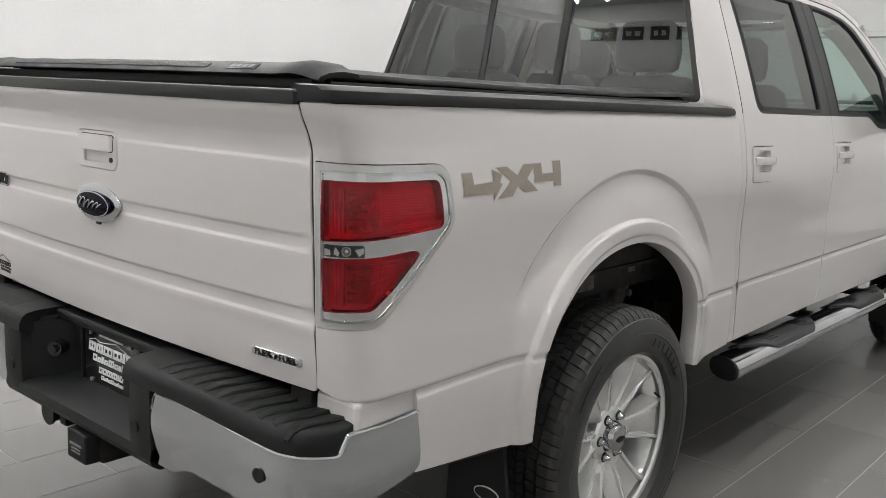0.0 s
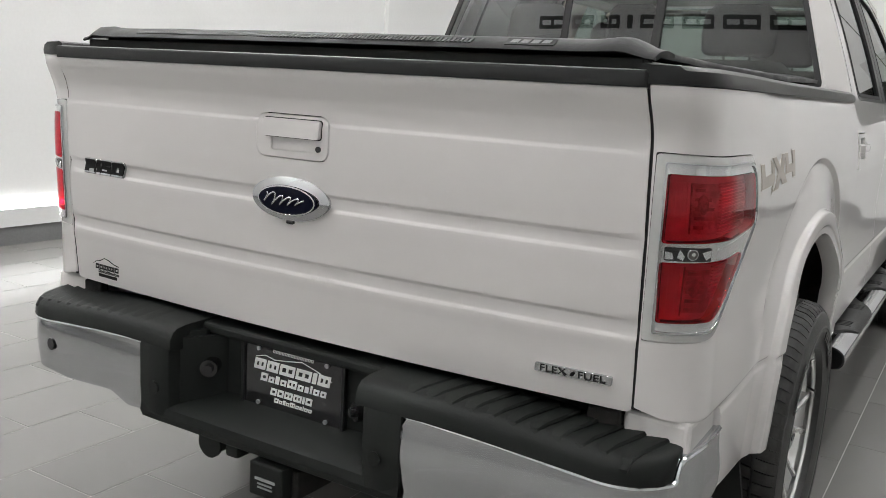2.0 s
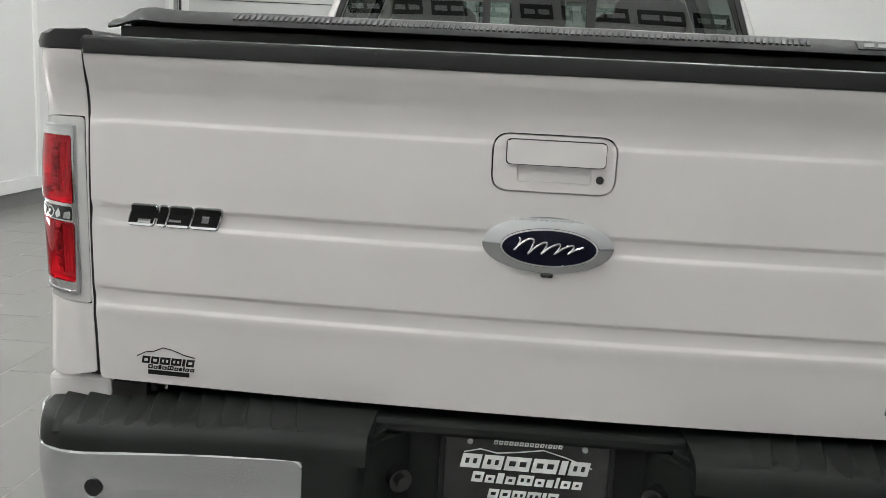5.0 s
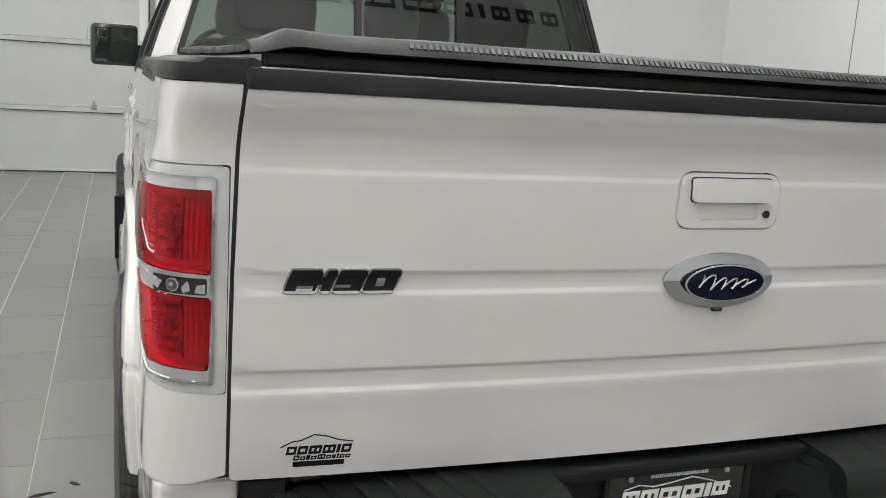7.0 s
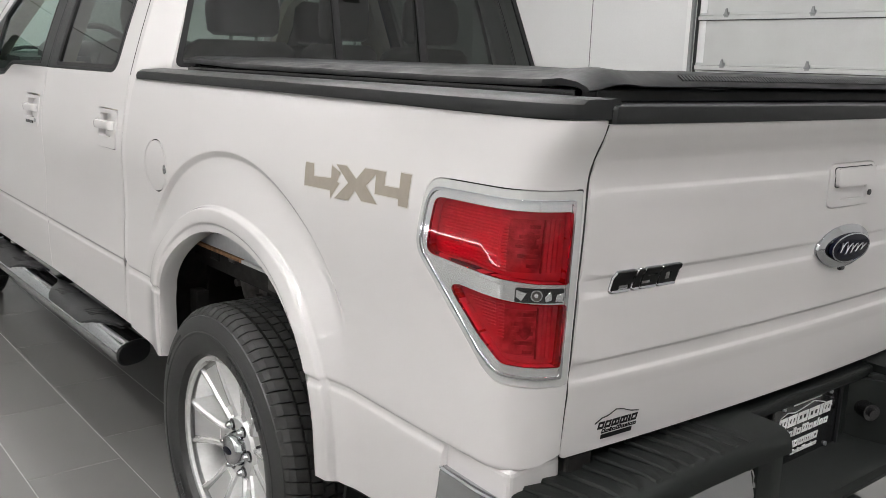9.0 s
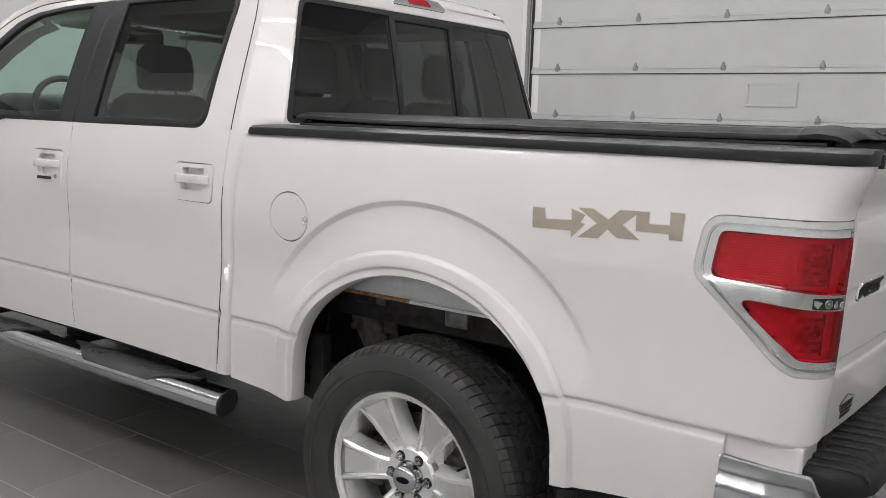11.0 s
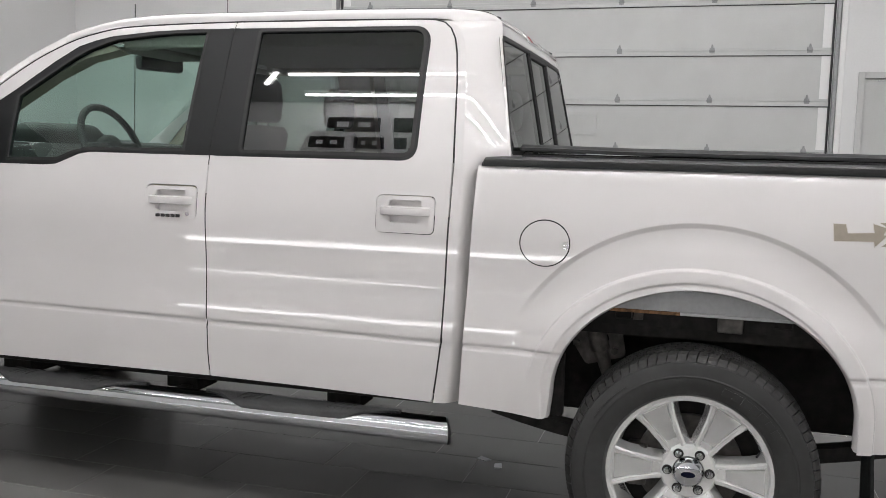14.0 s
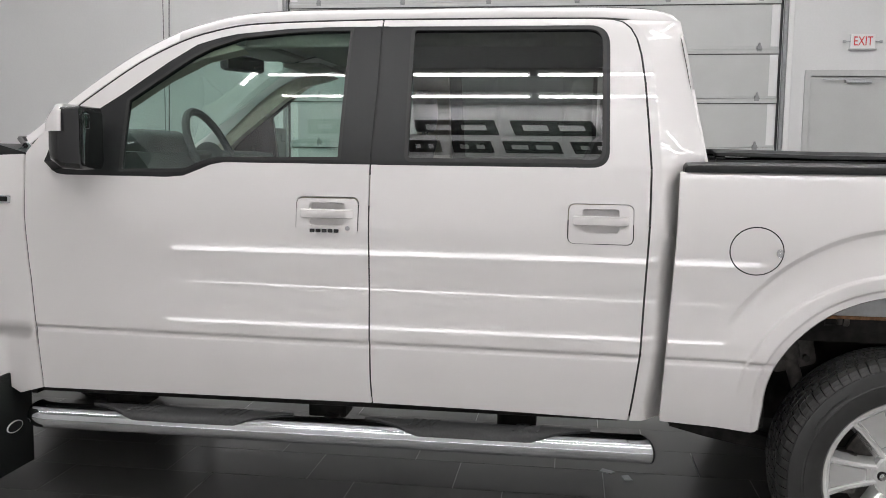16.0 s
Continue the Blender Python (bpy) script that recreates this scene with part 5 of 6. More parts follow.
def cab_assembly(sg):
    fn, ref = cab_side(sg), (sg, 0, 0)
    g = 0.003
    raked = lambda y, z: fn(y, z + 0.009 * (y - 2.0) * (1 - step01(1.1, 1.36, z)))
    unrake = lambda pts: [(y, rake(y, z)) for y, z in pts]
    # rear door
    out = [(y + g + 0.001, z) for y, z in REAR_GAP] + [(2.466, 1.893)] + [(y - g, z) for y, z in MID_GAP] + [(2.5, 0.532)]
    rd = panel("rear_door", unrake(out), raked, PAINT, truck, holes=[WIN_R, inset(handle_outline(2.022, 2.234, 1.122, 1.251), -0.0036)], vrows=CREASE, step=0.02, steps=(0.03, 0.012), thick=0.02, ref=ref, label="white rear door with dark privacy glass")
    panel("window_trim", inset(WIN_R, 0.001), fn, BLACK_TRIM, rd, holes=[GLASS_R], step=0.03, thick=0.02, ref=ref, lift=0.001, label="black window surround")
    panel("window_seal", inset(GLASS_R, -0.012), fn, SEAL, rd, holes=[inset(GLASS_R, 0.001)], step=0.03, thick=0.008, ref=ref, lift=0.003)
    panel("window_glass", inset(GLASS_R, -0.003), fn, PRIVACY, rd, step=0.05, thick=0.003, ref=ref, lift=-0.006, label="dark privacy glass")
    door_handle(sg, 2.022, 2.234, 1.122, 1.251, rd, False)
    # front door
    out = [(y + g, z) for y, z in reversed(MID_GAP)] + FRONT_UP[1:] + FRONT_GAP
    fd = panel("front_door", unrake(out), raked, PAINT, truck, holes=[unrake(WIN_F), inset(handle_outline(2.957, 3.174, 1.126, 1.255), -0.0036)], vrows=CREASE, step=0.02, steps=(0.03, 0.012), thick=0.02, ref=ref, label="white front door with a keypad handle")
    panel("window_trim", inset(WIN_F, 0.001), fn, BLACK_TRIM, fd, holes=[GLASS_F], step=0.03, thick=0.02, ref=ref, lift=0.001, label="black window surround")
    panel("window_seal", inset(GLASS_F, -0.010), fn, SEAL, fd, holes=[inset(GLASS_F, 0.001)], step=0.03, thick=0.008, ref=ref, lift=0.003)
    panel("window_glass", inset(GLASS_F, -0.003), fn, SIDEGLASS, fd, step=0.05, thick=0.003, ref=ref, lift=-0.006, label="lightly tinted clear glass")
    door_handle(sg, 2.957, 3.174, 1.126, 1.255, fd, sg < 0)
    mid = lambda z: float(np.interp(z, [1.373, 1.655, 1.893], [2.920, 2.913, 2.918]))
    zz = (1.374, 1.46, 1.56, 1.655, 1.76, 1.868)
    panel("pillar_cover", [(2.896, z) for z in zz] + [(mid(z) - 0.0025, z) for z in reversed(zz)], fn, BLACK_TRIM, rd, step=0.03, thick=0.012, ref=ref, lift=0.0015)
    panel("pillar_cover", [(mid(z) + 0.0025, z) for z in zz] + [(2.940, z) for z in reversed(zz)], fn, BLACK_TRIM, fd, step=0.03, thick=0.012, ref=ref, lift=0.0015)
    # dark strip in place of the shade between the two pillar covers
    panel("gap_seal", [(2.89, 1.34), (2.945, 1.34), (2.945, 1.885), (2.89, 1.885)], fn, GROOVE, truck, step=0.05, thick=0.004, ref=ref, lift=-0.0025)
    # dark sheet close behind the gaps, standing in for the shade inside them
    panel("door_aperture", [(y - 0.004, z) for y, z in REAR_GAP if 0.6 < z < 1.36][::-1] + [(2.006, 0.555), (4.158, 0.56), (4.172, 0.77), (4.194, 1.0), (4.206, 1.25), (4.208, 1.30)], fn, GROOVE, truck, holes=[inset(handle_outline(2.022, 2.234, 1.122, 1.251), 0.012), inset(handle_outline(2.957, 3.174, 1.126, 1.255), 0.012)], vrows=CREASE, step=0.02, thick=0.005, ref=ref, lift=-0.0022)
    gap_line = [(y + 0.0005, z) for y, z in REAR_GAP if z > 1.30] + [(2.3, 1.8945), (2.5, 1.8955), (2.75, 1.8955)] + [(y, z + 0.0025) for y, z in FRONT_UP]
    fine = []
    for (ya, za), (yb_, zb_) in zip(gap_line, gap_line[1:]):
        n_ = max(1, int(math.hypot(yb_ - ya, zb_ - za) / 0.03))
        fine += [(ya + (yb_ - ya) * q / n_, za + (zb_ - za) * q / n_) for q in range(n_)]
    # a dark cord draws the shade of the upper door gap
    part("door_seal", tube_along([Vector(fn(y, z)) - Vector((sg * 0.0035, 0, 0)) for y, z in fine], 0.0042, 6), GROOVE, truck)
    # fender ahead of the door
    out = [(y + 2 * g, z) for y, z in reversed(FRONT_GAP)] + [(4.222, 1.395), (4.4, 1.385), (5.2, 1.31), (5.6, 1.18), (5.62, 0.95), (5.35, 0.72), (5.27, 0.60)] + [(4.82 + 0.46 * math.cos(a), 0.62 + 0.42 * math.sin(a)) for a in np.linspace(0.0, math.pi, 16)] + [(4.34, 0.56), (4.25, 0.505)]
    ff = panel("front_fender", out, lambda y, z: (sg * (door_w(z) + 0.03 * (1 - step01(1.0, 1.12, math.hypot((y - 4.82) / 0.46, max(z - 0.62, 0) / 0.42))) - 0.22 * step01(4.9, 5.9, y) ** 2), y, z), PAINT, truck, step=0.04, thick=0.02, ref=ref, label="white front fender")
    panel("fender_badge", rounded([(4.258, 1.215), (4.40, 1.215), (4.40, 1.243), (4.258, 1.243)], 0.005, 3), fn, BRUSHED, ff, step=0.03, thick=0.006, ref=ref, lift=0.006, label="silver and black fender badge")
    panel("mark", rounded([(4.268, 1.220), (4.39, 1.220), (4.39, 1.238), (4.268, 1.238)], 0.004, 3), fn, BLACK_INK, ff, step=0.03, thick=0.002, ref=ref, lift=0.0075)
    # rear corner pillar of the cab: from the door gap round to the rear window
    W2 = smooth_curve((1.30, 0.85), (1.42, 0.805), (1.5, 0.775), (1.6, 0.7375), (1.7, 0.70), (1.82, 0.655), (1.93, 0.614))
    back = smooth_curve((1.30, 1.761), (1.42, 1.782), (1.5, 1.7955), (1.6, 1.813), (1.7, 1.8305), (1.82, 1.852), (1.93, 1.8715))

    def pil(s, z):
        # s from 0 at the door gap to 1 at the rear window
        y0 = float(np.interp(z, [p[1] for p in REAR_GAP], [p[0] for p in REAR_GAP])) - g
        x0, x1 = door_w(z), W2(z)
        yb = back(z)
        # beside the bed it turns in sharply, then runs on behind the bed's front edge
        d = min(s / 0.85, 1.0) * (y0 - bed_front_y(z) + 0.006)
        tail = max(s - 0.85, 0.0) / 0.15
        round_ = (x0 - 0.003 * step01(0, 0.05, d) - 0.074 * step01(0.030, 0.112, d) - (x0 - 0.077 - 0.75) * tail, y0 - d - 0.07 * tail)
        # above the bed the corner is a flat facet behind a soft ridge
        if s <= 0.25:
            flat_ = (x0, y0 - 0.030 * s / 0.25)
        else:
            t = (s - 0.25) / 0.75
            b = 0.003 * math.sin(math.pi * t)
            flat_ = (x0 + (x1 - x0) * t + b * 0.6, y0 - 0.030 + (yb - y0 + 0.030) * t - b * 0.6)
        k = step01(1.30, 1.428, z)
        return (sg * (round_[0] * (1 - k) + flat_[0] * k), round_[1] * (1 - k) + flat_[1] * k, z)
    panel("cab_corner", [(0, 0.521), (1, 0.521), (1, 1.886), (0, 1.886)], pil, PAINT, truck, steps=(0.025, 0.02), step=0.025, thick=0.01, ref=(sg, -0.4, 0), label="white rear cab pillar")
    return fd


for sg in (-1, 1):
    cab_assembly(sg)


# roof shell with the header over the doors
roof_z = smooth_curve((1.88, 1.935), (1.93, 1.942), (2.0, 1.950), (2.168, 1.957), (2.47, 1.960), (2.885, 1.957), (3.185, 1.957), (3.426, 1.945), (3.65, 1.894), (3.881, 1.795), (4.2, 1.60))
rail_z = smooth_curve((1.88, 1.887), (1.95, 1.890), (2.148, 1.897), (2.6, 1.900), (2.918, 1.899), (3.171, 1.894), (3.406, 1.884), (3.595, 1.848), (3.758, 1.777), (4.053, 1.563), (4.2, 1.43))


ROOF_END = 1.885                  # height at which the corner pillars meet the roof


def rear_line(x):
    """How far back the roof reaches: straight across, rounded over the corner pillars."""
    x0, x1, yb, y0 = door_w(ROOF_END), 0.631, 1.864, 2.085
    if x <= x1:
        return yb
    c = min((x - x1) / (x0 - x1), 1.0)
    return yb + (y0 - 0.030 - yb) * c + 0.030 * step01(0.97, 1.0, c)


def roof(u, y):
    """u from -1 to 1 across the cab."""
    a = abs(u)
    xr = door_w(rail_z(max(y, 2.10))) + 0.001
    x = xr * (math.sin(a * math.pi / 2) ** 0.93)
    ye = rear_line(x)
    yy = ye + (y - 1.885) * (3.60 - ye) / (3.60 - 1.885)
    zr = rail_z(yy)
    zt = max(roof_z(yy), zr + 0.005)
    k = (1 - a ** 2.6)
    z = zr + (zt - zr) * k ** 0.55 if k > 0 else zr
    t = min((yy - ye) / 0.13, 1.0)
    return (math.copysign(x, u), yy, ROOF_END + (z - ROOF_END) * math.sqrt(max(1 - (1 - t) ** 2.2, 0.0)) if t < 1 else z)


panel("roof", [(-1, 1.885), (1, 1.885), (1, 3.69), (-1, 3.69)], roof, PAINT, truck, steps=(0.04, 0.03), step=0.03, thick=0.02, ref=(0, 0, 1), label="white cab roof")
for sg in (-1, 1):
    seam = [tuple(Vector(roof(sg * 0.66, y)) - Vector((0, 0, 0.001))) for y in np.linspace(1.90, 3.45, 30)]
    part("roof_seam", tube_along(seam, 0.004, 6), SEAL, truck)
part("headliner", boxes(((-0.62, 2.0, 1.84), (0.62, 3.4, 1.865), 0.01)), HEADLINER, truck)
for sg in (-1, 1):
    # windscreen pillars outside the door line
    rings = []
    for y in np.linspace(3.36, 4.205, 26):
        zr = rail_z(y) + 0.001
        xr = door_w(zr)
        rings.append([(sg * (xr + 0.002), y, zr), (sg * (xr - 0.012), y + 0.02, zr + 0.024), (sg * (xr - 0.05), y + 0.035, zr + 0.036), (sg * (xr - 0.10), y + 0.03, zr + 0.02), (sg * (xr - 0.10), y - 0.02, zr - 0.03), (sg * (xr - 0.02), y - 0.01, zr - 0.02)])
    part("windscreen_pillar", loft(rings), PAINT, truck, smooth=60)
    rings = []
    for y, z in ((3.45, 1.80), (3.60, 1.765), (3.74, 1.69), (3.88, 1.59), (4.02, 1.49), (4.12, 1.40)):
        xr = door_w(z) - 0.03
        rings.append([(sg * xr, y - 0.01, z - 0.01), (sg * xr, y + 0.05, z + 0.02), (sg * (xr - 0.07), y + 0.07, z + 0.02), (sg * (xr - 0.08), y + 0.0, z - 0.02)])
    part("pillar_trim", loft(rings), TAN, truck, smooth=60)
    part("roof_rail_trim", boxes(((sg * 0.655, 1.98, 1.80), (sg * 0.60, 3.45, 1.86), 0.01)), HEADLINER, truck)
    part("centre_pillar", boxes(((sg * 0.80, 2.86, 0.9), (sg * 0.74, 3.04, 1.40), 0.01)), TAN, truck)
    part("centre_pillar_trim", loft([[(sg * 0.845, 2.86, 1.38), (sg * 0.845, 3.04, 1.38), (sg * 0.79, 3.04, 1.38), (sg * 0.79, 2.86, 1.38)], [(sg * 0.675, 2.86, 1.84), (sg * 0.675, 3.04, 1.84), (sg * 0.62, 3.04, 1.84), (sg * 0.62, 2.86, 1.84)]]), TAN, truck)
    part("door_card", boxes(((sg * 0.80, 2.06, 0.60), (sg * 0.86, 2.90, 1.34), 0.015)), TAN, truck)
    part("door_card", boxes(((sg * 0.80, 3.0, 0.60), (sg * 0.86, 4.05, 1.27), 0.015)), TAN, truck)
ws = lambda x, t: (x * (0.80 + 0.10 * t) , 3.60 + 0.78 * t + 0.10 * (1 - x * x) , 1.855 - 0.50 * t)
panel("windscreen", [(-0.78, 0), (0.78, 0), (0.86, 1), (-0.86, 1)], ws, SCREENGLASS, truck, step=0.1, thick=0.004, ref=(0, 1, 1), label="clear windscreen")
part("bonnet", loft([[(-0.80 + k, 4.42, 1.335), (-0.4, 4.48, 1.385), (0.4, 4.48, 1.385), (0.80 - k, 4.42, 1.335), (0.74, y, z), (0.35, y + 0.05, z + 0.05), (-0.35, y + 0.05, z + 0.05), (-0.74, y, z)] for k, y, z in ((0.0, 5.6, 1.20), (0.05, 5.55, 1.15))]), PAINT, truck, "white bonnet", smooth=40)
part("cowl", loft([[(x, y + 0.05 * (1 - (x / 0.78) ** 2), z) for y, z in ((4.24, 1.33), (4.26, 1.395), (4.40, 1.432), (4.52, 1.425), (4.56, 1.33))] for x in (-0.78, -0.6, -0.3, 0, 0.3, 0.6, 0.78)]), BLACK_TRIM, truck, "black slatted cowl under the windscreen", smooth=40)
for x0, x1 in ((-0.74, -0.12), (-0.02, 0.60)):
    part("wiper", tube_along([(x0, 4.30, 1.425), (x0 + 0.15, 4.42, 1.452), (x1, 4.50, 1.458)], 0.011, 6), BLACK_TRIM, truck, smooth=True)
part("front_end", boxes(((-0.78, 5.45, 0.55), (0.78, 5.72, 1.15), 0.05)), PAINT, truck)
part("front_bumper", boxes(((-0.92, 5.55, 0.45), (0.92, 5.80, 0.72), 0.05)), CHROME, truck)

# rear window: three panes in a black surround on a leaning plane
def rear_win(x, z):
    return (x, 1.775 + 0.19 * (z - 1.46) + 0.012 * (x / 0.8) ** 2, z)


RW = rounded([(-0.802, 1.405, 0.02), (0.802, 1.405, 0.02), (0.668, 1.835, 0.05), (-0.668, 1.835, 0.05)], n=6)
panes = [rounded([(-0.778, 1.418), (-0.205, 1.418), (-0.205, 1.818), (-0.655, 1.818, 0.04)], 0.012, 4), rounded([(-0.178, 1.418), (0.178, 1.418), (0.178, 1.805), (-0.178, 1.805)], 0.008, 4), rounded([(0.778, 1.418), (0.205, 1.418), (0.205, 1.818), (0.655, 1.818, 0.04)], 0.012, 4)]
rw = panel("rear_window", RW, rear_win, SEAL, truck, holes=panes, step=0.04, thick=0.012, label="tinted sliding rear window in three panes")
for p in panes:
    panel("pane", inset(p, -0.004), rear_win, REARGLASS, rw, step=0.08, thick=0.004, lift=-0.004, label="dark tinted glass")
panel("slider_frame", rounded([(-0.203, 1.412), (0.203, 1.412), (0.203, 1.822), (-0.203, 1.822)], 0.008, 3), rear_win, GROOVE, rw, holes=[rounded([(-0.197, 1.419), (0.172, 1.419), (0.172, 1.803), (-0.197, 1.803)], 0.008, 3)], step=0.05, thick=0.03, lift=0.004)
panel("cab_back", [(-0.83, 0.60), (0.83, 0.60), (0.815, 1.40), (0.668, 1.82), (0.59, 1.915), (-0.59, 1.915), (-0.668, 1.82), (-0.815, 1.40)], lambda x, z: (x, rear_win(x, max(z, 1.40))[1] + (0.03 * step01(1.85, 1.93, z)), z), PAINT, truck, holes=[inset(RW, -0.002)], step=0.04, thick=0.01, label="white rear wall of the cab")
chm = panel("high_brake_lamp", rounded([(-0.17, 1.866), (0.17, 1.866), (0.15, 1.905), (-0.15, 1.905)], 0.008, 4), lambda x, z: (x, 1.858 + 0.8 * (z - 1.866), z), CLEAR, truck, step=0.03, thick=0.03, lift=0.01, label="high brake lamp with red middle")
panel("red_middle", rounded([(-0.07, 1.872), (0.07, 1.872), (0.065, 1.899), (-0.065, 1.899)], 0.004, 3), lambda x, z: (x, 1.858 + 0.8 * (z - 1.866), z), RED, chm, step=0.03, thick=0.004, lift=0.012)


# ---------------------------------------------------------------- door mirrors and aerial
def mirror(sg):
    m = part("door_mirror", loft([[(sg * x, y, z) for x, z in rounded([(0.871 + k, 1.345 + k), (1.108 - k, 1.345 + k), (1.106 - k, 1.561 - k), (0.869 + k, 1.561 - k)], 0.026, 5)] for y, k in ((3.862, 0.006), (3.866, 0.0), (3.93, 0.004), (3.975, 0.03), (3.99, 0.06))]), GLOSS_BLACK, truck, "large black and white door mirror", smooth=40)
    part("painted_cap", loft([[(sg * x, y, z) for x, z in ((0.875 + k, 1.475), (1.112 - k, 1.475), (1.110 - k, 1.535 - k), (1.075 - k, 1.566 - k), (0.895 + k, 1.566 - k), (0.868 + k, 1.535 - k))] for y, k in ((3.925, -0.001), (3.95, 0.0), (3.985, 0.03), (4.0, 0.06))]), PAINT, m, smooth=50)
    part("mirror_glass", loft([[(sg * x, y, z) for x, z in rounded([(0.889, 1.362), (1.088, 1.362), (1.088, 1.542), (0.889, 1.542)], 0.014, 4)] for y in (3.857, 3.868)]), MIRROR, m)
    # a small convex glass in the outer upper corner, in a dark line
    spot_ = lambda d: rounded([(1.028 + d, 1.484 + d), (1.082 - d, 1.484 + d), (1.082 - d, 1.536 - d), (1.028 + d, 1.536 - d)], 0.010 - 0.5 * d, 4)
    part("spot_line", loft([[(sg * x, y, z) for x, z in spot_(0.0)] for y in (3.8562, 3.8575)]), BLACK_TRIM, m)
    part("spot_mirror", loft([[(sg * x, y, z) for x, z in spot_(d)] for d, y in ((0.0015, 3.8568), (0.0025, 3.8556), (0.008, 3.8545), (0.016, 3.8538))]), MIRROR, m, smooth=60)
    part("mirror_arm", loft([[(sg * x, 3.92, z0), (sg * x, 4.06, z0), (sg * x, 4.02, z1), (sg * x, 3.92, z1)] for x, z0, z1 in ((0.82, 1.33, 1.46), (0.91, 1.37, 1.46))]), BLACK_TRIM, m)
    # turned a little towards the driver, about its outer edge
    pivot = Matrix.Translation((sg * 1.108, 3.87, -0.02 if sg > 0 else 0.0))
    m.matrix_local = pivot @ Matrix.Rotation(radians(-11 * sg), 4, "Z") @ Matrix.Translation((-sg * 1.108, -3.87, 0))


for sg in (-1, 1):
    mirror(sg)
part("aerial", cylinder(bmesh.new(), (0.86, 4.47, 1.30), (0.86, 4.45, 2.245), 0.003, 6), BLACK_TRIM, truck)

# ---------------------------------------------------------------- running boards
for sg in (-1, 1):
    rings = []
    path = [(1.935, 0), (1.95, 0), (2.6, 0), (3.4, 0), (4.0, 0), (4.12, 0.0), (4.17, 0.01), (4.20, 0.03)]
    for y, inn in path:
        cx, cz = 0.908 - inn, 0.425
        ring = []
        for k in range(20):
            a = 2 * math.pi * k / 20
            xo = 0.068 * math.copysign(abs(math.cos(a)) ** 0.8, math.cos(a))
            ring.append((sg * (cx + xo), y + (0.05 * (0.068 - xo) / 0.136 if y < 2.1 else 0.0), cz + 0.043 * math.copysign(abs(math.sin(a)) ** 0.85, math.sin(a))))
        rings.append(ring)
    rb = part("running_board", loft(rings), CHROME, truck, "oval chrome running board with black tread pads", smooth=40)
    part("end_cap", loft([[(sg * (0.908 + (p[0] * sg - 0.908) * k), p[1] + y, 0.425 + (p[2] - 0.425) * k) for p in rings[0]] for y, k in ((-0.001, 1.01), (-0.006, 1.0), (-0.009, 0.9))]), BLACK_TRIM, rb, smooth=40)
    for y0, y1 in ((2.14, 2.935), (3.20, 3.97)):
        pad_fn = lambda a, y: (sg * (0.904 + a), y, 0.425 + 0.043 * math.sqrt(max(1 - (abs(a) / 0.072) ** 2.6, 0.02)) + 0.004)
        edge = [(-0.020 + 0.088 * step01(0, 0.26, q) * step01(0, 0.26, 1 - q), y0 + (y1 - y0) * q) for q in np.linspace(0, 1, 25)]
        pd = panel("tread_pad", [(-0.064, y0 + 0.01)] + edge + [(-0.064, y1 - 0.01)], pad_fn, PAD, rb, step=0.02, thick=0.008, ref=(0, 0, 1), lift=0.004)
        for k in range(8):
            y = (y0 + 0.16 + 0.026 * k) if k < 4 else (y1 - 0.19 - 0.026 * (k - 4))
            panel("tread_rib", rounded([(-0.050, y), (0.034, y + 0.019), (0.034, y + 0.029), (-0.050, y + 0.010)], 0.003, 2), pad_fn, PAD, pd, step=0.02, thick=0.003, ref=(0, 0, 1), lift=0.0072)
    for y in (2.35, 3.05, 3.85):
        part("bracket", boxes(((sg * 0.60, y, 0.42), (sg * 0.88, y + 0.05, 0.455), 0.004), ((sg * 0.68, y - 0.02, 0.44), (sg * 0.79, y + 0.12, 0.52), 0.004)), UNDER, rb)

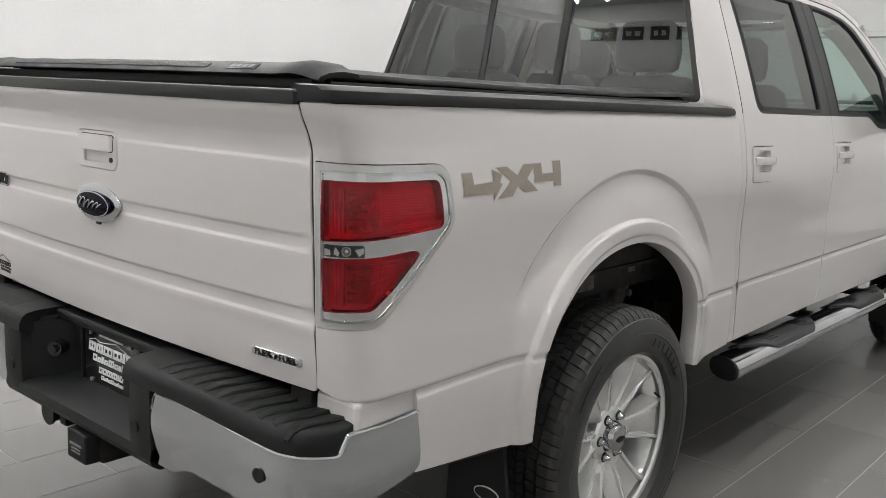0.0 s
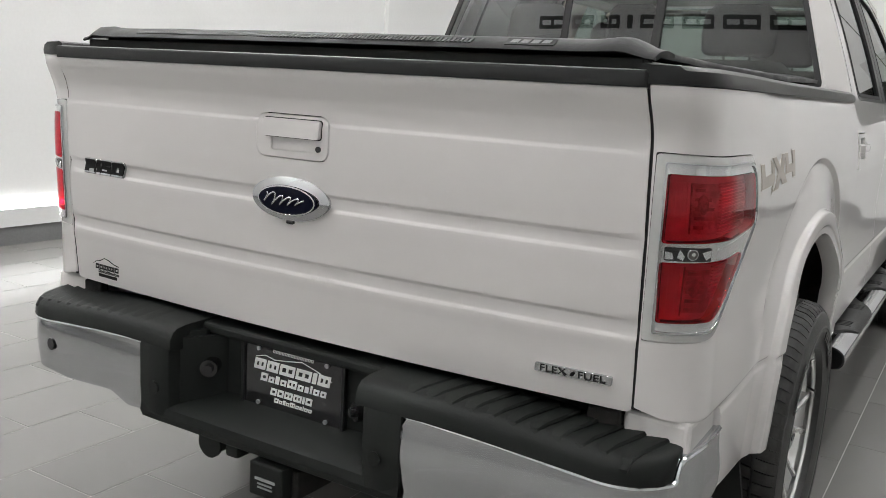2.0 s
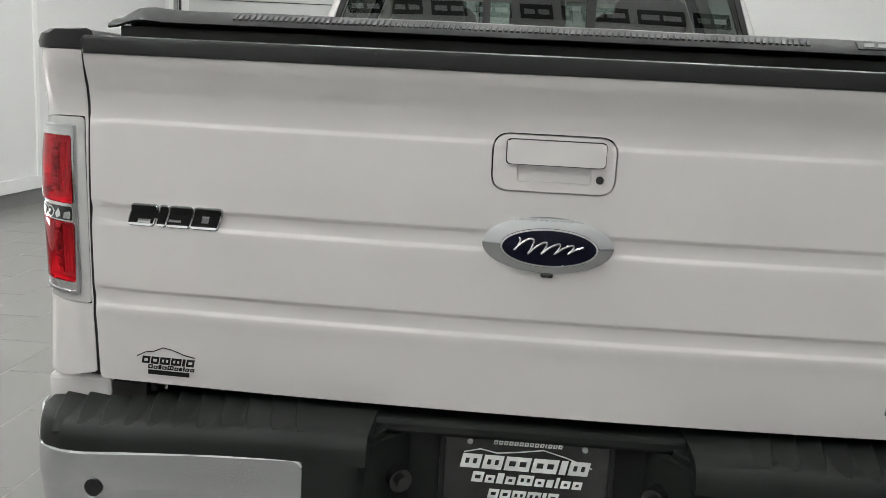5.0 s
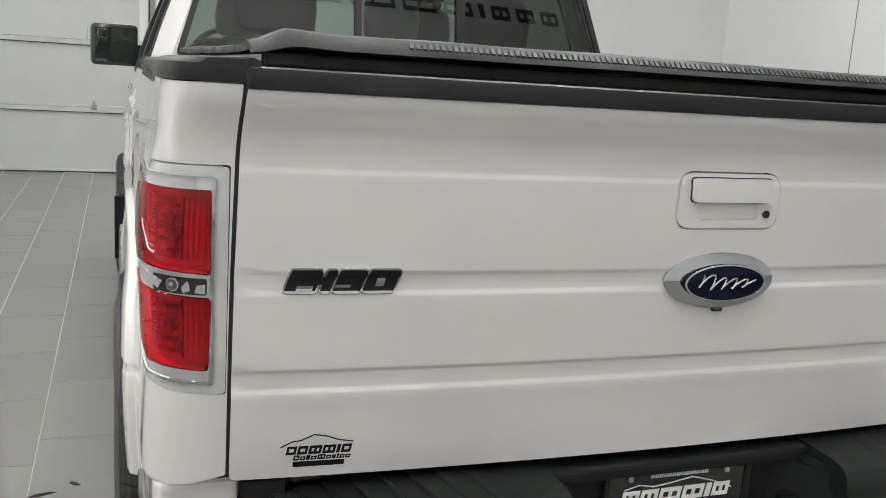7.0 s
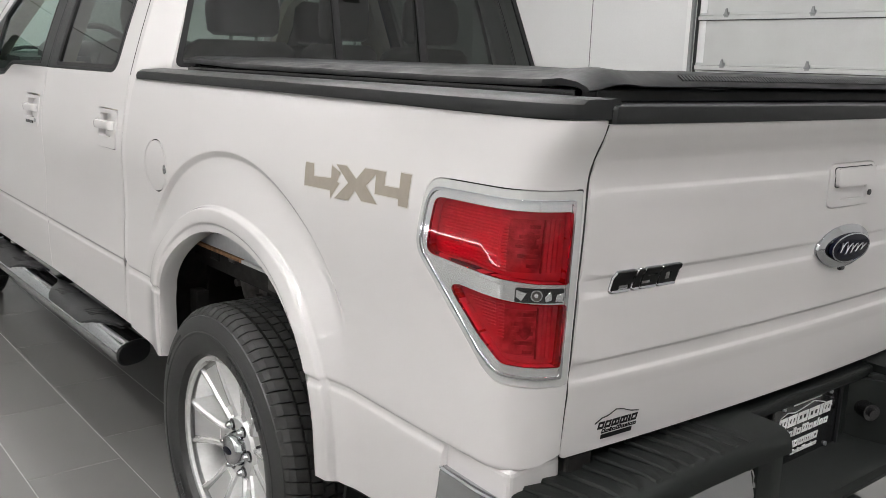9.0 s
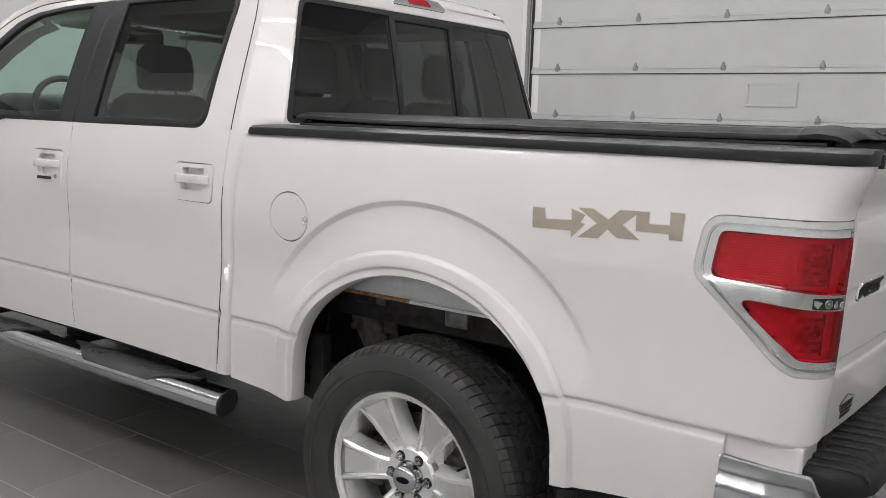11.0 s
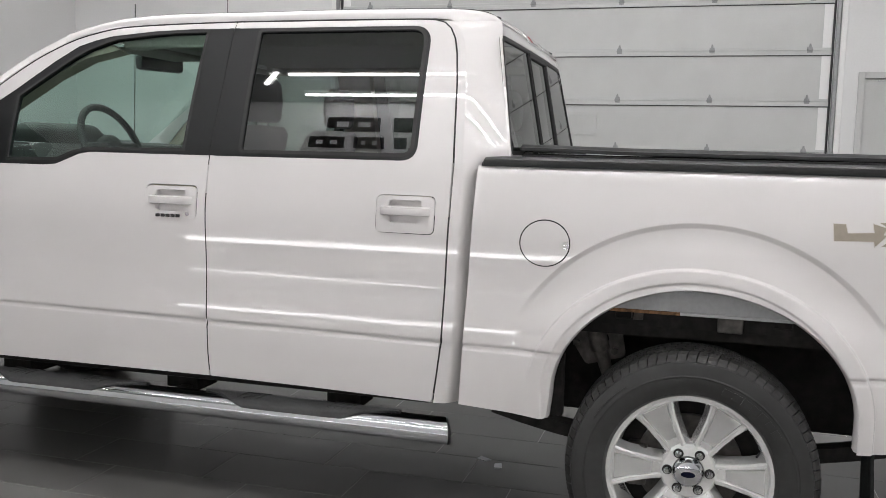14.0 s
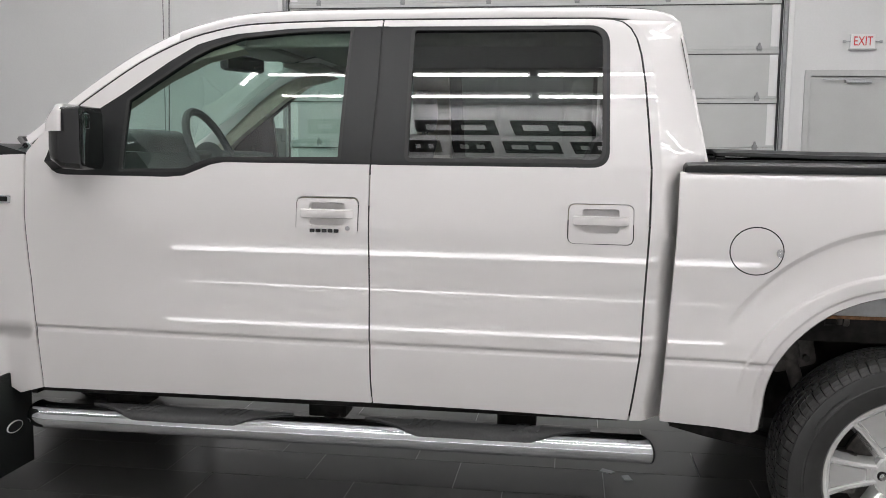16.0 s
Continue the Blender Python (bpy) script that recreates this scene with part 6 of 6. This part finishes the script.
# ---------------------------------------------------------------- wheels
def wheel(name, cx, cy, sg):
    """Built facing plus x at the origin, then turned to its side."""
    w = new(name)
    w.parent = truck
    w["label"] = "silver six-spoke alloy wheel with a road tyre"
    w.matrix_local = pose(cx, cy, WZ, 0, 0, 0 if sg > 0 else 180)
    R = 0.405
    prof = [(-0.10, 0.262), (-0.125, 0.275), (-0.136, 0.31), (-0.138, 0.345), (-0.128, 0.378), (-0.112, 0.388), (-0.08, 0.3955), (0.08, 0.3955), (0.112, 0.388), (0.128, 0.378), (0.138, 0.345), (0.136, 0.31), (0.125, 0.275), (0.112, 0.266), (0.10, 0.262)]
    ty = part("tyre", revolve(prof, 72), RUBBER, w, "black road tyre with a blocky tread", smooth=30)
    # tread: ribs and shoulder blocks
    vs, fs = [], []
    n = 78
    for k in range(n):
        for s in (-1, 1):
            a0, a1 = 2 * math.pi * (k + 0.06) / n, 2 * math.pi * (k + 0.93) / n
            sk = 0.022
            i = len(vs)
            for (x, r) in ((0.074, 0.4060), (0.104, 0.4005), (0.118, 0.3905), (0.1255, 0.381)):
                tw = sk * (x - 0.074) / 0.05
                for a in (a0 + tw, a1 + tw):
                    vs.append((s * x, r * math.cos(a), r * math.sin(a)))
            for (x, r) in ((0.074, 0.394), (0.104, 0.387), (0.116, 0.380), (0.121, 0.374)):
                tw = sk * (x - 0.074) / 0.05
                for a in (a0 + tw, a1 + tw):
                    vs.append((s * x, r * math.cos(a), r * math.sin(a)))
            for q in range(3):
                b = i + 2 * q
                fs += [(b, b + 1, b + 3, b + 2), (b, b + 2, b + 10, b + 8), (b + 1, b + 9, b + 11, b + 3)]
            fs += [(i, i + 8, i + 9, i + 1), (i + 6, i + 7, i + 15, i + 14)]
    # four rows of centre blocks, cut by slanted slits
    for row, (x0, x1) in enumerate(((-0.066, -0.037), (-0.030, -0.003), (0.003, 0.030), (0.037, 0.066))):
        for k in range(n):
            a0, a1 = 2 * math.pi * (k + 0.25 * row) / n, 2 * math.pi * (k + 0.25 * row + 0.87) / n
            sk = 0.012 if row % 2 else -0.012
            i = len(vs)
            for r in (0.4065, 0.394):
                for x, a in ((x0, a0), (x0, a1), (x1, a1 + sk), (x1, a0 + sk)):
                    vs.append((x, r * math.cos(a), r * math.sin(a)))
            fs += [(i, i + 1, i + 2, i + 3), (i, i + 4, i + 5, i + 1), (i + 1, i + 5, i + 6, i + 2), (i + 2, i + 6, i + 7, i + 3), (i + 3, i + 7, i + 4, i)]
    me = bpy.data.meshes.new("tread")
    me.from_pydata(vs, [], fs)
    obj("tread", me, TREAD, ty)["kind"] = "stuff"
    ring = part("sidewall_ring", revolve([(0.1375, 0.330), (0.1395, 0.333), (0.1395, 0.336), (0.1375, 0.339)], 72), RUBBER, ty, smooth=True)
    for a0, n_, w_ in ((0.55, 7, 0.085), (3.7, 7, 0.085), (2.2, 12, 0.03), (5.3, 12, 0.03)):
        for k in range(n_):
            t0 = a0 + k * w_ * 1.25
            r0, r1 = (0.298, 0.322) if n_ == 7 else (0.345, 0.352)
            ringA = [(0.1355, r0 * math.cos(t0), r0 * math.sin(t0)), (0.1375, r1 * math.cos(t0), r1 * math.sin(t0)), (0.1375, r1 * math.cos(t0 + w_), r1 * math.sin(t0 + w_)), (0.1355, r0 * math.cos(t0 + w_), r0 * math.sin(t0 + w_))]
            part("sidewall_bar", loft([ringA, [(x + 0.0022, y, z) for x, y, z in ringA]]), RUBBER, ty)
    rim = part("rim", revolve([(0.100, 0.2465), (0.107, 0.2535), (0.110, 0.2725), (0.104, 0.274), (0.096, 0.268), (0.094, 0.262), (0.085, 0.250), (0.04, 0.236), (-0.09, 0.232), (-0.10, 0.262), (-0.108, 0.270)], 72), ALLOY, w, "bright machined rim", smooth=35)
    # spokes: a broad trapezium with raised edges, joined to a hub
    for k in range(6):
        a = math.pi / 3 * k
        rot = Matrix.Rotation(a, 4, "X")

        def P(x, r, t):
            return rot @ Vector((x, r, t))
        # cross sections from hub to rim: half width and face depth
        secs = [(0.055, 0.030, 0.052), (0.085, 0.034, 0.064), (0.13, 0.040, 0.074), (0.19, 0.052, 0.086), (0.235, 0.064, 0.094), (0.262, 0.074, 0.098)]
        rings = []
        for r, hw, fx in secs:
            rr = [(fx - 0.055, -hw - 0.013), (fx - 0.030, -hw - 0.006), (fx - 0.006, -hw), (fx, -hw + 0.006), (fx, -hw + 0.015), (fx - 0.009, -hw + 0.019), (fx - 0.009, hw - 0.019), (fx, hw - 0.015), (fx, hw - 0.006), (fx - 0.006, hw), (fx - 0.030, hw + 0.006), (fx - 0.055, hw + 0.013)]
            rings.append([P(x, math.sqrt(max(r * r - t * t, 1e-4)) if r > 0.2 else r, t) for x, t in rr])
        part("spoke", loft(rings), ALLOY, w, smooth=25)
        rings = []
        for r, hw, fx in [(0.118, 0.020, 0.0685), (0.19, 0.033, 0.0835), (0.236, 0.043, 0.0925)]:
            rings.append([P(fx - 0.009, r, -hw), P(fx - 0.0032, r, -hw + 0.002), P(fx - 0.0032, r, hw - 0.002), P(fx - 0.009, r, hw)])
        part("spoke_inlay", loft(rings), ALLOY_PAINT, w)
    hub = part("hub", revolve([(0.035, 0.094), (0.058, 0.092), (0.066, 0.084), (0.066, 0.052), (0.052, 0.050), (0.052, 0.0)], 48), ALLOY, w, smooth=35)
    for k in range(6):
        a = math.pi / 3 * k
        c = (math.cos(a) * 0.0675, math.sin(a) * 0.0675)
        bm = cylinder(bmesh.new(), (0.05, *c), (0.076, *c), 0.0125, 6)
        cylinder(bm, (0.076, *c), (0.086, *c), 0.0115, 12, 0.006)
        part("lug_nut", bm, CHROME, w, smooth=30)
        bm = cylinder(bmesh.new(), (0.055, *c), (0.0675, *c), 0.0165, 16)
        part("lug_seat", bm, GLOSS_BLACK, w, smooth=True)
    cap = part("centre_cap", revolve([(0.06, 0.050), (0.086, 0.046), (0.094, 0.040), (0.098, 0.028), (0.098, 0.0)], 36), CHROME, w, smooth=30)
    part("cap_oval", loft([[(x, 0.023 * math.cos(t), 0.0095 * math.sin(t)) for t in np.linspace(0, 2 * math.pi, 24, endpoint=False)] for x in (0.0975, 0.1005)]), NAVY, cap)
    # brake disc and caliper behind the spokes
    br = part("brake_disc", revolve([(-0.01, 0.09), (0.0, 0.095), (0.0, 0.174), (-0.02, 0.174), (-0.02, 0.09)], 40), DUSTY, w, smooth=35)
    # flat black disc across the barrel, in place of the shade inside the wheel
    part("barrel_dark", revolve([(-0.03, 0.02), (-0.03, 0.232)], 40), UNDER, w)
    part("caliper", boxes(((-0.04, -0.205, -0.08), (0.035, -0.135, 0.06), 0.01)), DUSTY, w)
    st_ = cylinder(bmesh.new(), (0.09, 0.215, 0.095), (0.115, 0.205, 0.090), 0.004, 8)
    part("valve_stem", st_, BLACK_TRIM, w)
    return w


wheel("rear_wheel", -0.852, WY, -1)
wheel("rear_wheel", 0.852, WY, 1)
wheel("front_wheel", -0.852, 4.82, -1)
wheel("front_wheel", 0.852, 4.82, 1)

# ---------------------------------------------------------------- underbody
for sg in (-1, 1):
    # arch liner and the pale inner bed panel seen above the tyre
    rings = []
    for k in range(25):
        a = math.pi * k / 24
        y, z = AY + 0.575 * math.cos(a), 0.56 + 0.50 * math.sin(a)
        rings.append([(sg * 0.90, y, z), (sg * 0.55, y, z)])
    part("arch_liner", loft(rings, closed=False, caps=False), UNDER, truck)
    part("arch_back", boxes(((sg * 0.50, 0.45, 0.45), (sg * 0.54, 1.80, 1.15))), UNDER, truck)
    part("inner_bed_panel", boxes(((sg * 0.865, 0.66, 0.900), (sg * 0.855, 1.52, 1.06))), LINER if sg < 0 else UNDER, truck, "grey inner bed panel above the tyre" if sg < 0 else "")
    part("bed_flange", boxes(((sg * 0.875, 0.68, 0.891), (sg * 0.83, 1.18, 0.900), 0.001)), LINER if sg < 0 else UNDER, truck)
    part("rusty_flange", boxes(((sg * 0.875, 1.18, 0.891), (sg * 0.83, 1.50, 0.901), 0.001)), RUST if sg < 0 else UNDER, truck, "bed flange with brown surface rust" if sg < 0 else "")
    for y in (0.86, 1.36):
        part("bed_bracket", tube_along([(sg * 0.87, y - 0.03, 0.895), (sg * 0.87, y - 0.028, 0.868), (sg * 0.87, y + 0.028, 0.868), (sg * 0.87, y + 0.03, 0.895)], 0.003, 6), UNDER, truck)
    bm = cylinder(bmesh.new(), (sg * 0.72, 1.50, 0.86), (sg * 0.66, 1.36, 0.45), 0.024, 14)
    cylinder(bm, (sg * 0.72, 1.50, 0.90), (sg * 0.70, 1.45, 0.72), 0.034, 14)
    part("shock_absorber", bm, DUSTY, truck, smooth=True)
    part("shock_bracket", boxes(((sg * 0.66, 1.48, 0.80), (sg * 0.76, 1.56, 0.92), 0.006), ((sg * 0.80, 1.56, 0.50), (sg * 0.84, 1.62, 0.72), 0.004)), UNDER, truck)
    # a pierced spring hanger and the hoses round it
    plate_ = panel("spring_hanger", rounded([(1.36, 0.70), (1.50, 0.66), (1.565, 0.76), (1.54, 0.90), (1.40, 0.91)], 0.02, 4), lambda y, z: (sg * 0.70, y, z), DUSTY, truck, holes=[ellipse(1.45, 0.76, 0.028, 0.022, 16), rounded([(1.43, 0.81), (1.50, 0.80), (1.51, 0.86), (1.44, 0.87)], 0.01, 3)], step=0.03, thick=0.012, ref=(sg, 0, 0))
    for k, (y, z) in enumerate(((1.40, 0.72), (1.53, 0.87), (1.42, 0.885), (1.535, 0.74))):
        part("hanger_bolt", cylinder(bmesh.new(), (sg * 0.70, y, z), (sg * 0.722, y, z), 0.013, 6), DUSTY, plate_)
    part("brake_hose", tube_along([(sg * 0.78, 1.60, 0.98), (sg * 0.79, 1.57, 0.85), (sg * 0.80, 1.585, 0.70), (sg * 0.79, 1.60, 0.50)], 0.006, 6), UNDER, truck, smooth=True)
    part("vent_hose", tube_along([(sg * 0.66, 0.75, 0.93), (sg * 0.67, 0.95, 0.90), (sg * 0.68, 1.12, 0.925), (sg * 0.70, 1.32, 0.90), (sg * 0.70, 1.40, 0.86)], 0.012, 8), DUSTY, truck, smooth=True)
    for lo_, hi_ in (((0.52, 0.98, 0.84), (0.86, 1.06, 0.90)), ((0.52, 1.30, 0.86), (0.84, 1.34, 0.90))):
        part("bed_crossmember", boxes(((sg * lo_[0], lo_[1], lo_[2]), (sg * hi_[0], hi_[1], hi_[2]), 0.006)), DUSTY, truck)
    part("frame_rail", boxes(((sg * 0.42, 0.05, 0.50), (sg * 0.52, 5.4, 0.66), 0.01)), UNDER, truck)
    part("leaf_spring", loft([[(sg * x, y, 0.47 - 0.10 * (1 - ((y - 1.14) / 0.72) ** 2) + dz) for x, dz in ((0.60, -0.03), (0.67, -0.03), (0.67, 0.02), (0.60, 0.02))] for y in np.linspace(0.45, 1.85, 13)]), UNDER, truck)
    part("rocker", boxes(((sg * 0.70, 2.03, 0.50), (sg * 0.865, 4.2, 0.60), 0.02)), UNDER, truck)
    # mud flaps
    fl = part("mud_flap", loft([[(sg * 0.74, y, 0.60), (sg * 0.895, y, 0.60), (sg * 0.915, y, 0.50), (sg * 0.965, y - 0.01, 0.24), (sg * 0.955, y - 0.012, 0.22), (sg * 0.76, y - 0.012, 0.22), (sg * 0.74, y - 0.01, 0.24)] for y in (0.585, 0.575)]), TEXTURED, truck, "black rubber mud flap with an oval mark")
    part("oval_mark", loft([[(sg * 0.875 + 0.042 * math.cos(t), y, 0.36 + 0.020 * math.sin(t)) for t in np.linspace(0, 2 * math.pi, 24, endpoint=False)] for y in (0.5665, 0.572)]), WHITE_INK, fl)
    part("oval_inner", loft([[(sg * 0.875 + 0.038 * math.cos(t), y, 0.36 + 0.0165 * math.sin(t)) for t in np.linspace(0, 2 * math.pi, 24, endpoint=False)] for y in (0.5655, 0.57)]), BLACK_TRIM, fl)
    fl2 = part("mud_flap", boxes(((sg * 0.78, 4.285, 0.20), (sg * 1.0, 4.297, 0.58), 0.004)), TEXTURED, truck, "black rubber mud flap with an oval mark")
    part("oval_mark", loft([[(sg * 0.90 + 0.048 * math.cos(t), y, 0.37 + 0.022 * math.sin(t)) for t in np.linspace(0, 2 * math.pi, 24, endpoint=False)] for y in (4.2815, 4.287)]), WHITE_INK, fl2)
    part("oval_inner", loft([[(sg * 0.90 + 0.043 * math.cos(t), y, 0.37 + 0.018 * math.sin(t)) for t in np.linspace(0, 2 * math.pi, 24, endpoint=False)] for y in (4.2805, 4.286)]), BLACK_TRIM, fl2)
bm = cylinder(bmesh.new(), (-0.70, WY, WZ), (0.70, WY, WZ), 0.045, 16)
bmesh.ops.create_uvsphere(bm, u_segments=16, v_segments=10, radius=0.16, matrix=Matrix.Translation((0.05, WY, WZ)))
part("rear_axle", bm, UNDER, truck, smooth=40)
part("spare_and_tank", boxes(((-0.36, 0.15, 0.50), (0.36, 0.85, 0.72), 0.05), ((-0.55, 1.9, 0.42), (-0.10, 3.2, 0.62), 0.04), ((-0.85, 2.02, 0.58), (0.85, 4.6, 0.66), 0.01)), UNDER, truck)
part("engine_bay", boxes(((-0.72, 4.3, 0.45), (0.72, 5.5, 1.20))), UNDER, truck)

for sg in (-1, 1):
    part("bed_valance", loft([[(sg * 0.80, y, z), (sg * 0.922, y, z), (sg * 0.922, y, z + 0.03), (sg * 0.80, y, z + 0.03)] for y, z in ((0.21, 0.536), (0.40, 0.517), (0.575, 0.499))]), UNDER, truck)

# ---------------------------------------------------------------- cab interior
def seat(x, y, w, name="seat"):
    s = part(name, loft([[(x - w, y + 0.0, z), (x + w, y + 0.0, z), (x + w * 0.96, y + 0.5, z), (x - w * 0.96, y + 0.5, z)] for z in (0.85, 0.98, 1.0)]), SEAT, truck, "grey leather seat with a headrest", smooth=30)
    rings = []
    for z, ww, y0, y1 in ((0.95, w, 0.0, 0.14), (1.15, w, -0.05, 0.11), (1.35, w * 0.96, -0.11, 0.03), (1.47, w * 0.86, -0.145, -0.02), (1.50, w * 0.7, -0.14, -0.05)):
        rings.append([(x - ww, y + y0 + 0.03, z), (x - ww * 0.8, y + y0, z), (x + ww * 0.8, y + y0, z), (x + ww, y + y0 + 0.03, z), (x + ww * 0.9, y + y1, z), (x - ww * 0.9, y + y1, z)])
    part("backrest", loft(rings), SEAT, s, smooth=50)
    hw = min(w * 0.62, 0.145)
    rings = []
    for z, k, d in ((1.515, 0.8, 0.03), (1.53, 0.95, 0.045), (1.60, 1.0, 0.055), (1.68, 0.92, 0.05), (1.71, 0.7, 0.03)):
        rings.append([(x + hw * k * math.copysign(abs(math.cos(t)) ** 0.6, math.cos(t)), y - 0.11 + d * math.sin(t), z) for t in np.linspace(0, 2 * math.pi, 16, endpoint=False)])
    part("headrest", loft(rings), SEAT, s, smooth=50)
    bm = cylinder(bmesh.new(), (x - 0.05, y - 0.11, 1.48), (x - 0.05, y - 0.11, 1.54), 0.006, 8)
    cylinder(bm, (x + 0.05, y - 0.11, 1.48), (x + 0.05, y - 0.11, 1.54), 0.006, 8)
    part("headrest_post", bm, CHROME, s)
    return s


for x in (-0.42, 0.42):
    seat(x, 3.05, 0.26)
for x, w in ((-0.43, 0.24), (0.0, 0.18), (0.43, 0.24)):
    seat(x, 2.16, w, "rear_seat")
part("cab_floor", boxes(((-0.85, 1.92, 0.60), (0.85, 4.3, 0.68))), DASH, truck)
dash = part("dashboard", loft([[(-0.76, y0, 1.0), (-0.76, y0 - 0.06, 1.28), (-0.76, y0 + 0.04, 1.405), (-0.76, 4.24, 1.42), (-0.76, 4.24, 1.0)] if x < 0 else [(0.76, y0, 1.0), (0.76, y0 - 0.06, 1.28), (0.76, y0 + 0.04, 1.405), (0.76, 4.24, 1.42), (0.76, 4.24, 1.0)] for x, y0 in ((-1, 3.80), (1, 3.80))]), DASH, truck, "charcoal dashboard", smooth=30)
bm = bmesh.new()
box(bm, (-0.62, 3.84, 1.30), (-0.22, 4.10, 1.495), 0.07, 5)
part("instrument_hood", bm, DASH, dash, smooth=50)
part("centre_console", boxes(((-0.16, 2.7, 0.70), (0.16, 3.85, 1.02), 0.03)), DASH, truck)
part("dash_panel", boxes(((-0.15, 3.715, 1.02), (0.15, 3.80, 1.36), 0.02), ((0.2, 3.70, 1.26), (0.74, 3.77, 1.32), 0.01)), TAN, dash)
cx, cy, cz = -0.42, 3.68, 1.40
ax = Vector((0, -0.90, 0.42)).normalized()
q = ax.to_track_quat("Z", "Y")
sw = part("steering_wheel", tube_along([Vector((cx, cy, cz)) + q @ Vector((0.188 * math.cos(t), 0.188 * math.sin(t), 0)) for t in np.linspace(0, 2 * math.pi, 41)], 0.016, 8), DASH, truck, "dark steering wheel", smooth=True)
bm = bmesh.new()
for t in (0.0, math.pi, -math.pi / 2):
    cylinder(bm, Vector((cx, cy, cz)), Vector((cx, cy, cz)) + q @ Vector((0.185 * math.cos(t), 0.185 * math.sin(t), -0.01)), 0.018, 8)
bmesh.ops.create_uvsphere(bm, u_segments=14, v_segments=8, radius=0.06, matrix=Matrix.Translation((cx, cy + 0.02, cz - 0.01)))
part("spokes", bm, DASH, sw, smooth=40)
rvm = part("rear_view_mirror", boxes(((-0.125, -0.022, -0.036), (0.125, 0.022, 0.036), 0.018), ((-0.015, 0.0, 0.02), (0.015, 0.05, 0.06), 0.005)), DASH, truck, "dark rear view mirror")
rvm.matrix_local = pose(-0.02, 3.70, 1.80, 0, 0, -24)
part("mirror_glass", boxes(((-0.112, -0.0245, -0.028), (0.112, -0.0215, 0.028), 0.001)), MIRROR, rvm)
part("sun_visor", boxes(((-0.55, 3.38, 1.80), (-0.12, 3.56, 1.82), 0.008)), HEADLINER, truck)
part("sun_visor", boxes(((0.12, 3.38, 1.80), (0.55, 3.56, 1.82), 0.008)), HEADLINER, truck)

# ---------------------------------------------------------------- small litter under the truck
for x, y, a in ((-0.05, 1.95, 20), (0.02, 2.03, 70)):
    o = part("paper_scrap", loft([[(-0.03, -0.015, 0), (0.03, -0.02, 0.0), (0.035, 0.012, 0.0), (-0.02, 0.02, 0.0)], [(-0.03, -0.015, 0.003), (0.03, -0.02, 0.006), (0.035, 0.012, 0.002), (-0.02, 0.02, 0.004)]]), STEEL)
    o.matrix_world = pose(x, y, 0.0, 0, 0, a)
    tagged(o, "small scrap of grey litter on the tiles", "litter")

for x, y, a, w in ((-1.22, 1.60, 15, 0.05), (-1.18, 1.52, 80, 0.035), (-1.27, 1.46, 40, 0.03), (-1.12, 1.66, 130, 0.025)):
    o = part("dirt_clump", loft([[(-w, -0.006, 0), (0, -0.010, 0), (w, -0.004, 0), (w * 0.8, 0.006, 0), (-w * 0.3, 0.010, 0)], [(-w * 0.8, -0.004, 0.003), (0, -0.006, 0.005), (w * 0.8, -0.002, 0.003), (w * 0.6, 0.004, 0.004), (-w * 0.3, 0.006, 0.004)]]), UNDER)
    o.matrix_world = pose(x, y, 0.0, 0, 0, a)
    tagged(o, "small dark clump of dirt on the tiles", "dirt")

ob_ = part("wall_box", boxes(((7.40, Y1 - 0.035, 1.60), (7.50, Y1, 1.73), 0.006)), SIGN_WHITE)
part("socket", boxes(((7.425, Y1 - 0.039, 1.625), (7.465, Y1 - 0.03, 1.70), 0.004)), BLACK_TRIM, ob_)
tagged(ob_, "small white electrical box with a dark socket on the wall", "electrical box")

# ---------------------------------------------------------------- floor tiles
TX, TY, GAPW = 0.322, 0.640, 0.004
bmt = boxes(((-TX / 2 + GAPW / 2, -TY / 2 + GAPW / 2, -0.012), (TX / 2 - GAPW / 2, TY / 2 - GAPW / 2, 0.0)))
tile_mesh = bpy.data.meshes.new("tile")
bmt.to_mesh(tile_mesh)
bmt.free()
tile_mesh.materials.append(TILE)
near, rest = [], []
for i in range(-14, 24):
    x = -0.935 + TX * (i + 0.5)
    for j in range(-14, 18):
        y = 0.133 + TY * (j + 0.5) + 0.213 * ((i + 1) % 3)
        if X0 - 0.1 < x < X1 + 0.1 and Y0 - 0.3 < y < Y1 + 0.25:
            (near if -1.6 < x < 1.9 and -0.9 < y < 5.2 else rest).append((x, y))
for x, y in near[:300]:
    o = new("tile", tile_mesh)
    o.parent = floor_ob
    o.location = (x, y, 0)
vs, fs = [], []
for x, y in rest + near[300:]:
    i = len(vs)
    hx, hy = TX / 2 - GAPW / 2, TY / 2 - GAPW / 2
    vs += [(x - hx, y - hy, 0), (x + hx, y - hy, 0), (x + hx, y + hy, 0), (x - hx, y + hy, 0), (x - hx, y - hy, -0.012), (x + hx, y - hy, -0.012), (x + hx, y + hy, -0.012), (x - hx, y + hy, -0.012)]
    fs += [(i, i + 1, i + 2, i + 3), (i, i + 4, i + 5, i + 1), (i + 1, i + 5, i + 6, i + 2), (i + 2, i + 6, i + 7, i + 3), (i + 3, i + 7, i + 4, i)]
me = bpy.data.meshes.new("tiles")
me.from_pydata(vs, [], fs)
obj("far_tiles", me, TILE, floor_ob)["kind"] = "stuff"
